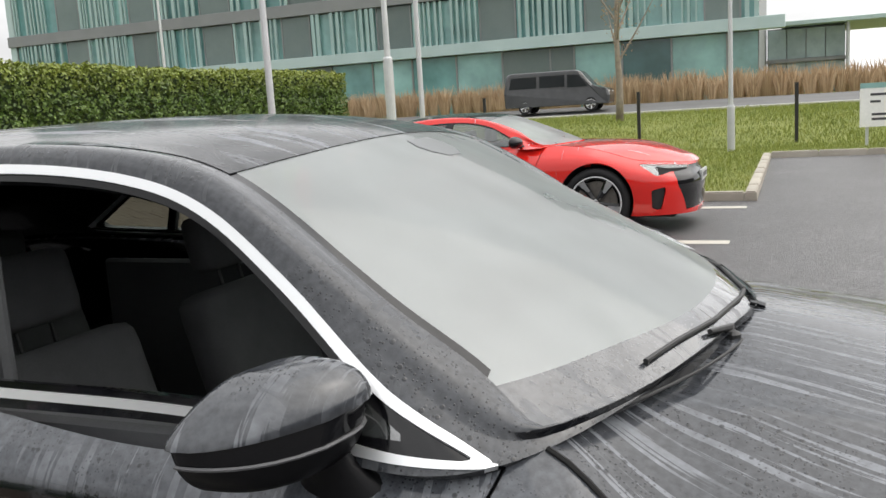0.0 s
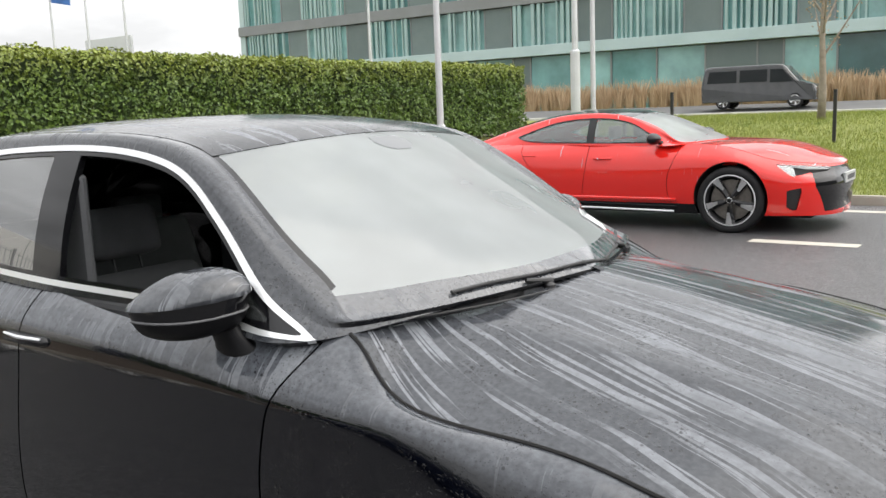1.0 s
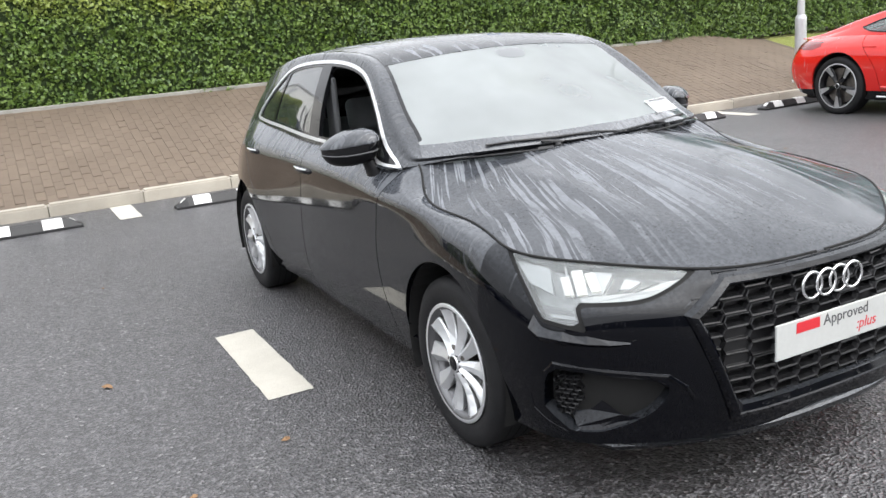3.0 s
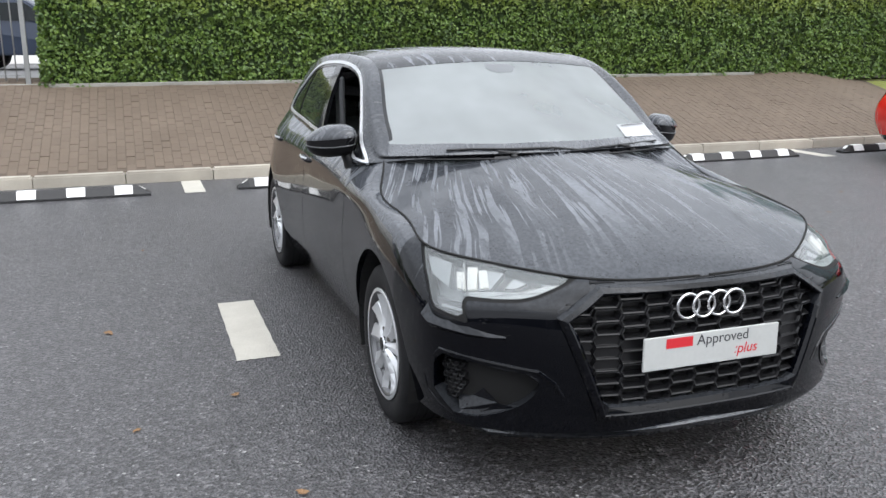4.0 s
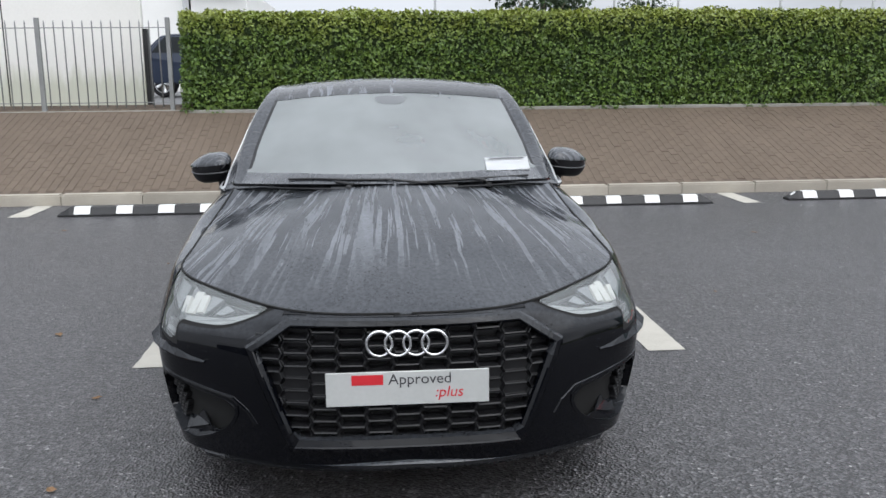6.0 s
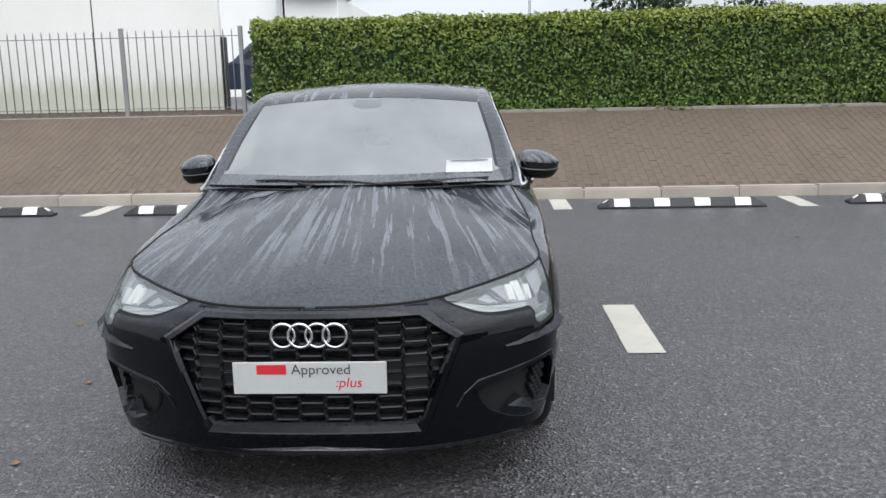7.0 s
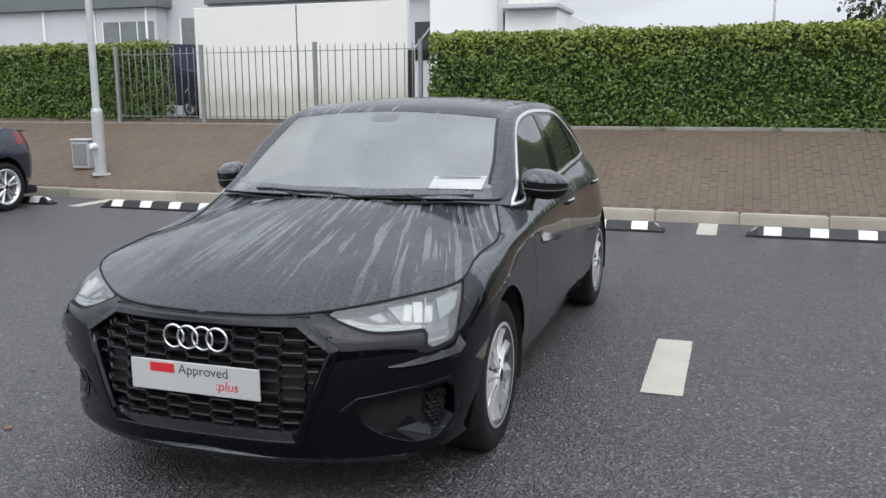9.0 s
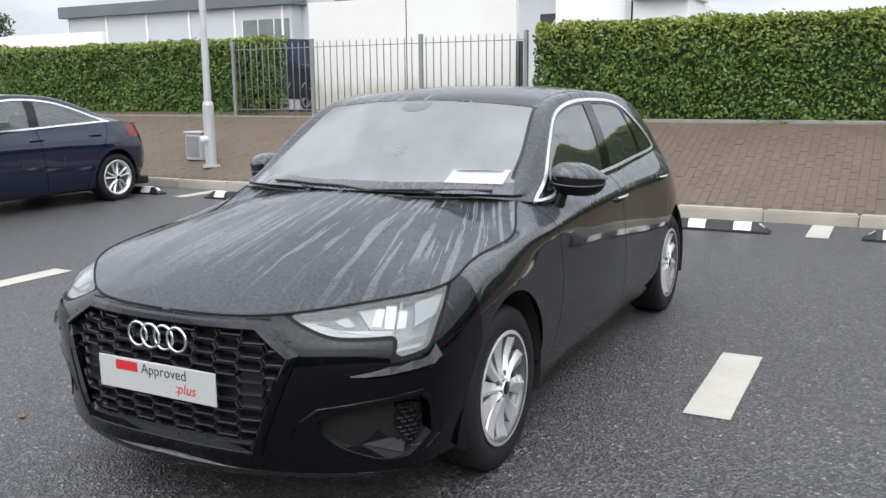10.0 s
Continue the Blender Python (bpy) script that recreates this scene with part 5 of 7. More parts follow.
def slant_place(low, s):
    """Gives at(a, z, deep): the place and outward direction on the car's front corner, a across the corner, z up, deep metres inside the skin."""
    pts, nor = np.array(low.p), np.array(low.n)
    ok = pts[:, 0] > .2
    pts, nor = pts[ok], nor[ok]
    key = np.stack([(pts[:, 1] - pts[:, 0]) / math.sqrt(2), pts[:, 2]], 1)

    def at(a, z, deep=0.0):
        d = np.hypot(key[:, 0] - a, key[:, 1] - z) + 1e-5
        i = np.argsort(d)[:30]
        w = np.exp(-((d[i] - d[i[0]]) / .016) ** 2) / (d[i] + .008)
        w = w / w.sum()
        q, k = w @ pts[i], w @ nor[i]
        k = k / np.linalg.norm(k)
        q = q - deep * k
        return Vector((q[0], q[1] * s, q[2])), Vector((k[0], k[1] * s, k[2]))
    return at


def slab(name, at, outline, front, back, mat, parent, label=""):
    """A block under the skin: an outline in (a, z), its face at one depth and its foot at another."""
    b = bmesh.new()
    f = [b.verts.new(at(a, z, front)[0]) for a, z in outline]
    k = [b.verts.new(at(a, z, back)[0]) for a, z in outline]
    b.faces.new(f), b.faces.new(list(reversed(k)))
    n = len(f)
    for i in range(n):
        b.faces.new((f[i], k[i], k[(i + 1) % n], f[(i + 1) % n]))
    bmesh.ops.recalc_face_normals(b, faces=b.faces)
    return part(name, b, mat, parent, label)


def lamp_inside(parent, s, low):
    """What shows through the lens: a light guide, a dark projector pocket, stepped reflectors and the lit elements."""
    at = slant_place(low, s)
    slab("light_guide", at, [(-.232, .722), (-.20, .698), (-.115, .674), (.055, .670), (.062, .690), (-.105, .697), (-.180, .717)], .010, .035, LAMP_DIM, parent, "pale light guide")
    slab("projector_pocket", at, [(-.165, .728), (-.09, .702), (-.012, .700), (-.036, .748)], .030, .05, PLASTIC, parent)
    slab("projector", at, [(-.112, .724), (-.082, .708), (-.052, .708), (-.068, .736)], .020, .05, LAMP_CHROME, parent)
    for q in ([(-.004, .699), (.040, .697), (.026, .768), (-.028, .758)], [(.150, .694), (.232, .722), (.276, .772), (.168, .768)]):
        slab("reflector", at, q, .022, .05, LAMP_CHROME, parent)
    for q in ([(.0, .705), (.028, .702), (.056, .750), (.030, .756)], [(.040, .698), (.072, .695), (.098, .757), (.064, .763)], [(.082, .694), (.110, .693), (.130, .738), (.102, .742)]):
        slab("lit_element", at, q, .014, .03, LAMP_LIT, parent, "lit white element")
    slab("fin", at, [(.088, .690), (.091, .690), (.119, .766), (.114, .766)], .009, .04, LAMP_DIM, parent)
    slab("turn_signal", at, [(.062, .606), (.162, .624), (.186, .668), (.084, .656)], .018, .05, STRIP_GREY, parent, "grey turn signal pane")
    slab("signal_bar", at, [(.072, .628), (.150, .638), (.154, .646), (.076, .636)], .014, .03, LAMP_CHROME, parent)


def hex_ring(w, h, rim, depth):
    """One cell of a mesh grille: a long hexagon frame whose lower ledge slopes outwards. It looks along +x."""
    b = bmesh.new()
    k = min(1.0, rim / .0075)
    def ring(side, low, high, x):
        y, z0, z1 = w / 2 - side, -h / 2 + low, h / 2 - high
        return [b.verts.new((x, p, q)) for p, q in ((-y, (z0 + z1) / 2), (-y * .80, z0), (y * .80, z0), (y, (z0 + z1) / 2), (y * .80, z1), (-y * .80, z1))]
    r = [ring(0, 0, 0, -.02), ring(0, 0, 0, .001), ring(.002, .0015, .0015, .004), ring(.0045 * k + .001, .005 * k + .001, .0022 * k, .002), ring(.010 * k, .0125 * k, .004 * k, -.012 * k), ring(.012 * k, .0145 * k, .005 * k, -depth)]
    for p, q in zip(r, r[1:]):
        for i in range(6):
            b.faces.new((p[i], p[(i + 1) % 6], q[(i + 1) % 6], q[i]))
    b.faces.new(r[-1])
    me = bpy.data.meshes.new("cell")
    b.to_mesh(me)
    b.free()
    me.materials.append(GRILLE_BLACK)
    return me


GRILLE_BLACK = mottled("grille_black", (0.006, 0.006, 0.007), (0.012, 0.012, 0.013), 0.3, 40, 200, 0.1, 0.001, 0.0, 0.4, 0.05)
# wet black border with the same painted sky sheen
FRIT = wet_paint("black_glass_border", (0.01, 0.01, 0.011), (14.0, 46.0, 3.0), 0.46, 0.085, 0.5, spec=0.5, coat=1.0, gloss=0.04, sky_film=0.050, sky_film_up=(0.1, 0.4))


def nose_surface(low):
    """A smooth function u(v, z) for the middle of the car's front."""
    p = np.array(low.p)
    p = p[(p[:, 0] > .6) & (p[:, 1] < .60) & (p[:, 2] > .24)]
    terms = lambda v, z: np.stack([v ** i * (z - .5) ** j for i in (0, 2, 4) for j in range(5)], -1)
    k = np.linalg.lstsq(terms(p[:, 1], p[:, 2]), p[:, 0], rcond=None)[0]
    return lambda v, z: float((terms(np.array([v]), np.array([z])) @ k)[0])


def grille_frame(car, low):
    """A moulded bar round the grille with a bevelled face; its foot is a broad chamfer that faces upwards."""
    u_of = nose_surface(low)
    path = ring_curve(HATCH_GRILLE, 8, range(6))
    n = len(path)
    b = bmesh.new()
    rows = []
    for i in range(n):
        e0, e1 = path[i] - path[i - 1], path[(i + 1) % n] - path[i]
        o0, o1 = (np.array((-e[1], e[0])) / np.linalg.norm(e) for e in (e0, e1))
        o = o0 + o1
        o = o / np.linalg.norm(o)
        if o @ (path[i] - np.array((0, .5))) < 0:
            o = -o
        o = o / max(.6, abs(o @ o0))
        foot = max(0.0, min(1.0, -o[1] * 1.2 - .1))
        row = []
        for out, proud in ((.028, -.010), (.026, .006), (.020, .017), (.005, .019), (.000, .015), (-.004 - .016 * foot, .003), (-.007 - .020 * foot, -.012), (-.009 - .020 * foot, -.05)):
            v, z = path[i] + o * out
            row.append(b.verts.new((u_of(v, z) + proud, v, z)))
        rows.append(row)
    for i in range(n):
        p, q = rows[i], rows[(i + 1) % n]
        for k in range(len(p) - 1):
            b.faces.new((p[k], q[k], q[k + 1], p[k + 1]))
    bmesh.ops.recalc_face_normals(b, faces=b.faces)
    part("grille_frame", b, PAINT_FRONT, car, "gloss black grille frame")


def grille_cells(parent, low):
    skin_u = nose_surface(low)
    outline = ring_curve(HATCH_GRILLE, 4, range(6))
    W, H = .0985, .0405
    me = hex_ring(W, H, .0075, .034)
    flat = hex_ring(W, H, .0035, .006)
    rows = []
    for r in range(-1, 10):
        for k in range(-6, 7):
            z = (.6475 if k % 2 else .667) - .041 * r
            v = k * .089
            d = inside_by(outline, np.array([v]), np.array([z]))[0]
            if d > .034:
                continue
            middle = .445 < z < .555
            o = new("cell", flat if middle else me)
            slope = math.degrees(math.atan(-(skin_u(v + .03, z) - skin_u(v - .03, z)) / .06))
            o.parent = parent
            o.matrix_basis = pose(skin_u(v, z) - .014 - (.010 if middle else 0), v, z, 0, 0, slope) @ Matrix.Diagonal((1, 1, 1, 1))
    part("sensor_panel", box_bm(.875, .900, -.062, .062, .335, .405, .010), SHADOW_BLACK, parent, "smooth black sensor cover")


def intake_detail(parent, s, low):
    """The mesh, the two sloping guides, the moulding over the intake, the ledge under the lamp and the small cover beside it."""
    at = slant_place(low, s)
    me = hex_ring(.0272, .0168, .004, .008)
    for r in range(8):
        for k in range(4):
            a, z = .078 + (k + (.5 if r % 2 else 0)) * .028, .432 - r * .0172
            if a > .152 or (r > 5 and a < .1):
                continue
            q, k2 = at(a, z, .026)
            o = new("cell", me)
            o.parent = parent
            o.matrix_basis = pose(q.x, q.y, q.z, 0, 0, math.degrees(math.atan2(k2.y, k2.x)))
    # guides: two wet facets that rise from the lower rim into the recess
    for quad in (((-.05, .318, .014), (.09, .272, .010), (.122, .312, .05), (.02, .352, .05)), ((-.10, .262, -.003), (.05, .246, -.003), (.09, .270, .010), (-.05, .316, .014), (-.125, .30, .004))):
        b = bmesh.new()
        f = b.faces.new([b.verts.new(at(*q)[0]) for q in quad])
        b.normal_update()
        if f.normal.z < 0:
            f.normal_flip()
        bmesh.ops.solidify(b, geom=b.faces[:], thickness=.006)
        part("air_guide", b, PAINT_FRONT, parent, "sloping black air guide wet with rain")
    def bead(name, line, r):
        part(name, tube_bm([at(a, z, r * .35)[0] for a, z in line], r, 8), PAINT_FRONT, parent)
    bead("moulding", [(.176, .455), (.146, .494), (.10, .488), (.0, .472), (-.10, .460), (-.19, .448), (-.238, .405), (-.262, .36)], .009)
    bead("inner_moulding", [(.160, .455), (.136, .474), (.06, .464), (-.06, .443), (-.15, .432), (-.19, .410)], .005)
    # a shallow ledge moulded into the bumper under the lamp
    line = [(.205, .628), (.178, .602), (.11, .590), (.036, .578), (-.03, .566), (-.085, .560)]
    b = bmesh.new()
    rows = []
    for i, (a, z) in enumerate(line):
        k = 1 - i / (len(line) - 1) * .8
        rows.append([b.verts.new(at(a, z + dz * k, deep)[0]) for dz, deep in ((.006, .002), (-.032, -.024 * k), (-.037, -.022 * k), (-.062, .002))])
    for p, q in zip(rows, rows[1:]):
        for i in range(3):
            b.faces.new((p[i], q[i], q[i + 1], p[i + 1]))
    bmesh.ops.recalc_face_normals(b, faces=b.faces)
    part("bumper_ledge", b, PAINT_FRONT, parent, "wet ledge under the headlight")
    bead("lower_edge", [(.235, .36), (.228, .31), (.18, .272), (.12, .25), (.02, .254)], .004)
    ring = [(-.01, .60), (-.095, .592), (-.10, .565), (-.02, .55), (-.01, .60)]
    part("washer_joint", tube_bm([at(a, z, .0015)[0] for a, z in ring], .0022, 6), SHADOW_BLACK, parent)


def door_mirror(car, s):
    """A mirror housing: painted cap, black lower shell, a grey strip, a stalk and the glass."""
    root = empty("door_mirror", 0, 0, 0)
    root.parent = car
    cx, cy, cz = -.757, .884, 1.027
    n, m = 28, 18
    grid = []
    for j in range(m + 1):
        la = -math.pi / 2 + math.pi * j / m
        row = []
        for i in range(n):
            lo = 2 * math.pi * i / n
            c = math.cos(la)
            c = c ** .4 if la < 0 else c ** .8
            x, y, z = c * math.cos(lo), c * math.sin(lo), math.sin(la)
            # flat towards the rear, pointed outwards, full underneath
            fx = .115 * (abs(x) ** .8) * (1 if x > 0 else -.45)
            sx = math.copysign(1, x) * abs(fx)
            taper = 1 - (.62 if z > 0 else .34) * max(0, y) ** (1.2 if z > 0 else 2.0)
            y = y ** .82 if y > 0 else -abs(y) ** .6
            zz = (.060 * z ** 1.05 if z > 0 else -.092 * abs(z) ** 1.25) * taper
            row.append((cx + sx * (1 - .25 * max(0, y)) - .055 * y, cy + .115 * y, cz + .026 + zz - .014 * y))
        grid.append(row)
    def shell(name, lo, hi, grow, mat, label=""):
        v, f = [], []
        for j in range(lo, hi + 1):
            for i in range(n):
                px, py, pz = grid[j][i]
                v.append((cx + (px - cx) * grow, (cy + (py - cy) * grow) * s, cz + (pz - cz) * grow))
        k = hi - lo
        for j in range(k):
            for i in range(n):
                q = (j * n + i, j * n + (i + 1) % n, (j + 1) * n + (i + 1) % n, (j + 1) * n + i)
                f.append(q if s > 0 else tuple(reversed(q)))
        return mesh_part(name, v, f, mat, root, label, smooth=True)
    shell("cap", 9, m, .955, PAINT_MIRROR, "black mirror cap beaded with rain")
    shell("lower_shell", 0, 6, .915, MIRROR_BLACK, "black lower shell")
    shell("band", 6, 9, .90, GLOSS_BLACK)
    ring = [(cx + (p[0] - cx) * .914, (cy + (p[1] - cy) * .914) * s, cz + (p[2] - cz) * .914) for p in grid[6]]
    part("strip", tube_bm([ring[i % n] for i in range(-8, 9)], .003, 6), STRIP_GREY, root, "thin grey strip")
    # the foot widens down to the door's shoulder
    b = bmesh.new()
    rings = []
    for u, v, z, hu, hv, lean in ((-.712, .822, .992, .046, .028, 0), (-.702, .814, .964, .048, .026, .1), (-.688, .806, .942, .060, .026, .5), (-.672, .806, .916, .088, .030, 1.0)):
        rings.append([b.verts.new((u + hu * math.cos(q), s * (v + hv * math.sin(q)), z - lean * hv * math.sin(q))) for q in [2 * math.pi * i / 20 for i in range(20)]])
    for p, q in zip(rings, rings[1:]):
        for i in range(20):
            b.faces.new((p[i], p[(i + 1) % 20], q[(i + 1) % 20], q[i]))
    bmesh.ops.recalc_face_normals(b, faces=b.faces)
    part("foot", b, MIRROR_BLACK, root, "black mirror foot on the door shoulder", smooth=True)
    part("mirror_glass", lathe_bm([(.05, -.001), (.05, .001)], 20, Matrix.Translation((cx - .044, cy * s, cz + .004)) @ pose(0, 0, 0, 0, -90, 8 * s) @ Matrix.Diagonal((.9, 1.4, 1, 1))), CHROME, root)
    return root


def door_handle(car, u, v, z, s):
    root = part("door_handle", tube_bm([(u - .105, v - .008, z), (u - .085, v + .022, z + .004), (u, v + .03, z + .006), (u + .085, v + .022, z + .004), (u + .105, v - .008, z)] if s > 0 else
                                       [(u - .105, -v + .008, z), (u - .085, -v - .022, z + .004), (u, -v - .03, z + .006), (u + .085, -v - .022, z + .004), (u + .105, -v + .008, z)], .015, 8), GLOSS_BLACK, car, "black door handle with a bright strip", smooth=True)
    q = v + .038
    part("strip", tube_bm([(u - .09, s * (q - .010), z + .012), (u, s * (q + .003), z + .014), (u + .09, s * (q - .010), z + .012)], .0055, 6), SATIN, root)
    cup = lathe_bm([(.034, -.004), (.034, .001)], 20, Matrix.Translation((u, s * (v + .001), z)) @ pose(0, 0, 0, -90 * s, 0, 0) @ Matrix.Diagonal((1.9, 1, 1, 1)))
    part("cup", cup, SHADOW_BLACK, root)


def plate_letters(parent):
    """The white dealer plate and what can be read on it."""
    plate = part("number_plate", box_bm(.945, .953, -.26, .26, .446, .558, .002), WHITE_PLATE, parent, "white dealer plate with grey and red lettering")
    def write(text, y, z, size, mat, shear=0.0):
        c = bpy.data.curves.new("lettering", "FONT")
        c.body, c.size, c.extrude, c.shear = text, size, .0004, shear
        c.align_x = "LEFT"
        tmp = bpy.data.objects.new("lettering", c)
        scene.collection.objects.link(tmp)
        dg = bpy.context.evaluated_depsgraph_get()
        me = bpy.data.meshes.new_from_object(tmp.evaluated_get(dg))
        bpy.data.objects.remove(tmp)
        me.materials.append(mat)
        o = new("lettering", me)
        o.parent = plate
        o.matrix_basis = pose(.9536, y, z, 90, 0, 90)
        return o
    write("Approved", -.062, .516, .050, PLATE_GREY)
    write(":plus", .085, .470, .050, PLATE_RED, .2)
    # the maker's word is a plain red bar
    part("red_bar", box_bm(.9532, .9542, -.178, -.078, .516, .549, .0), PLATE_RED, plate, "plain red mark")


WHITE_PLATE = mottled("white_plate", (0.42, 0.43, 0.42), (0.49, 0.50, 0.49), 0.35, 6, 80, 0.05)
PLATE_GREY = material("plate_grey", (0.05, 0.05, 0.055), 0.5)
PLATE_RED = material("plate_red", (0.55, 0.02, 0.03), 0.5)
SENSOR_GREY = material("sensor_grey", (0.13, 0.137, 0.142), 0.3)
PAPER = mottled("paper", (0.78, 0.79, 0.80), (0.86, 0.87, 0.88), 0.8, 5, 60, 0.05)

hatch = hatchback(1.01, 1.19)
for side in (1, -1):
    door_mirror(hatch, side)
    door_handle(hatch, -1.46, .852, .866, side)
    door_handle(hatch, -2.34, .850, .890, side)
plate_letters(hatch)

# badge: four interlocked bright rings
badge = empty("badge", .925, 0, .644)
badge.parent = hatch
badge["label"] = "plain bright rings on the grille"
for k in range(4):
    b = lathe_bm([(.0405 + .0048 * math.cos(q), .0048 * math.sin(q)) for q in [2 * math.pi * i / 10 for i in range(11)]], 36, pose(0, 0, 0, 0, 90, 0), closed=True)
    o = part("ring", b, CHROME, badge, smooth=True)
    o.matrix_basis = pose(.006 + (.002 if k % 2 else 0), (k - 1.5) * .0585, 0, 0, 0, 0)


# wipers
def wiper(points, arm):
    w = part("wiper", tube_bm(points, .0048, 8), PLASTIC, hatch, "black wiper on the wet windscreen")
    part("arm", tube_bm(arm, .007, 8, taper=[.009, .008, .005]), PLASTIC, w)
    part("pivot", lathe_bm([(.015, -.01), (.015, .006), (.008, .012)], 12, Matrix.Translation(arm[0])), PLASTIC, w)


def screen_point(v, k):
    """A place on the windscreen: k from the cowl (0) upwards in u."""
    u = -.185 - .25 * (v / .7) ** 2 - k
    c, r = curve_at(HATCH_TOP, np.array([u]))[0, 0], curve_at(HATCH_R, np.array([u]))[0]
    return Vector((u, v, c - (c - r[1]) * min(1, abs(v) / max(.01, r[0])) ** 2.0))


wiper([screen_point(v, k) + Vector((.002, 0, .007)) for v, k in ((-.47, .022), (-.36, .034), (-.2, .032), (-.02, .018), (.14, .010))], [screen_point(-.20, .0) + Vector((0, 0, -.004)), screen_point(-.18, .008) + Vector((0, 0, .009)), screen_point(-.26, .02) + Vector((0, 0, .012))])
wiper([screen_point(v, k) + Vector((.002, 0, .007)) for v, k in ((.12, .012), (.35, .022), (.62, .015))], [screen_point(.42, .0) + Vector((0, 0, -.004)), screen_point(.40, .008) + Vector((0, 0, .009)), screen_point(.34, .02) + Vector((0, 0, .012))])
# patch at the windscreen's top for the sensor behind, reflection haze in its grey
b = bmesh.new()
rows = [[b.verts.new(screen_point(w * q, k) + Vector((.0006, 0, .0012))) for q in (-1, -.5, 0, .5, 1)] for k, w in ((.70, .060), (.665, .078), (.635, .066), (.612, .035))]
for p0, p1 in zip(rows, rows[1:]):
    for i in range(4):
        b.faces.new((p0[i], p0[i + 1], p1[i + 1], p1[i]))
bmesh.ops.recalc_face_normals(b, faces=b.faces)
part("sensor_patch", b, SENSOR_GREY, hatch, "grey patch added at the top of the windscreen for the sensor behind", smooth=True)
# sheet of paper on the windscreen
sp = [screen_point(.42, .150), screen_point(.64, .150), screen_point(.64, .06), screen_point(.42, .06)]
b = bmesh.new()
b.faces.new([b.verts.new(p + Vector((.003, 0, .006))) for p in sp])
bmesh.ops.solidify(b, geom=b.faces[:], thickness=.002)
price = tagged(part("price_sheet", b, PAPER), "white printed sheet on the windscreen", "paper")
price.matrix_basis = pose(1.01, 1.19, 0)
b = bmesh.new()
b.faces.new([b.verts.new(sp[0].lerp(sp[1], a).lerp(sp[3].lerp(sp[2], a), c) + Vector((.0065, 0, .012))) for a, c in ((.1, .12), (.9, .12), (.9, .2), (.1, .2))])
part("print_line", b, PLATE_GREY, price)

# cabin
def seat(x, y):
    s = empty("seat", x, y, .30)
    s.parent = hatch
    round_box(-.25, .26, -.25, .25, .0, .17, .06, "cushion", SEAT, s)
    o = round_box(-.07, .07, -.24, .24, .0, .56, .06, "backrest", SEAT, s)
    o.matrix_basis = pose(-.27, 0, .12, 0, -16, 0)
    o = round_box(-.045, .045, -.13, .13, .0, .17, .04, "headrest", SEAT, s)
    o.matrix_basis = pose(-.45, 0, .70, 0, -12, 0)
    for q in (-.05, .05):
        o = part("rod", lathe_bm([(.006, 0), (.006, .12)], 8), PLASTIC, s)
        o.matrix_basis = pose(-.43, q, .62, 0, -14, 0)


seat(-1.25, .37)
seat(-1.25, -.37)
round_box(-2.5, -2.0, -.6, .6, .3, .5, .06, "rear_bench", SEAT, hatch)
o = round_box(-.08, .08, -.6, .6, 0, .6, .06, "rear_backrest", SEAT, hatch)
o.matrix_basis = pose(-2.45, 0, .42, 0, -20, 0)
for q in (-.4, .4):
    round_box(-2.75, -2.66, q - .12, q + .12, .96, 1.10, .035, "rear_headrest", SEAT, hatch)
bm = prism_bm([(-.40, .60), (-.36, .88), (-.44, .925), (-.62, .935), (-.80, .89), (-.84, .80), (-.72, .60)], -.60, .60)
bmesh.ops.bevel(bm, geom=bm.edges[:], offset=.02, segments=2, affect="EDGES")
part("dashboard", bm, CABIN, hatch, "dark dashboard", smooth=False)
part("cabin_floor", box_bm(-2.9, -.3, -.66, .66, .24, .30), CABIN, hatch)
for s in (1, -1):
    part("door_trim", box_bm(-2.5, -.6, s * .72 - .02, s * .72 + .02, .3, .955, .01), CABIN, hatch)
    part("pillar_trim", box_bm(-1.56, -1.44, s * .66 - .015, s * .66 + .015, .95, 1.30, .01), CABIN, hatch)
part("parcel_shelf", box_bm(-3.1, -2.7, -.55, .55, .9, .93), CABIN, hatch)
sw = part("steering_wheel", lathe_bm([(.18 + .016 * math.cos(q), .016 * math.sin(q)) for q in [2 * math.pi * i / 8 for i in range(9)]], 32, pose(-.88, -.37, .90, 0, -65, 0), closed=True), CABIN, hatch, smooth=True)
part("boss", lathe_bm([(.07, -.03), (.07, .02), (.04, .03)], 16, pose(-.87, -.37, .895, 0, -65, 0)), CABIN, sw)
part("spoke", box_bm(-.89, -.87, -.54, -.20, .885, .905), CABIN, sw)
b = box_bm(-1.02, -.90, -.06, .06, 1.30, 1.36, .02)
part("sensor_housing", b, CABIN, hatch, "dark sensor housing behind the windscreen")
b = box_bm(-1.05, -1.02, -.11, .11, 1.26, 1.32, .012)
part("inner_mirror", b, CABIN, hatch)
part("headlining", box_bm(-2.6, -1.05, -.5, .5, 1.36, 1.375, .005), CABIN, hatch)

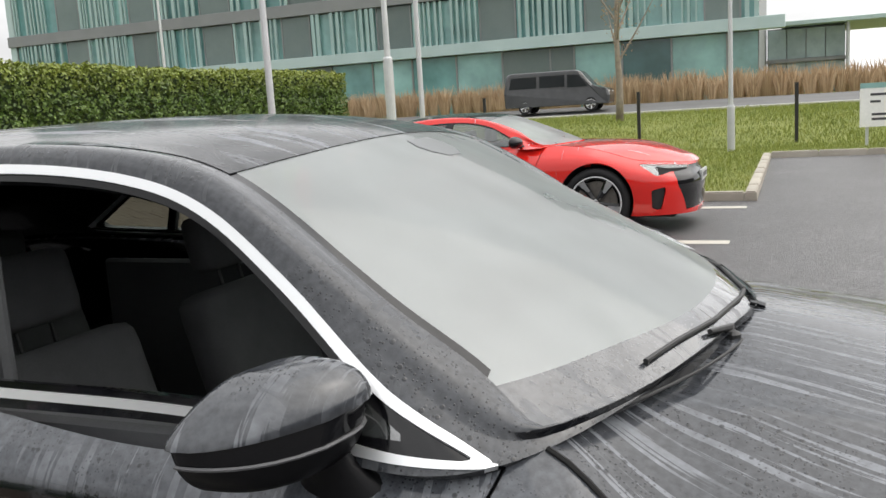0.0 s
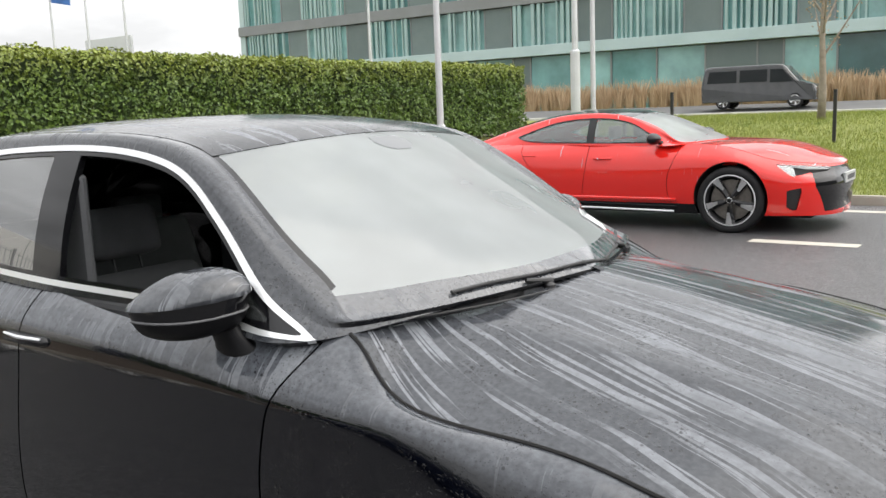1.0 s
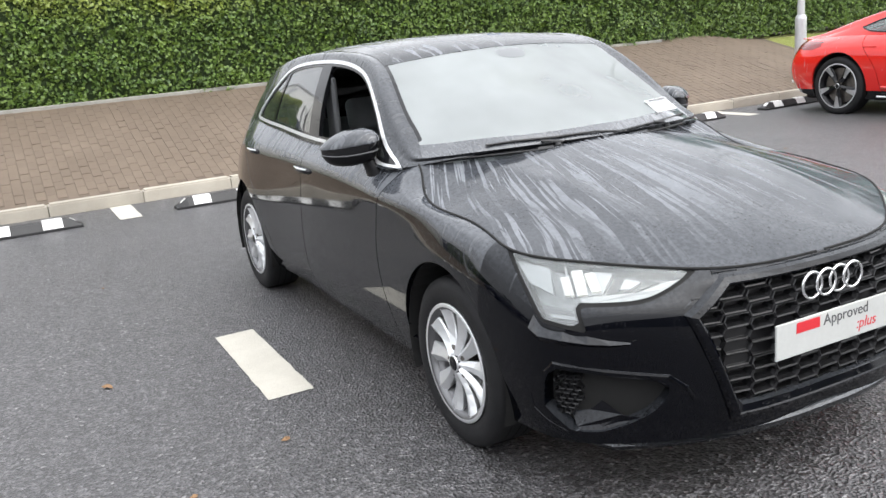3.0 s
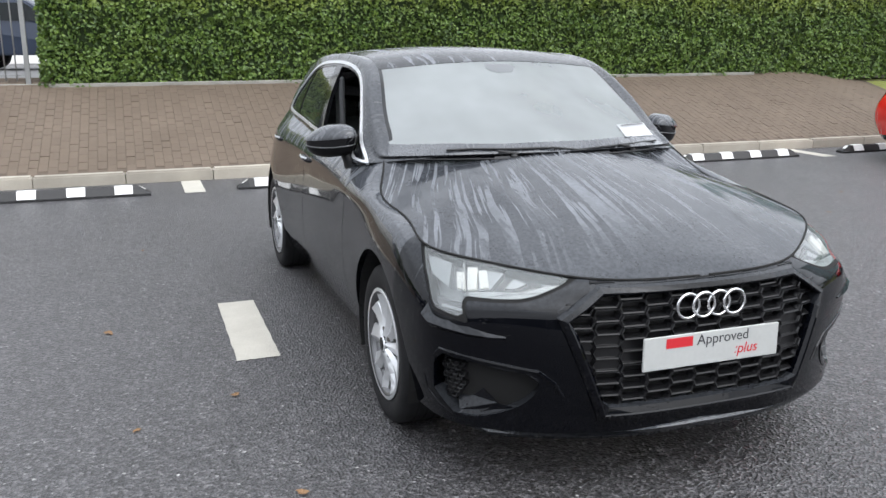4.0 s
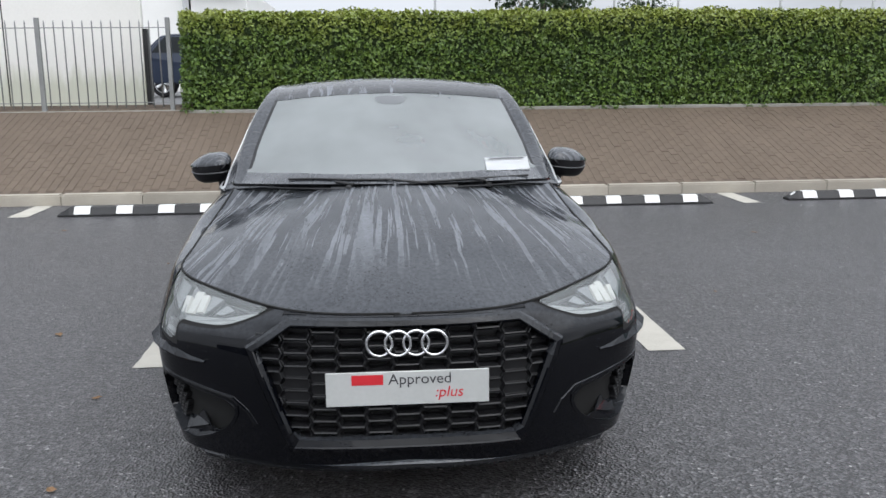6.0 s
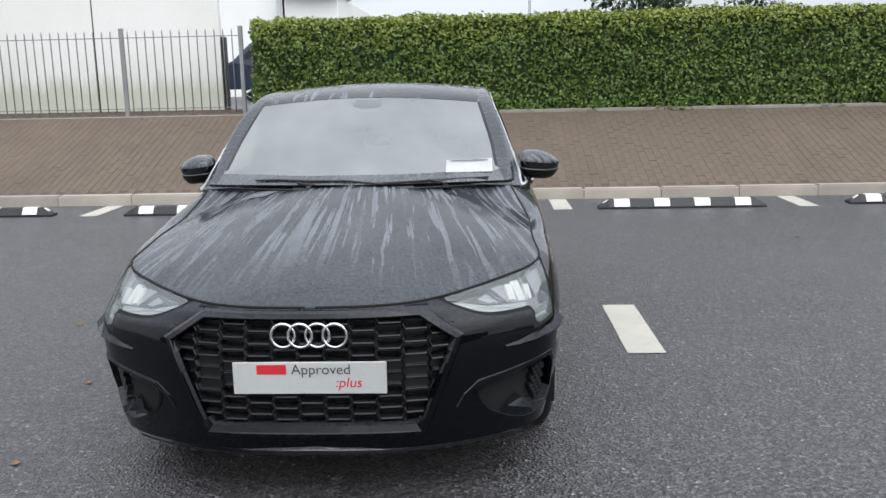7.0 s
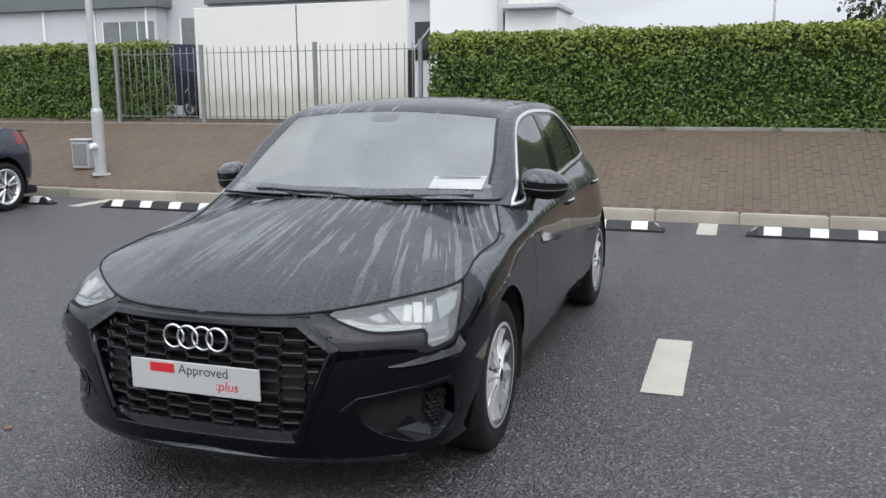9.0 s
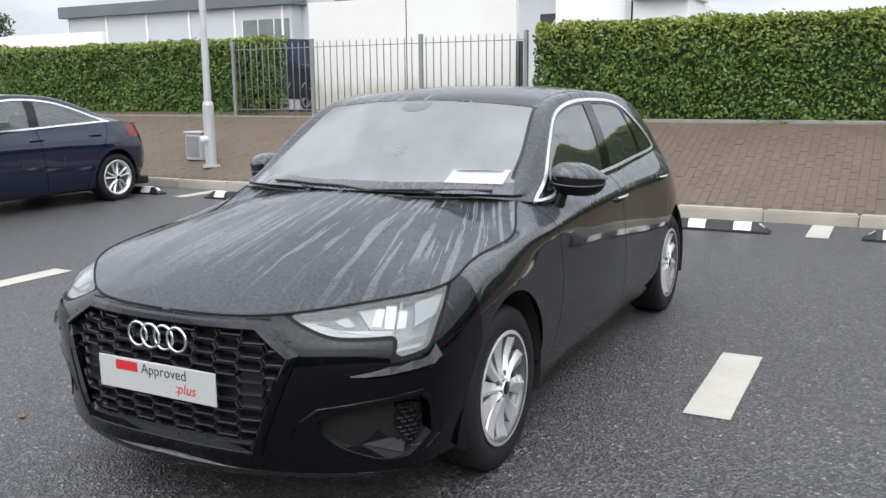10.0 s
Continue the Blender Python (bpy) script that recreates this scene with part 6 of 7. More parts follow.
# ---- the other parked cars ----
RED_LINES = [
    [(-3.90, 0, .28), (-3.82, .5, .28), (-3.62, .80, .25), (-3.35, .90, .22), (-2.9, .92, .2), (-2.1, .88, .19), (-1.4, .87, .185), (-.9, .87, .185), (-.55, .88, .19), (0, .92, .2), (.45, .91, .2), (.72, .83, .2), (.86, .65, .19), (.96, .40, .18), (1.0, 0, .175)],
    [(-3.97, 0, .42), (-3.9, .52, .42), (-3.68, .84, .42), (-3.35, .94, .42), (-2.9, .965, .42), (-2.1, .93, .38), (-1.4, .925, .36), (-.9, .925, .36), (-.55, .935, .37), (0, .965, .42), (.45, .955, .42), (.74, .86, .42), (.89, .68, .42), (1.0, .42, .42), (1.04, 0, .42)],
    [(-3.97, 0, .62), (-3.90, .54, .62), (-3.68, .86, .63), (-3.35, .955, .64), (-2.9, .985, .66), (-2.1, .955, .62), (-1.4, .95, .60), (-.9, .95, .60), (-.55, .955, .61), (0, .98, .66), (.45, .965, .60), (.73, .86, .58), (.88, .68, .57), (.99, .42, .57), (1.03, 0, .57)],
    [(-3.9, 0, .84), (-3.83, .5, .84), (-3.6, .78, .83), (-3.3, .88, .84), (-2.9, .93, .85), (-2.1, .92, .82), (-1.4, .915, .80), (-.9, .915, .80), (-.55, .92, .81), (0, .93, .81), (.42, .90, .71), (.68, .80, .67), (.82, .64, .65), (.94, .40, .64), (.99, 0, .64)],
    [(-3.82, 0, .93), (-3.72, .45, .93), (-3.5, .66, .93), (-3.2, .74, .945), (-2.85, .785, .96), (-2.1, .815, .955), (-1.4, .82, .945), (-.9, .80, .935), (-.55, .76, .955), (0, .78, .90), (.40, .80, .785), (.62, .70, .75), (.78, .55, .73), (.92, .33, .715), (.965, 0, .71)],
]
RED_CAR = dict(
    name="coupe_car", label="bright red low four-door coupe car with black roof", lines=RED_LINES, base=.50,
    spine=[(-.32, .97), (0, .965), (.3, .945), (.6, .875), (.8, .80), (.93, .74), (.965, .71)], cowl=-.55,
    T=[(-.32, .001, .97), (-.45, .5, .965), (-.55, .735, .96), (-.75, .73, 1.0), (-1.0, .69, 1.12), (-1.25, .655, 1.225), (-1.55, .64, 1.275), (-2.0, .64, 1.275), (-2.5, .65, 1.19), (-2.9, .67, 1.07), (-3.3, .65, .97), (-3.82, .5, .92)],
    R=[(-.32, .001, .97), (-.45, .48, .965), (-.55, .70, .965), (-.85, .65, 1.10), (-1.15, .60, 1.23), (-1.4, .58, 1.295), (-1.8, .57, 1.325), (-2.2, .57, 1.30), (-2.6, .57, 1.22), (-3.0, .57, 1.115), (-3.4, .54, 1.0), (-3.82, .4, .92)],
    top=[(-.32, .972), (-.7, 1.12), (-1.05, 1.26), (-1.3, 1.325), (-1.6, 1.355), (-1.9, 1.36), (-2.3, 1.335), (-2.8, 1.235), (-3.2, 1.125), (-3.6, 1.0), (-3.82, .93)],
    window=[(-.78, .965), (-1.0, 1.08), (-1.22, 1.195), (-1.5, 1.255), (-1.85, 1.262), (-2.2, 1.225), (-2.5, 1.14), (-2.74, 1.055), (-2.5, .99), (-1.65, .972)], sharp=(0, 7),
    u_ends=(-3.82, -.32), arch=.40, axle=.36, wheelbase=2.9, screen=(-1.22, .05), trim=.012,
    lamp=[(.30, .745), (0, .722), (-.36, .688), (-.30, .655), (.0, .642), (.20, .612)],
    wedge=[(.13, .722), (-.02, .690), (-.42, .665), (-.34, .60), (.0, .60), (.16, .60)],
    mask=[(-.68, .69), (.68, .69), (.77, .60), (.775, .50), (.60, .225), (-.60, .225), (-.775, .50), (-.77, .60)],
    intake=[(.10, .50), (.25, .47), (.23, .27), (.14, .25)],
    doors=([(1.1, -.60), (.9, -.60), (.6, -.70), (.15, -.62)], [(1.1, -1.72), (.8, -1.70), (.4, -1.76), (.15, -1.78)], [(1.1, -2.62), (.9, -2.60), (.65, -2.42), (.4, -2.33), (.15, -2.30)]),
    pillar=(-1.66, -1.76), handles=((-1.50, .80), (-2.47, .83)), sill=.30, tail=[(-.9, .90), (-.1, .90), (-.1, .82), (-.9, .80)])
SALOON_LINES = [HATCH_LINES[k] for k in (0, 1, 2, 3, 5)]
SALOON_CAR = dict(
    name="saloon_car", label="dark blue saloon car with bright window trim", lines=SALOON_LINES, base=.5,
    spine=HATCH_SPINE, cowl=-.42,
    T=HATCH_T[:9] + [(-1.5, .632, 1.378), (-1.8, .63, 1.345), (-2.1, .63, 1.275), (-2.45, .64, 1.16), (-2.75, .66, 1.07), (-3.05, .63, 1.01), (-3.4, .50, .98)],
    R=HATCH_R[:9] + [(-1.45, .555, 1.40), (-1.8, .55, 1.385), (-2.15, .55, 1.315), (-2.5, .55, 1.19), (-2.8, .54, 1.08), (-3.05, .50, 1.02), (-3.4, .40, .985)],
    top=HATCH_TOP[:5] + [(-1.35, 1.425), (-1.75, 1.415), (-2.1, 1.355), (-2.5, 1.225), (-2.8, 1.10), (-3.0, 1.045), (-3.2, 1.025), (-3.4, .985)],
    window=[(-.45, .950), (-.62, 1.045), (-.80, 1.195), (-.96, 1.292), (-1.12, 1.34), (-1.35, 1.36), (-1.65, 1.345), (-1.95, 1.295), (-2.25, 1.20), (-2.5, 1.105), (-2.70, 1.040), (-2.0, 1.015), (-1.4, .987), (-.9, .966)], sharp=(0, 10),
    u_ends=(-3.4, -.17), arch=.366, axle=.31, wheelbase=2.636, screen=(-.925, .055), trim=.022,
    lamp=HATCH_LAMP, mask=HATCH_GRILLE, intake=HATCH_FOG,
    doors=([(1.1, -.44), (.95, -.462), (.73, -.55), (.15, -.46)], [(1.1, -1.49), (.7, -1.515), (.15, -1.58)], [(1.1, -2.60), (.88, -2.52), (.62, -2.30), (.15, -2.16)]),
    pillar=(-1.435, -1.565), handles=((-1.46, .866), (-2.34, .89)), sill=.225, tail=[(-.9, .99), (-.28, .99), (-.28, .84), (-.9, .83)])


def parked_car(spec, x, y, paint, paint_top, roof_mat, trim_mat, wheels):
    car = tagged(empty(spec["name"], x, y, 0), spec["label"], "car")
    low, shoulder = lower_skin(spec["lines"], .035, (5, 5, 5, 5))
    start = int(np.argmin(np.abs(shoulder[:, 0] - spec["cowl"]) + 10 * (shoulder[:, 1] < .3)))
    edge = shoulder[start:]
    bon = bonnet_skin(edge, spec["spine"], spec["base"], 3.0, 16)
    a, b = spec["u_ends"]
    us = fill(.035, [a, a + .4, -1.6, spec["cowl"], spec["cowl"] + .12, b])
    row = spec["lines"][4]
    belt = [r for r in row[2:9]] + [(a, .45, row[0][2] - .01), (spec["cowl"] + .10, .50, spec["spine"][0][1] - .008), (b, .001, spec["spine"][0][1])]
    top = upper_skin(us, belt, spec["T"], spec["R"], spec["top"], (9, 4, 10)).flip()
    RA, zc = spec["arch"], spec["axle"] + .012
    for c in (0.0, -spec["wheelbase"]):
        low.cut("arch", lambda u, v, z, c=c: np.where(v > .5, np.hypot(u - c, z - zc) - RA, 1.0))
    slant = lambda u, v: (v - u) / math.sqrt(2)
    shapes = {k: ring_curve(spec[k], 4, range(len(spec[k]))) for k in ("lamp", "mask", "intake", "tail")}
    low.cut("lamp", lambda u, v, z: np.where(u > .2, inside_by(shapes["lamp"], slant(u, v), z), 1.0))
    if "wedge" in spec:
        wedge = ring_curve(spec["wedge"], 4, range(len(spec["wedge"])))
        low.cut("wedge", lambda u, v, z: np.where(u > .2, inside_by(wedge, slant(u, v), z), 1.0))
    low.cut("mask", lambda u, v, z: np.where(u > .5, inside_by(shapes["mask"], v, z), 1.0))
    low.cut("intake", lambda u, v, z: np.where(u > .2, inside_by(shapes["intake"], slant(u, v), z), 1.0))
    low.cut("tail", lambda u, v, z: np.where(u < -spec["wheelbase"] - .3, inside_by(shapes["tail"], -v, z), 1.0))
    for name, c in zip("abc", spec["doors"]):
        for s, q in (("-", -.004), ("+", .004)):
            low.cut(name + s, lambda u, v, z, c=c, q=q: np.where(v > .4, u - curve_at(c, z)[:, 0] - q, 1.0))
    low.cut("sill", lambda u, v, z: z - spec["sill"])
    low.cut("ahead", lambda u, v, z: .32 - u)
    low.cut("rear", lambda u, v, z: u + spec["wheelbase"] + .2)
    gap = lambda m: any((k + "+" in m) != (k + "-" in m) for k in "abc")
    plain = lambda m: not (m & {"arch", "lamp", "mask", "intake", "tail"})
    P = low.panel
    for s in (1, -1):
        P("front_wing", lambda m, r: plain(m) and not gap(m) and "a+" not in m and not m & {"ahead", "rear", "sill"}, paint, car, s, 0, .02)
        P("front_door", lambda m, r: plain(m) and not gap(m) and "a-" in m and "b+" not in m and "sill" not in m, paint, car, s, 0, .02)
        P("rear_door", lambda m, r: plain(m) and not gap(m) and "b-" in m and "c+" not in m and "sill" not in m, paint, car, s, 0, .02)
        P("rear_quarter", lambda m, r: plain(m) and not gap(m) and "c-" in m and "sill" not in m, paint, car, s, 0, .02)
        P("sill_panel", lambda m, r: plain(m) and "sill" in m and "ahead" not in m, GLOSS_BLACK if spec["sill"] > .25 else paint, car, s, -.01, .03)
        P("door_seal", lambda m, r: plain(m) and gap(m) and "sill" not in m, SHADOW_BLACK, car, s, -.01)
        P("tail_lamp", lambda m, r: "tail" in m, RED_LAMP, car, s, .002, .02, "red tail lamp")
        hl = P("headlight", lambda m, r: "lamp" in m and "wedge" not in m, LAMP_BOWL if "wedge" not in spec else LAMP_DIM, car, s, -.02, 0, "headlight behind a clear lens")
        if "wedge" in spec:
            P("lamp_wedge", lambda m, r: "lamp" in m and "wedge" in m, SHADOW_BLACK, hl, s, -.03, 0, "black lower half of the lamp")
        P("lens", lambda m, r: "lamp" in m and "wedge" not in m, LAMP_GLASS, hl, s, 0, 0).visible_shadow = False
        P("side_intake", lambda m, r: "intake" in m, PLASTIC, car, s, -.03, 0, "black side intake")
    P("rear_bumper", lambda m, r: plain(m) and not gap(m) and "a+" not in m and "rear" in m, paint, car, 0, 0, .02)
    P("front_bumper", lambda m, r: plain(m) and "ahead" in m, paint, car, 0, 0, .02)
    gr = P("grille", lambda m, r: "mask" in m and "lamp" not in m, GLOSS_BLACK, car, 0, -.012, 0, "gloss black front mask")
    bon.panel("bonnet", lambda m, r: True, paint_top, car, 0, .003, .02)
    win = ring_curve(spec["window"], 5, spec["sharp"])
    t = spec["trim"]
    top.cut("trim", lambda u, v, z: np.where(v > .45, inside_by(win, u, z), 1.0))
    top.cut("glass", lambda u, v, z: np.where(v > .45, inside_by(win, u, z) + t, 1.0))
    for name, o in zip(("p1", "p2"), spec["pillar"]):
        top.cut(name, lambda u, v, z, o=o: u - o + .08 * (z - 1.15))
    su, sk = spec["screen"]
    top.cut("screen", lambda u, v, z: (su - sk * (v / .585) ** 2) - u)
    Q = top.panel
    for s in (1, -1):
        Q("window_trim", lambda m, r: r < 13 and "trim" in m and "glass" not in m, trim_mat, car, s, .003, .01)
        Q("front_window", lambda m, r: r < 13 and "glass" in m and "p1" not in m, PARKED_GLASS, car, s, -.004, 0, "tinted front window")
        Q("rear_window", lambda m, r: r < 13 and "glass" in m and "p2" in m, PARKED_GLASS, car, s, -.004, 0, "tinted rear window")
        Q("door_pillar", lambda m, r: r < 13 and "glass" in m and "p1" in m and "p2" not in m, GLOSS_BLACK, car, s, 0, 0)
        Q("roof_pillar", lambda m, r: r < 13 and "trim" not in m, paint, car, s, 0, .01)
        for u, z in spec["handles"]:
            v = float(np.interp(z, [.62, .86], [.955, .905])) if spec["base"] and spec["name"] == "coupe_car" else .852
            h = part("door_handle", tube_bm([(u - .11, s * (v - .01), z), (u - .08, s * (v + .022), z), (u + .08, s * (v + .022), z), (u + .11, s * (v - .01), z)], .012, 6), paint, car)
        m0 = Vector((spec["cowl"] - .33, s * .93, 1.02 if spec["base"] and spec["name"] == "coupe_car" else 1.035))
        mr = empty("door_mirror", *m0)
        mr.parent = car
        b = bmesh.new()
        bmesh.ops.create_uvsphere(b, u_segments=18, v_segments=12, radius=1)
        for q in b.verts:
            q.co = Vector((q.co.x * (.10 if q.co.x > 0 else .05), q.co.y * .12, q.co.z * .068))
        part("cap", b, paint if spec["name"] != "coupe_car" else GLOSS_BLACK, mr, smooth=True)
        part("stalk", tube_bm([(.02, -.08 * s, -.03), (.06, -.17 * s, -.07)], .022, 6), PLASTIC, mr)
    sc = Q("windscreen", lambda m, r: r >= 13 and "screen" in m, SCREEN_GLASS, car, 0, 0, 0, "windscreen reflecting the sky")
    sc.visible_shadow = False
    Q("roof", lambda m, r: r >= 13 and "screen" not in m, roof_mat, car, 0, .002, .01)
    wb = spec["wheelbase"]
    part("underbody", box_bm(-wb - .7, .8, -.7, .7, .16, .26, .02), SHADOW_BLACK, car)
    part("engine_bay", box_bm(-.4, .8, -.55, .55, .26, .62, .05), SHADOW_BLACK, car)
    part("cabin_floor", box_bm(-wb - .5, -.4, -.7, .7, .26, .5), CABIN, car)
    for q in (.38, -.38):
        round_box(-1.55, -1.38, q - .24, q + .24, .5, 1.0, .06, "backrest", SEAT, car)
        round_box(-1.62, -1.53, q - .12, q + .12, 1.0, 1.16, .04, "headrest", SEAT, car)
        round_box(-2.45, -2.28, q - .26, q + .26, .5, .96, .06, "rear_backrest", SEAT, car)
    part("dashboard", box_bm(-.9, -.55, -.65, .65, .6, .9, .04), CABIN, car)
    wo, wr, rr = wheels[0], wheels[1], wheels[2]
    for c in (0.0, -wb):
        for s in (1, -1):
            b = bmesh.new()
            rows = []
            for k in range(21):
                a2 = math.pi * (-.12 + 1.24 * k / 20)
                rows.append([b.verts.new((c + RA * math.cos(a2), s * w, zc + RA * math.sin(a2))) for w in (.5, wo - .02)])
            for p, q in zip(rows, rows[1:]):
                b.faces.new((p[0], p[1], q[1], q[0]))
            part("wheel_well", b, SHADOW_BLACK, car)
            part("well_back", box_bm(c - .36, c + .36, s * .52 - .01, s * .52 + .01, .2, .7), SHADOW_BLACK, car)
            wheel(car, c, s * wo, s, wr, rr, .22, *wheels[3:])
    return car


red_car = parked_car(RED_CAR, -1.05, 9.47, PAINT_RED, PAINT_RED_TOP, GLOSS_BLACK, GLOSS_BLACK, (.955, .362, .275, 5, BLADE, DARK_ALLOY, False, .02, 20.0, .045, .115))
for s in (1, -1):
    part("sill_strip", tube_bm([(-2.35, s * .94, .235), (-.62, s * .94, .215)], .012, 6), ALLOY, red_car, "silver sill strip")
    part("sill_blade", box_bm(-2.3, -.6, s * .94 - .02, s * .94 + .02, .33, .365, .01), PAINT_RED, red_car)
b = box_bm(1.0, 1.03, -.26, .26, .50, .61, .003)
np_red = part("number_plate", b, WHITE_PLATE, red_car, "white number plate with a dark bar")
part("plate_bar", box_bm(1.0305, 1.032, -.19, .2, .53, .58), PLATE_GREY, np_red)
blue_car = parked_car(SALOON_CAR, -1.664, -6.74, PAINT_BLUE, PAINT_BLUE_TOP, PAINT_BLUE_TOP, SATIN, (.862, .316, .225, 10, ALLOY, ALLOY, True, 0.0, 4.0, .022, .030))


# ---- plain vehicles further off ----
def far_vehicle(name, label, x, y, z, turn, side, glass, width, mat, wheels, wheel_r, lights):
    """side: the outline from the side (u, z); glass: window outlines from the side."""
    car = tagged(empty(name, x, y, z, turn), label, "vehicle")
    w = width / 2
    b = bmesh.new()
    rows = []
    for v, k in ((-w, .97), (-w + .10, 1.0), (w - .10, 1.0), (w, .97)):
        cu = sum(p[0] for p in side) / len(side)
        rows.append([b.verts.new((cu + (u - cu) * k, v * (1 - .10 * max(0, (zz - 1.0)) / 1.0), .25 + (zz - .25) * k)) for u, zz in side])
    n = len(side)
    for p, q in zip(rows, rows[1:]):
        for i in range(n):
            b.faces.new((p[i], p[(i + 1) % n], q[(i + 1) % n], q[i]))
    b.faces.new(rows[0]), b.faces.new(list(reversed(rows[-1])))
    bmesh.ops.recalc_face_normals(b, faces=b.faces)
    bmesh.ops.bevel(b, geom=[e for e in b.edges if e.calc_face_angle(0) > .5], offset=.035, segments=2, affect="EDGES")
    part("body", b, mat, car)
    for s in (1, -1):
        for g in glass:
            b = bmesh.new()
            f = [b.verts.new((u, s * (w * (1 - .10 * max(0, zz - 1.0)) + .006), zz)) for u, zz in g]
            b.faces.new(f)
            bmesh.ops.solidify(b, geom=b.faces[:], thickness=.008)
            part("side_window", b, DARK_GLASS, car)
        for c in wheels:
            wheel(car, c, s * (w - .01), s, wheel_r, wheel_r * .68, .2, 5, ALLOY, DARK_ALLOY, False, 0, 10, .04, .08)
        for u, zz, mm in lights:
            part("lamp", box_bm(u - .03, u + .03, s * (w - .28) - .14, s * (w - .28) + .14, zz - .07, zz + .07, .02), mm, car)
    return car


DARK_GLASS = material("dark_window", (0.015, 0.02, 0.022), 0.05)
VAN_GREY = mottled("dark_grey_van_paint", (0.035, 0.037, 0.04), (0.05, 0.052, 0.056), 0.25, 3, 50, 0.0, coat=0.5)
SUV_BLUE = material("dark_suv_paint", (0.004, 0.007, 0.020), 0.5, 0.0, 0.15)
CAR_GREY = material("dark_blue_grey_paint", (0.025, 0.035, 0.06), 0.3, 0.2, coat=0.3)
PALE_LAMP = material("pale_lamp", (0.75, 0.75, 0.72), 0.2, coat=0.5)
far_vehicle("van", "dark grey panel van on the road", -9.75, 41.7, .93, 3, [(-2.55, .3), (-2.6, 1.0), (-2.45, 1.88), (-2.2, 1.96), (.9, 1.96), (1.15, 1.9), (1.75, 1.2), (2.45, 1.0), (2.55, .7), (2.5, .3)],
            [[(.55, 1.15), (1.55, 1.15), (1.1, 1.72), (.55, 1.75)], [(-2.3, 1.2), (-.95, 1.2), (-.95, 1.74), (-2.2, 1.74)], [(-.8, 1.2), (.42, 1.2), (.42, 1.75), (-.8, 1.75)]], 1.9, VAN_GREY, (1.65, -1.55), .33, ((2.47, .85, PALE_LAMP),))
far_vehicle("suv", "dark blue sport utility vehicle parked behind the hedge", -12.6, -8.55, .95, 62, [(u, z * .9) for u, z in [(-2.3, .3), (-2.35, .95), (-2.15, 1.1), (-1.85, 1.68), (-1.6, 1.74), (.2, 1.74), (.95, 1.12), (2.1, 1.0), (2.3, .75), (2.25, .3)]],
            [[(-1.9, 1.03), (.7, 1.01), (.1, 1.46), (-1.65, 1.48)]], 1.9, SUV_BLUE, (1.4, -1.45), .37, ((2.24, .8, PALE_LAMP),))
far_vehicle("car", "dark blue car parked in the yard", -17.5, -2.3, .95, 75, [(-2.1, .3), (-2.15, .9), (-1.9, 1.0), (-1.4, 1.42), (-1.1, 1.46), (0, 1.46), (.75, 1.0), (1.9, .85), (2.1, .6), (2.05, .3)],
            [[(-1.6, 1.03), (.6, 1.0), (0, 1.38), (-1.25, 1.38)]], 1.8, CAR_GREY, (1.3, -1.35), .32, ((2.02, .65, PALE_LAMP),))

# ---- white wall and buildings behind the hedge ----
wall = tagged(empty("boundary_wall", -9.72, -6.62, .93), "white rendered wall panels stained green at the foot", "wall", kind="structure")


def stained_white():
    m = mottled("stained_white", (0.68, 0.67, 0.63), (0.78, 0.77, 0.74), 0.8, 0.5, 25, 0.15)
    n, l, p = nodes_of(m)
    c = n.new("ShaderNodeTexCoord")
    s = n.new("ShaderNodeSeparateXYZ")
    l.new(c.outputs["Object"], s.inputs["Vector"])
    t = noise_node(m, 2.5, 6.0, 0.6, (1, 3, 0.5))
    a = n.new("ShaderNodeMath")
    a.operation = "MULTIPLY_ADD"
    a.inputs[1].default_value = -0.8
    l.new(t.outputs["Fac"], a.inputs[0])
    l.new(s.outputs["Z"], a.inputs[2])
    r = ramp_node(m, a.outputs["Value"], [(0.0, (1, 1, 1)), (0.3, (0, 0, 0))])
    old = p.inputs["Base Color"].links[0].from_socket
    l.new(mix_node(m, r.outputs["Color"], old, (0.55, 0.56, 0.47)), p.inputs["Base Color"])
    return m


STAINED = stained_white()
for y0, y1 in ((0, 2.08), (2.10, 4.18)):
    part("panel", box_bm(-.12, 0, y0, y1, -.3, 2.07, .008), STAINED, wall)
part("panel_joint", box_bm(-.11, -.012, 2.08, 2.10, -.3, 2.05), SHADOW_BLACK, wall)
part("end_post", box_bm(-.14, .01, 4.19, 4.255, -.3, 1.25, .005), BLACK_METAL, wall, "dark square end post")

white_house = tagged(empty("workshop", -24, -7.05, .93), "white flat-roofed workshop building beyond the hedge", "building")
part("wall", box_bm(-10, 0, 0, 2.62, 0, 4.9, .01), WHITE_WALL, white_house)
part("roof", box_bm(-10.2, .15, -.1, 2.8, 4.9, 5.1, .02), GREY_CLAD, white_house)
part("link", box_bm(-9, -.6, -9.0, 0, 0, 3.75, .01), GREY_CLAD, white_house)
part("link_roof", box_bm(-9.2, -.35, -9.0, 0, 3.75, 4.1, .02), DARK_BAND, white_house)
part("annex", box_bm(-8, .4, 2.62, 4.4, 0, 3.1, .02), WHITE_WALL, white_house)
part("canopy", box_bm(-2, .9, 2.7, 4.5, 3.1, 3.25, .02), GREY_CLAD, white_house)
part("duct", box_bm(.02, .4, 2.45, 2.72, 0, 4.6, .02), GREY_CLAD, white_house, "grey upright duct")
w = part("window", box_bm(-.6, -.55, -.75, -.08, 1.6, 2.9, .005), DARK_GLASS, white_house, "dark window")
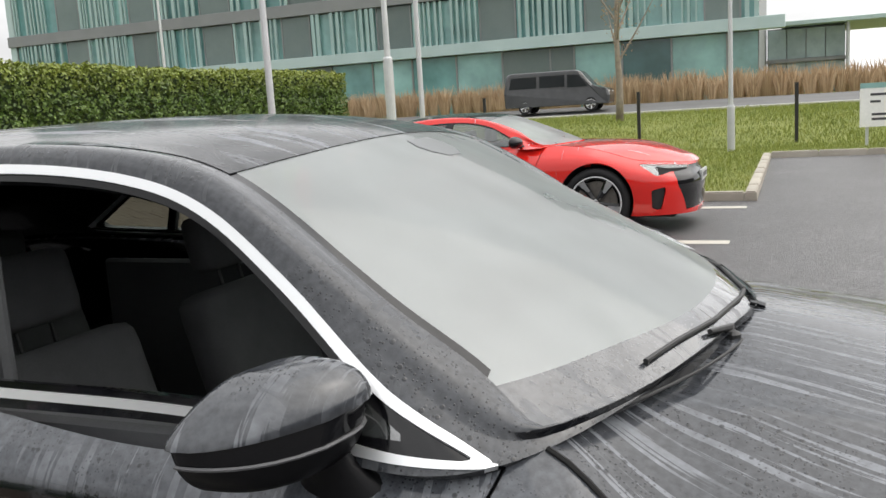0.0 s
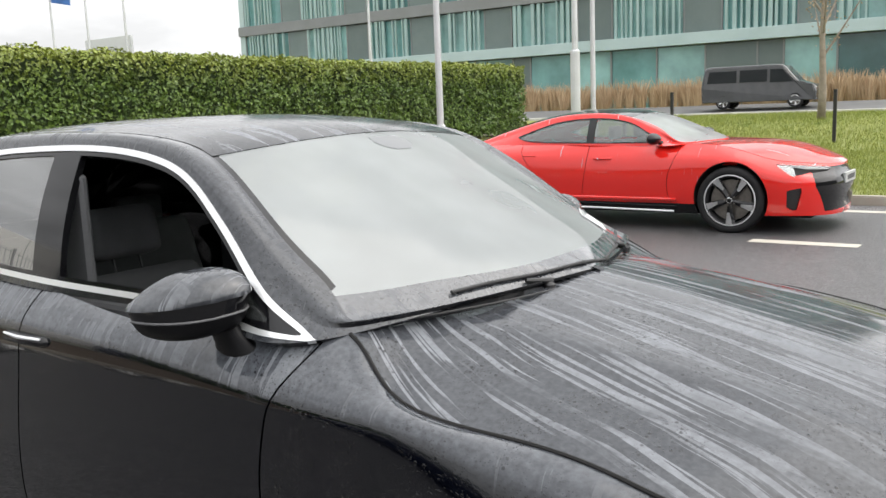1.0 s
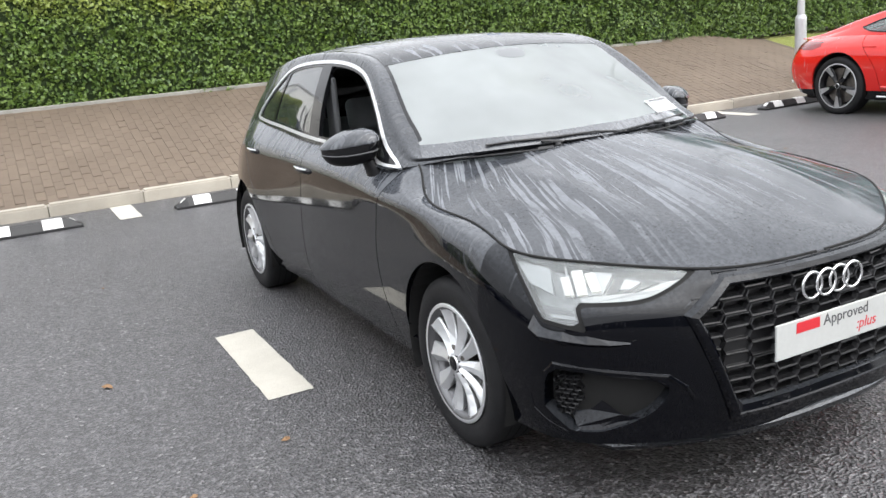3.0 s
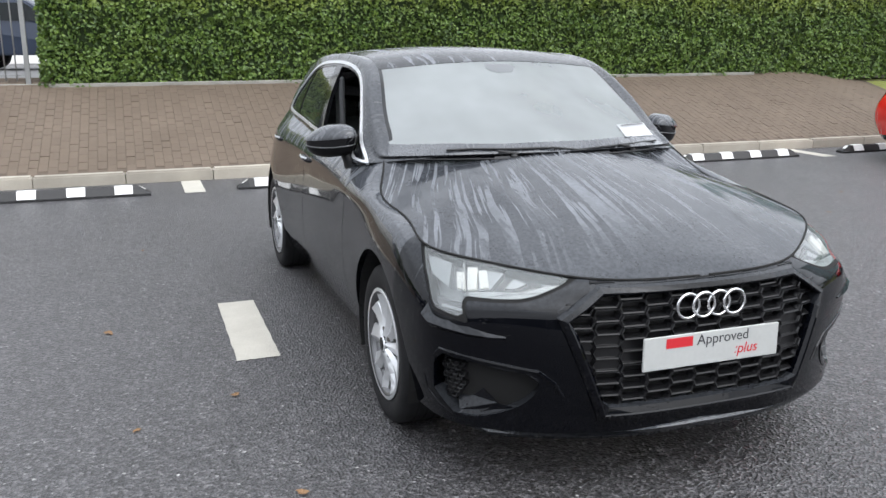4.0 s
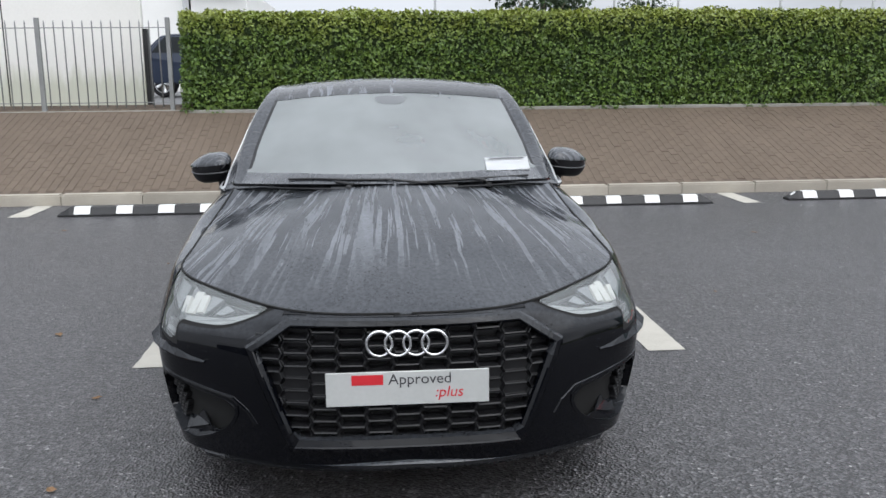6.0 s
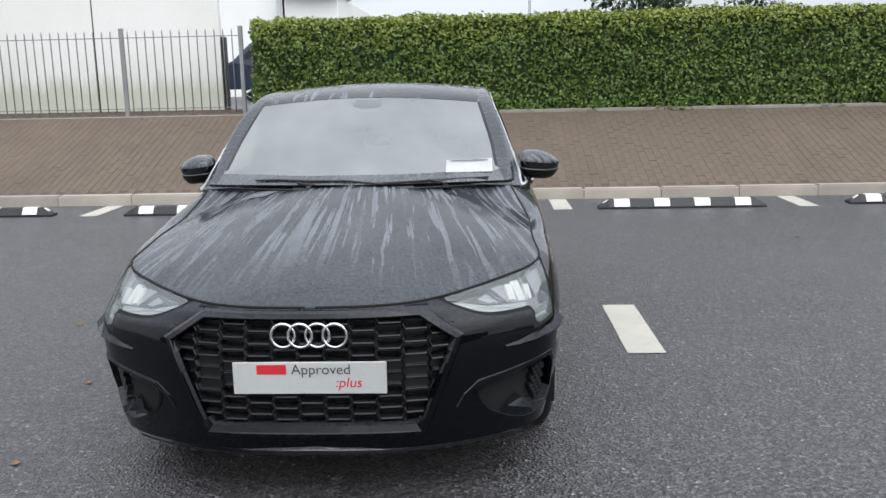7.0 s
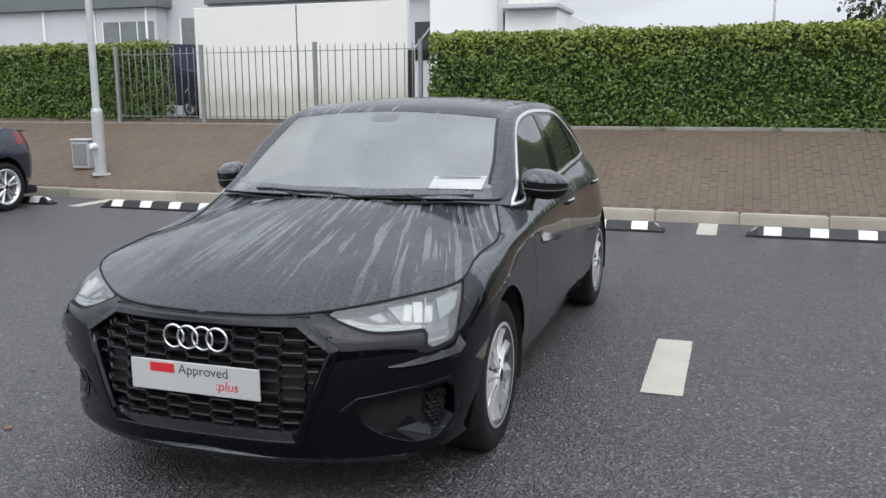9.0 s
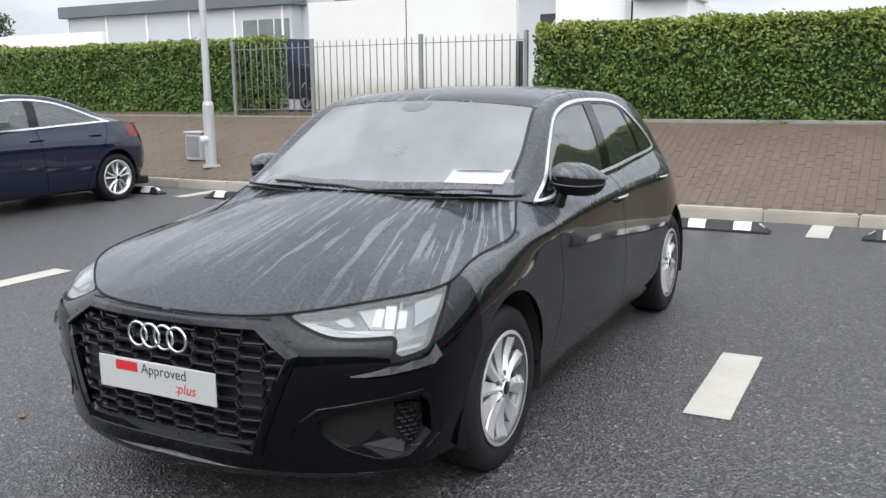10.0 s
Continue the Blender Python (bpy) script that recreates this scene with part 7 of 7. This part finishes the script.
part("brace", tube_bm([(-.5, -.75, 2.0), (-.5, -.1, 2.75)], .04, 8), GALV, white_house)

SHED_GLASS = mottled("grey_green_pane", (0.10, 0.115, 0.11), (0.20, 0.22, 0.21), .2, 1.0, 20, .0)
shed = tagged(empty("showroom", -30, -22.3, .93), "grey clad showroom with white mullions and a dark roof band", "building")
part("wall", box_bm(-14, 0, -15.1, 0, 0, 4.35, .01), GREY_CLAD, shed)
part("roof_band", box_bm(-14.3, .35, -15.4, .3, 4.35, 4.95, .02), DARK_BAND, shed, "dark flat roof band")
for k in range(6):
    y = -15.0 + k * 2.9
    part("post", box_bm(.0, .07, y - .06, y + .06, 0, 4.35), WHITE_WALL, shed)
for k in range(3):
    y = -2.95 + k * .95
    wn_ = part("window", box_bm(.003, .04, y, y + .9, 2.8, 3.75, .004), SHED_GLASS, shed, "dark strip window")
    part("frame", box_bm(.04, .06, y, y + .05, 2.8, 3.75), WHITE_WALL, wn_)
part("side_wing", box_bm(-13, -.8, 0, 7.5, 0, 4.7, .01), GREY_CLAD, shed)
for k in range(4):
    wn_ = part("window", box_bm(-.8, -.76, .7 + k * 1.7, 2.1 + k * 1.7, 2.6, 3.9, .004), SHED_GLASS, shed)
    part("frame", box_bm(-.76, -.74, .7 + k * 1.7, .78 + k * 1.7, 2.6, 3.9), WHITE_WALL, wn_)
low_wall = tagged(part("yard_wall", box_bm(-27.3, -27, -60, -31.5, .9, 4.25, .02), WHITE_WALL), "low white wall beside the showroom", "wall", kind="structure")

# service box and its white fitting beside the lamp post
sb = tagged(empty("service_box", -6.62, -6.62, bank_height(-6.62, 0) - .02), "small grey metal service cabinet on the paving", "cabinet")
part("body", box_bm(-.11, .11, -.16, .16, 0, .42, .012), GALV, sb)
part("lid", box_bm(-.125, .125, -.175, .175, .42, .455, .01), GALV, sb)
part("door", box_bm(.11, .118, -.13, .13, .05, .38, .003), RAIL, sb)
part("fitting", lathe_bm([(.05, 0), (.05, .10), (.03, .12)], 12, Matrix.Translation((.30, .47, .36)) @ pose(0, 0, 0, 0, 90, 0)), WHITE_PAD, sb, "white round fitting")

# ---- grass island ----
bm = bmesh.new()
for x0, x1, y0, y1 in ((KERB_X - .15, KERB_X - .14, 12.0, 21.5), (KERB_X - .15, .30, 11.6, 21.5), (.30, 17, 19.15, 21.5)):
    bm.faces.new([bm.verts.new(p) for p in ((x0, y0, .10), (x1, y0, .10), (x1, y1, .06 if y1 > 20 else .1), (x0, y1, .06 if y1 > 20 else .1))])
for y0, y1 in ((12.1, 18.5), (18.5, 21.5)):
    za, zb = (.80 if y0 < 13 else .78), (.78 if y0 < 13 else .08)
    bm.faces.new([bm.verts.new(p) for p in ((-8.62, y0, za), (KERB_X - .15, y0, .10), (KERB_X - .15, y1, .10 if y1 < 20 else .06), (-8.62, y1, zb))])
lawn = tagged(part("lawn", bm, GRASS_GROUND), "short rough grass on an island inside kerbs", "grass", kind="structure")


def blades(name, label, n, x0, x1, y0, y1, h0, h1, z_of, mat, seed, skip=None, width=.006):
    rng = np.random.default_rng(seed)
    verts, faces = [], []
    while len(faces) < n:
        x, y = rng.uniform(x0, x1), rng.uniform(y0, y1)
        if skip and skip(x, y):
            continue
        z, h, a = z_of(x, y), rng.uniform(h0, h1) * (.7 + .5 * (wobble(x, y, 0, .6) + .5)), rng.uniform(0, 6.28)
        lx, ly = rng.normal(0, .35, 2) * h
        c, s = math.cos(a) * width, math.sin(a) * width
        k = len(verts)
        verts += [(x - c, y - s, z - .01), (x + c, y + s, z - .01), (x + lx, y + ly, z + h)]
        faces.append((k, k + 1, k + 2))
    ob = mesh_part(name, verts, faces, mat)
    return tagged(ob, label, "grass", kind="stuff")


def lawn_skip(x, y):
    return (x < KERB_X - .1 and y < 12.1) or (y < 11.6) or (x > .28 and y < 19.2)


blades("grass_blades", "rough green grass with yellowed tips", 52000, -8, 8, 11.6, 21.5, .035, .085, lambda x, y: .09 + max(0.0, (KERB_X - .15 - x)) * .25, GRASS_BLADE, 5, lawn_skip, .006)
blades("bank_grass", "rough green and straw coloured grass on the bank", 80000, -16, 12, 21.5, 38.5, .06, .15, lambda x, y: height_of(x, y) - .02, GRASS_BLADE, 6, None, .012)

# thin black posts in the grass
for x, y, h in ((-3.25, 25.0, 1.45), (.95, 23.4, 1.5), (5.0, 23.0, 1.5), (-8.6, 27.0, 1.4), (-7.0, 19.5, 1.05)):
    z = height_of(x, y) - .03
    p = tagged(empty("post", x, y, z), "thin black wooden post in the grass", "post", "black posts")
    part("shaft", box_bm(-.045, .045, -.045, .045, 0, h, .008), BLACK_METAL, p)
    part("cap", box_bm(-.05, .05, -.05, .05, h, h + .02, .004), BLACK_METAL, p)

# ---- road, wall of dry reeds ----
bm = bmesh.new()
rows = [[bm.verts.new((x, y, height_of(0, y) + .05)) for x in (-120, 60)] for y in (39.0, 40.5, 42.0, 43.5, 46.0)]
for a, b in zip(rows, rows[1:]):
    bm.faces.new((a[0], a[1], b[1], b[0]))
tagged(part("road", bm, ROAD), "grey asphalt road on the bank", "road", kind="structure")
tagged(part("road_kerb", box_bm(-120, 60, 38.75, 39.0, .5, .80, .02), CONCRETE), "pale kerb of the road", "kerb", kind="structure")


def reeds(x0, x1, y0, y1, base, seed):
    rng = np.random.default_rng(seed)
    verts, faces = [], []
    for row in range(3):
        y_row = y0 + (y1 - y0) * row / 2
        x = x0
        while x < x1:
            x += rng.uniform(.55, .8)
            cx, cy, tall = x, y_row + rng.normal(0, .2), rng.uniform(1.25, 1.85)
            for _ in range(70):
                a = rng.uniform(0, 6.28)
                r = abs(rng.normal(0, .13))
                h = tall * rng.uniform(.55, 1.0)
                lean = rng.uniform(.08, .38) * h
                bx, by = cx + math.cos(a) * r, cy + math.sin(a) * r
                tx, ty = bx + math.cos(a) * lean, by + math.sin(a) * lean
                mx, my = (bx * .6 + tx * .4), (by * .6 + ty * .4)
                w = rng.uniform(.012, .03)
                k = len(verts)
                verts += [(bx - w * .5, by, base), (bx + w * .5, by, base), (mx + w, my, base + h * .6), (mx - w, my, base + h * .6), (tx, ty, base + h)]
                faces += [(k, k + 1, k + 2, k + 3), (k + 3, k + 2, k + 4)]
    ob = mesh_part("reeds", verts, faces, REED)
    return tagged(ob, "wide bed of tall dry tan ornamental grass", "ornamental grass", kind="stuff")


reeds(-62, 6.5, 46.8, 48.6, 1.05, 12)

# ---- glass office building ----
TEAL = [material("teal_glass_%s" % k, c, .12, spec=.7) for k, c in (("pale", (0.22, 0.40, 0.38)), ("mid", (0.13, 0.29, 0.28)), ("deep", (0.05, 0.12, 0.12)))]
for t in TEAL:
    n_, l_, p_ = nodes_of(t)
    b_ = noise_node(t, .35, 4.0)
    c_ = t.node_tree.nodes["Principled BSDF"].inputs["Base Color"].default_value[:3]
    l_.new(ramp_node(t, b_.outputs["Fac"], [(.3, tuple(.65 * q for q in c_)), (.7, tuple(1.25 * q for q in c_))]).outputs["Color"], p_.inputs["Base Color"])
    per_object(t, .8, 1.15)
FIN = mottled("pale_fin", (0.23, 0.35, 0.33), (0.34, 0.46, 0.44), .35, .6, 20, .0)
PANEL_DARK = per_object(mottled("grey_green_panel", (0.10, 0.14, 0.135), (0.15, 0.19, 0.18), .3, .5, 20, .0), .85, 1.15)
BAND = mottled("pale_teal_band", (0.34, 0.45, 0.44), (0.44, 0.55, 0.54), .4, .4, 20, .05)
SOFFIT = mottled("grey_band", (0.17, 0.18, 0.18), (0.23, 0.24, 0.24), .5, .4, 20, .05)

office = tagged(empty("office_building", -57.0, 53.0, .92), "long modern office building with teal glass and pale upright fins", "building")
OL, OD = 56.2, 15.0
part("core", box_bm(.2, OL - .2, .6, OD, 0, 16.3), SOFFIT, office)
part("roof", box_bm(-.2, OL + .2, -.2, OD + .2, 16.3, 16.8, .03), BAND, office)
part("corner_post", box_bm(-.1, .5, -.15, .5, 0, 16.3, .02), BAND, office)
rng = random.Random(4)
floors = [(0.0, 3.85), (4.55, 7.35), (8.15, 11.9), (12.6, 16.3)]
part("floor_band", box_bm(-.1, OL + 1.2, -.55, .6, 3.85, 4.55, .02), BAND, office, "pale teal projecting band")
part("floor_band", box_bm(-.1, OL, -.35, .6, 7.35, 8.15, .02), SOFFIT, office, "grey recessed band")
part("floor_band", box_bm(-.1, OL, -.35, .6, 11.9, 12.6, .02), SOFFIT, office, "grey recessed band")
for k, (z0, z1) in enumerate(floors):
    x = .5
    i = 0
    while x < OL - .3:
        if k == 0:
            w = rng.choice((1.4, 2.9, 3.1, 1.5))
            mat = rng.choice((TEAL[0], TEAL[0], TEAL[1], TEAL[2], PANEL_DARK, PANEL_DARK))
        else:
            w = (4.6 if i % 2 == 0 else 2.2) * rng.uniform(.85, 1.15)
            mat = (TEAL[0] if rng.random() < .5 else TEAL[1]) if i % 2 == 0 else PANEL_DARK
        w = min(w, OL - .2 - x)
        pane = part("window" if mat in TEAL else "panel", box_bm(x + .04, x + w - .04, .02 if mat in TEAL else -.04, .5, z0 + .05, z1 - .05), mat, office)
        part("frame", box_bm(x - .05, x + .05, -.08, .3, z0, z1), SOFFIT, pane)
        if k and i % 2 == 0:
            b = bmesh.new()
            f = x + .25
            while f < x + w - .2:
                d = rng.choice((.10, .16, .24))
                if rng.random() < .78:
                    box_bm(f, f + d, -.28, -.16, z0 + .02, z1 - .02, bm=b)
                f += d + rng.uniform(.12, .3)
            fins = part("fin_screen", b, FIN, pane, "pale upright glass fins")
            fins["kind"] = "stuff"
        x += w
        i += 1

# lower wing and canopy beyond
WING_GLASS = per_object(mottled("pale_wing_glass", (0.20, 0.27, 0.26), (0.32, 0.40, 0.39), .15, 1.2, 20, .0), .8, 1.2)
wing = tagged(empty("glass_wing", -.9, 66, .92), "lower glazed wing with a thin flat canopy roof", "building")
part("core", box_bm(0, 5.0, .5, 10, 0, 4.6), SOFFIT, wing)
for i in range(4):
    for k in range(2):
        part("window", box_bm(.06 + i * 1.24, 1.24 + i * 1.24, .2, .5, .2 + k * 2.3, 2.2 + k * 2.3), WING_GLASS, wing)
part("floor_band", box_bm(-.1, 5.2, -.1, .5, 2.22, 2.48, .02), SOFFIT, wing, "grey floor band")
part("roof", box_bm(.9, 30, -1.5, 10, 4.65, 4.95, .03), BAND, wing, "thin pale canopy roof")
for x in (5.1, 9.2, 20, 26):
    part("column", lathe_bm([(.12, 0), (.12, 4.65)], 12, Matrix.Translation((x, -.8, 0))), GALV, wing)
low_block = tagged(part("far_block", box_bm(12, 34, 82, 95, .9, 4.2, .05), CONCRETE), "pale low block far beyond the canopy", "building")

# notice board by the kerb
sign = tagged(empty("notice_board", 2.95, 20.3, .08), "white notice board with dark lettering on posts", "sign")
part("board", box_bm(-.75, .75, -.02, .02, .42, 1.35, .006), WHITE_PAD, sign)
part("header", box_bm(-.75, .75, -.024, -.02, 1.24, 1.35), TEAL[0], sign, "pale green heading strip")
for z, a, b_ in ((1.08, -.55, -.2), (.93, -.55, -.35), (.66, -.52, -.1), (.56, -.52, .2)):
    part("text_bar", box_bm(a, b_, -.025, -.021, z, z + .05), PLATE_GREY, sign)
for x in (-.6, .6):
    part("leg", box_bm(x - .03, x + .03, .02, .07, -.1, 1.3, .004), GALV, sign)

# flag poles and board beyond the hedge
for x, y in ((-46.0, 28.5), (-42.6, 28.5), (-39.2, 28.5)):
    f = tagged(empty("flag_pole", x, y, .9), "slim grey flag pole beyond the hedge", "flag pole", "flag poles")
    part("pole", lathe_bm([(.075, 0), (.045, 9.5)], 12), GALV, f)
    part("finial", lathe_bm([(.02, 9.5), (.08, 9.55), (.08, 9.62), (.01, 9.7)], 12), GALV, f)
FLAG = mottled("blue_flag", (0.03, 0.10, 0.30), (0.05, 0.15, 0.40), .8, 2, 30)
v, fc = [], []
for i in range(9):
    for j in range(5):
        v.append((.08 + i * .16, .12 * math.sin(i * .8), 7.4 + j * .42 - .03 * i))
for i in range(8):
    for j in range(4):
        k = i * 5 + j
        fc.append((k, k + 5, k + 6, k + 1))
fl = tagged(mesh_part("flag", v, fc, FLAG, None, "", True), "blue flag on a pole", "flag")
fl.matrix_basis = pose(-46.0, 28.5, .9, 0, 0, 20)
bb = tagged(empty("hoarding", -64, 44.5, 1), "grey hoarding on posts far off", "board")
part("board", box_bm(-3.2, 3.2, -.1, .1, 5.6, 7.4, .02), GREY_CLAD, bb)
for x in (-2, 2):
    part("leg", box_bm(x - .1, x + .1, -.1, .1, 0, 5.6), GALV, bb)


# ---- trees ----
def bare_tree(x, y, z, height, seed):
    """A young tree just after leaf fall: tapered trunk, rising limbs, a few brown leaves."""
    rng = random.Random(seed)
    root = tagged(empty("young_tree", x, y, z), "slender young tree with nearly bare limbs and a few brown leaves", "tree")
    trunk = [(.03 * math.sin(k * 1.3), .03 * math.cos(k), height * k / 7) for k in range(8)]
    part("trunk", tube_bm(trunk, .1, 10, taper=[.15 - .018 * k for k in range(8)]), BARK, root, smooth=True)
    tips = []
    for i in range(11):
        h = height * (.34 + .055 * i)
        a = i * 2.4 + rng.uniform(-.3, .3)
        L = height * rng.uniform(.18, .3)
        pts = [Vector((0, 0, h)) + Vector((math.cos(a) * L * t * .75, math.sin(a) * L * t * .75, L * (t * 1.1 + .15 * t * t))) for t in (0, .25, .5, .75, 1)]
        part("limb", tube_bm(pts, .03, 6, taper=[.05, .04, .03, .02, .01]), BARK, root)
        tips += pts[1:]
    verts, faces = [], []
    for _ in range(420):
        p = rng.choice(tips) + Vector((rng.gauss(0, .16), rng.gauss(0, .16), rng.gauss(0, .2)))
        k = len(verts)
        d = Vector((rng.gauss(0, 1), rng.gauss(0, 1), rng.gauss(0, 1))).normalized() * .05
        e = d.cross(Vector((.3, .5, .8))).normalized() * .035
        verts += [p - d, p + e, p + d, p - e]
        faces.append((k, k + 1, k + 2, k + 3))
    lv = mesh_part("leaves", verts, faces, REED, root, "a few brown leaves")
    lv["kind"] = "stuff"


bare_tree(-5.2, 32.6, height_of(-5.2, 32.6) - .05, 6.5, 2)


def crown_tree(x, y, z, height, spread, seed, mat, label):
    rng = random.Random(seed)
    root = tagged(empty("tree", x, y, z), label, "tree")
    part("trunk", tube_bm([(0, 0, 0), (.1, 0, height * .3), (0, .1, height * .6)], .2, 8, taper=[.28, .2, .08]), BARK, root)
    for i in range(6):
        a = i * 1.05
        part("limb", tube_bm([(0, 0, height * .3), (math.cos(a) * spread * .3, math.sin(a) * spread * .3, height * .5), (math.cos(a) * spread * .6, math.sin(a) * spread * .6, height * .68)], .05, 6, taper=[.1, .06, .02]), BARK, root)
    verts, faces = [], []
    clumps = [(rng.gauss(0, .42) * spread, rng.gauss(0, .42) * spread, height * (.62 + rng.gauss(0, .16)), rng.uniform(.25, .5) * spread) for _ in range(22)]
    for cx, cy, cz, r in clumps:
        for _ in range(150):
            d = Vector((rng.gauss(0, 1), rng.gauss(0, 1), rng.gauss(0, 1))).normalized() * r * rng.random() ** .4
            p = Vector((cx, cy, cz)) + d
            t = Vector((rng.gauss(0, 1), rng.gauss(0, 1), rng.gauss(0, 1))).normalized()
            e = t.cross(Vector((.3, .5, .8))).normalized()
            s = rng.uniform(.10, .2)
            k = len(verts)
            verts += [p - t * s, p + e * s * .6, p + t * s, p - e * s * .6]
            faces.append((k, k + 1, k + 2, k + 3))
    lv = mesh_part("crown", verts, faces, mat, root)
    lv["kind"] = "stuff"


DARK_LEAF = leaf_material("dark_tree_leaf", (0.012, 0.028, 0.010), (0.025, 0.05, 0.016), (0.05, 0.085, 0.03), .6)
crown_tree(-40, 9.6, .9, 6.2, 2.6, 3, DARK_LEAF, "dark green evergreen tree beyond the hedge")
crown_tree(-62, 22.0, .9, 6.0, 2.2, 4, DARK_LEAF, "dark green tree far beyond the hedge")
crown_tree(-30, -46, .9, 7.5, 2.2, 5, DARK_LEAF, "green tree beside the showroom")

# street lamps and masts seen over the hedge
for x, y, h in ((-40, 13.4, 8.5), (-40, 16.7, 8.5), (-42, 23.0, 9.0), (-38, 4.2, 8.0)):
    lamp_post(x, y, .9, h, 1.0, thick=.07)

# ---- block paving, piece by piece ----
PL, PW, PJ = .20, .10, .004
slope_len = math.hypot(BANK_X0 - BANK_X1, BANK_Z1 - BANK_Z0)
rows_n = int(slope_len / PL) + 1


def paver_mesh():
    b = box_bm(-PL / 2 + PJ / 2, PL / 2 - PJ / 2, -PW / 2 + PJ / 2, PW / 2 - PJ / 2, -.02, .004)
    bmesh.ops.delete(b, geom=[f for f in b.faces if f.normal.z < -.5], context="FACES_ONLY")
    bmesh.ops.bevel(b, geom=[e for e in b.edges if all(v.co.z > 0 for v in e.verts)], offset=.0025, segments=1, affect="EDGES")
    me = bpy.data.meshes.new("paver")
    b.to_mesh(me)
    b.free()
    me.materials.append(PAVER)
    return me


paver = paver_mesh()
pv = np.array([v.co[:] for v in paver.vertices])
pf = [tuple(p.vertices) for p in paver.polygons]
rngp = np.random.default_rng(21)
field_v, field_f = [], []
for col in range(250):
    y = -13.0 + col * PW
    for r in range(rows_n):
        d = (r + (1.0 if col % 2 else .5)) * PL
        top_z = bank_top(y)
        ang = math.atan2(top_z - BANK_Z0, BANK_X0 - BANK_X1)
        x, z = BANK_X0 - d * math.cos(ang), BANK_Z0 - .012 + d * math.sin(ang)
        lift = rngp.normal(0, .0012) + .001
        m = pose(x, y, z, rngp.normal(0, .6), math.degrees(ang) + rngp.normal(0, .5), rngp.normal(0, .5)) @ Matrix.Translation((0, 0, lift))
        if 3.35 < y < 5.45:
            o = new("paver", paver)
            o.parent, o.matrix_basis = bank, m
        else:
            k = len(field_v)
            R = np.array(m.to_3x3())
            field_v += [tuple(q) for q in pv @ R.T + np.array(m.translation)]
            field_f += [tuple(i + k for i in f) for f in pf]
fp = mesh_part("pavers", field_v, field_f, PAVER_FAR, bank, "brown paving blocks")
fp["kind"] = "stuff"

# ---- fallen leaves and grit ----
LEAF_TAN = mottled("fallen_leaf", (0.16, 0.095, 0.045), (0.27, 0.15, 0.07), .7, 30, 90, .2)
rl = random.Random(9)
for x, y in ((.62, -.22), (.85, -.62), (-2.35, -.55), (-.45, -.75), (1.55, -.1), (-1.0, 3.4), (.3, 4.3), (-3.1, 4.6), (-1.8, 5.2), (1.6, 4.4), (-4.0, -1.9), (-2.6, 6.1), (-4.4, 3.0), (2.6, 3.7)):
    b = bmesh.new()
    s, a = rl.uniform(.014, .03), rl.uniform(0, 6.28)
    ring = [b.verts.new((math.cos(q) * s * (1.5 if k % 3 == 0 else .9), math.sin(q) * s * .7, .004 + .006 * abs(math.sin(q * 2)))) for k, q in enumerate([i * 6.283 / 9 for i in range(9)])]
    c = b.verts.new((0, 0, .003))
    for i in range(9):
        b.faces.new((c, ring[i], ring[(i + 1) % 9]))
    o = tagged(part("fallen_leaf", b, LEAF_TAN), "small dull brown fallen leaf on the asphalt", "leaf", "fallen leaves")
    o.matrix_basis = pose(x, y, 0, 0, 0, math.degrees(a))
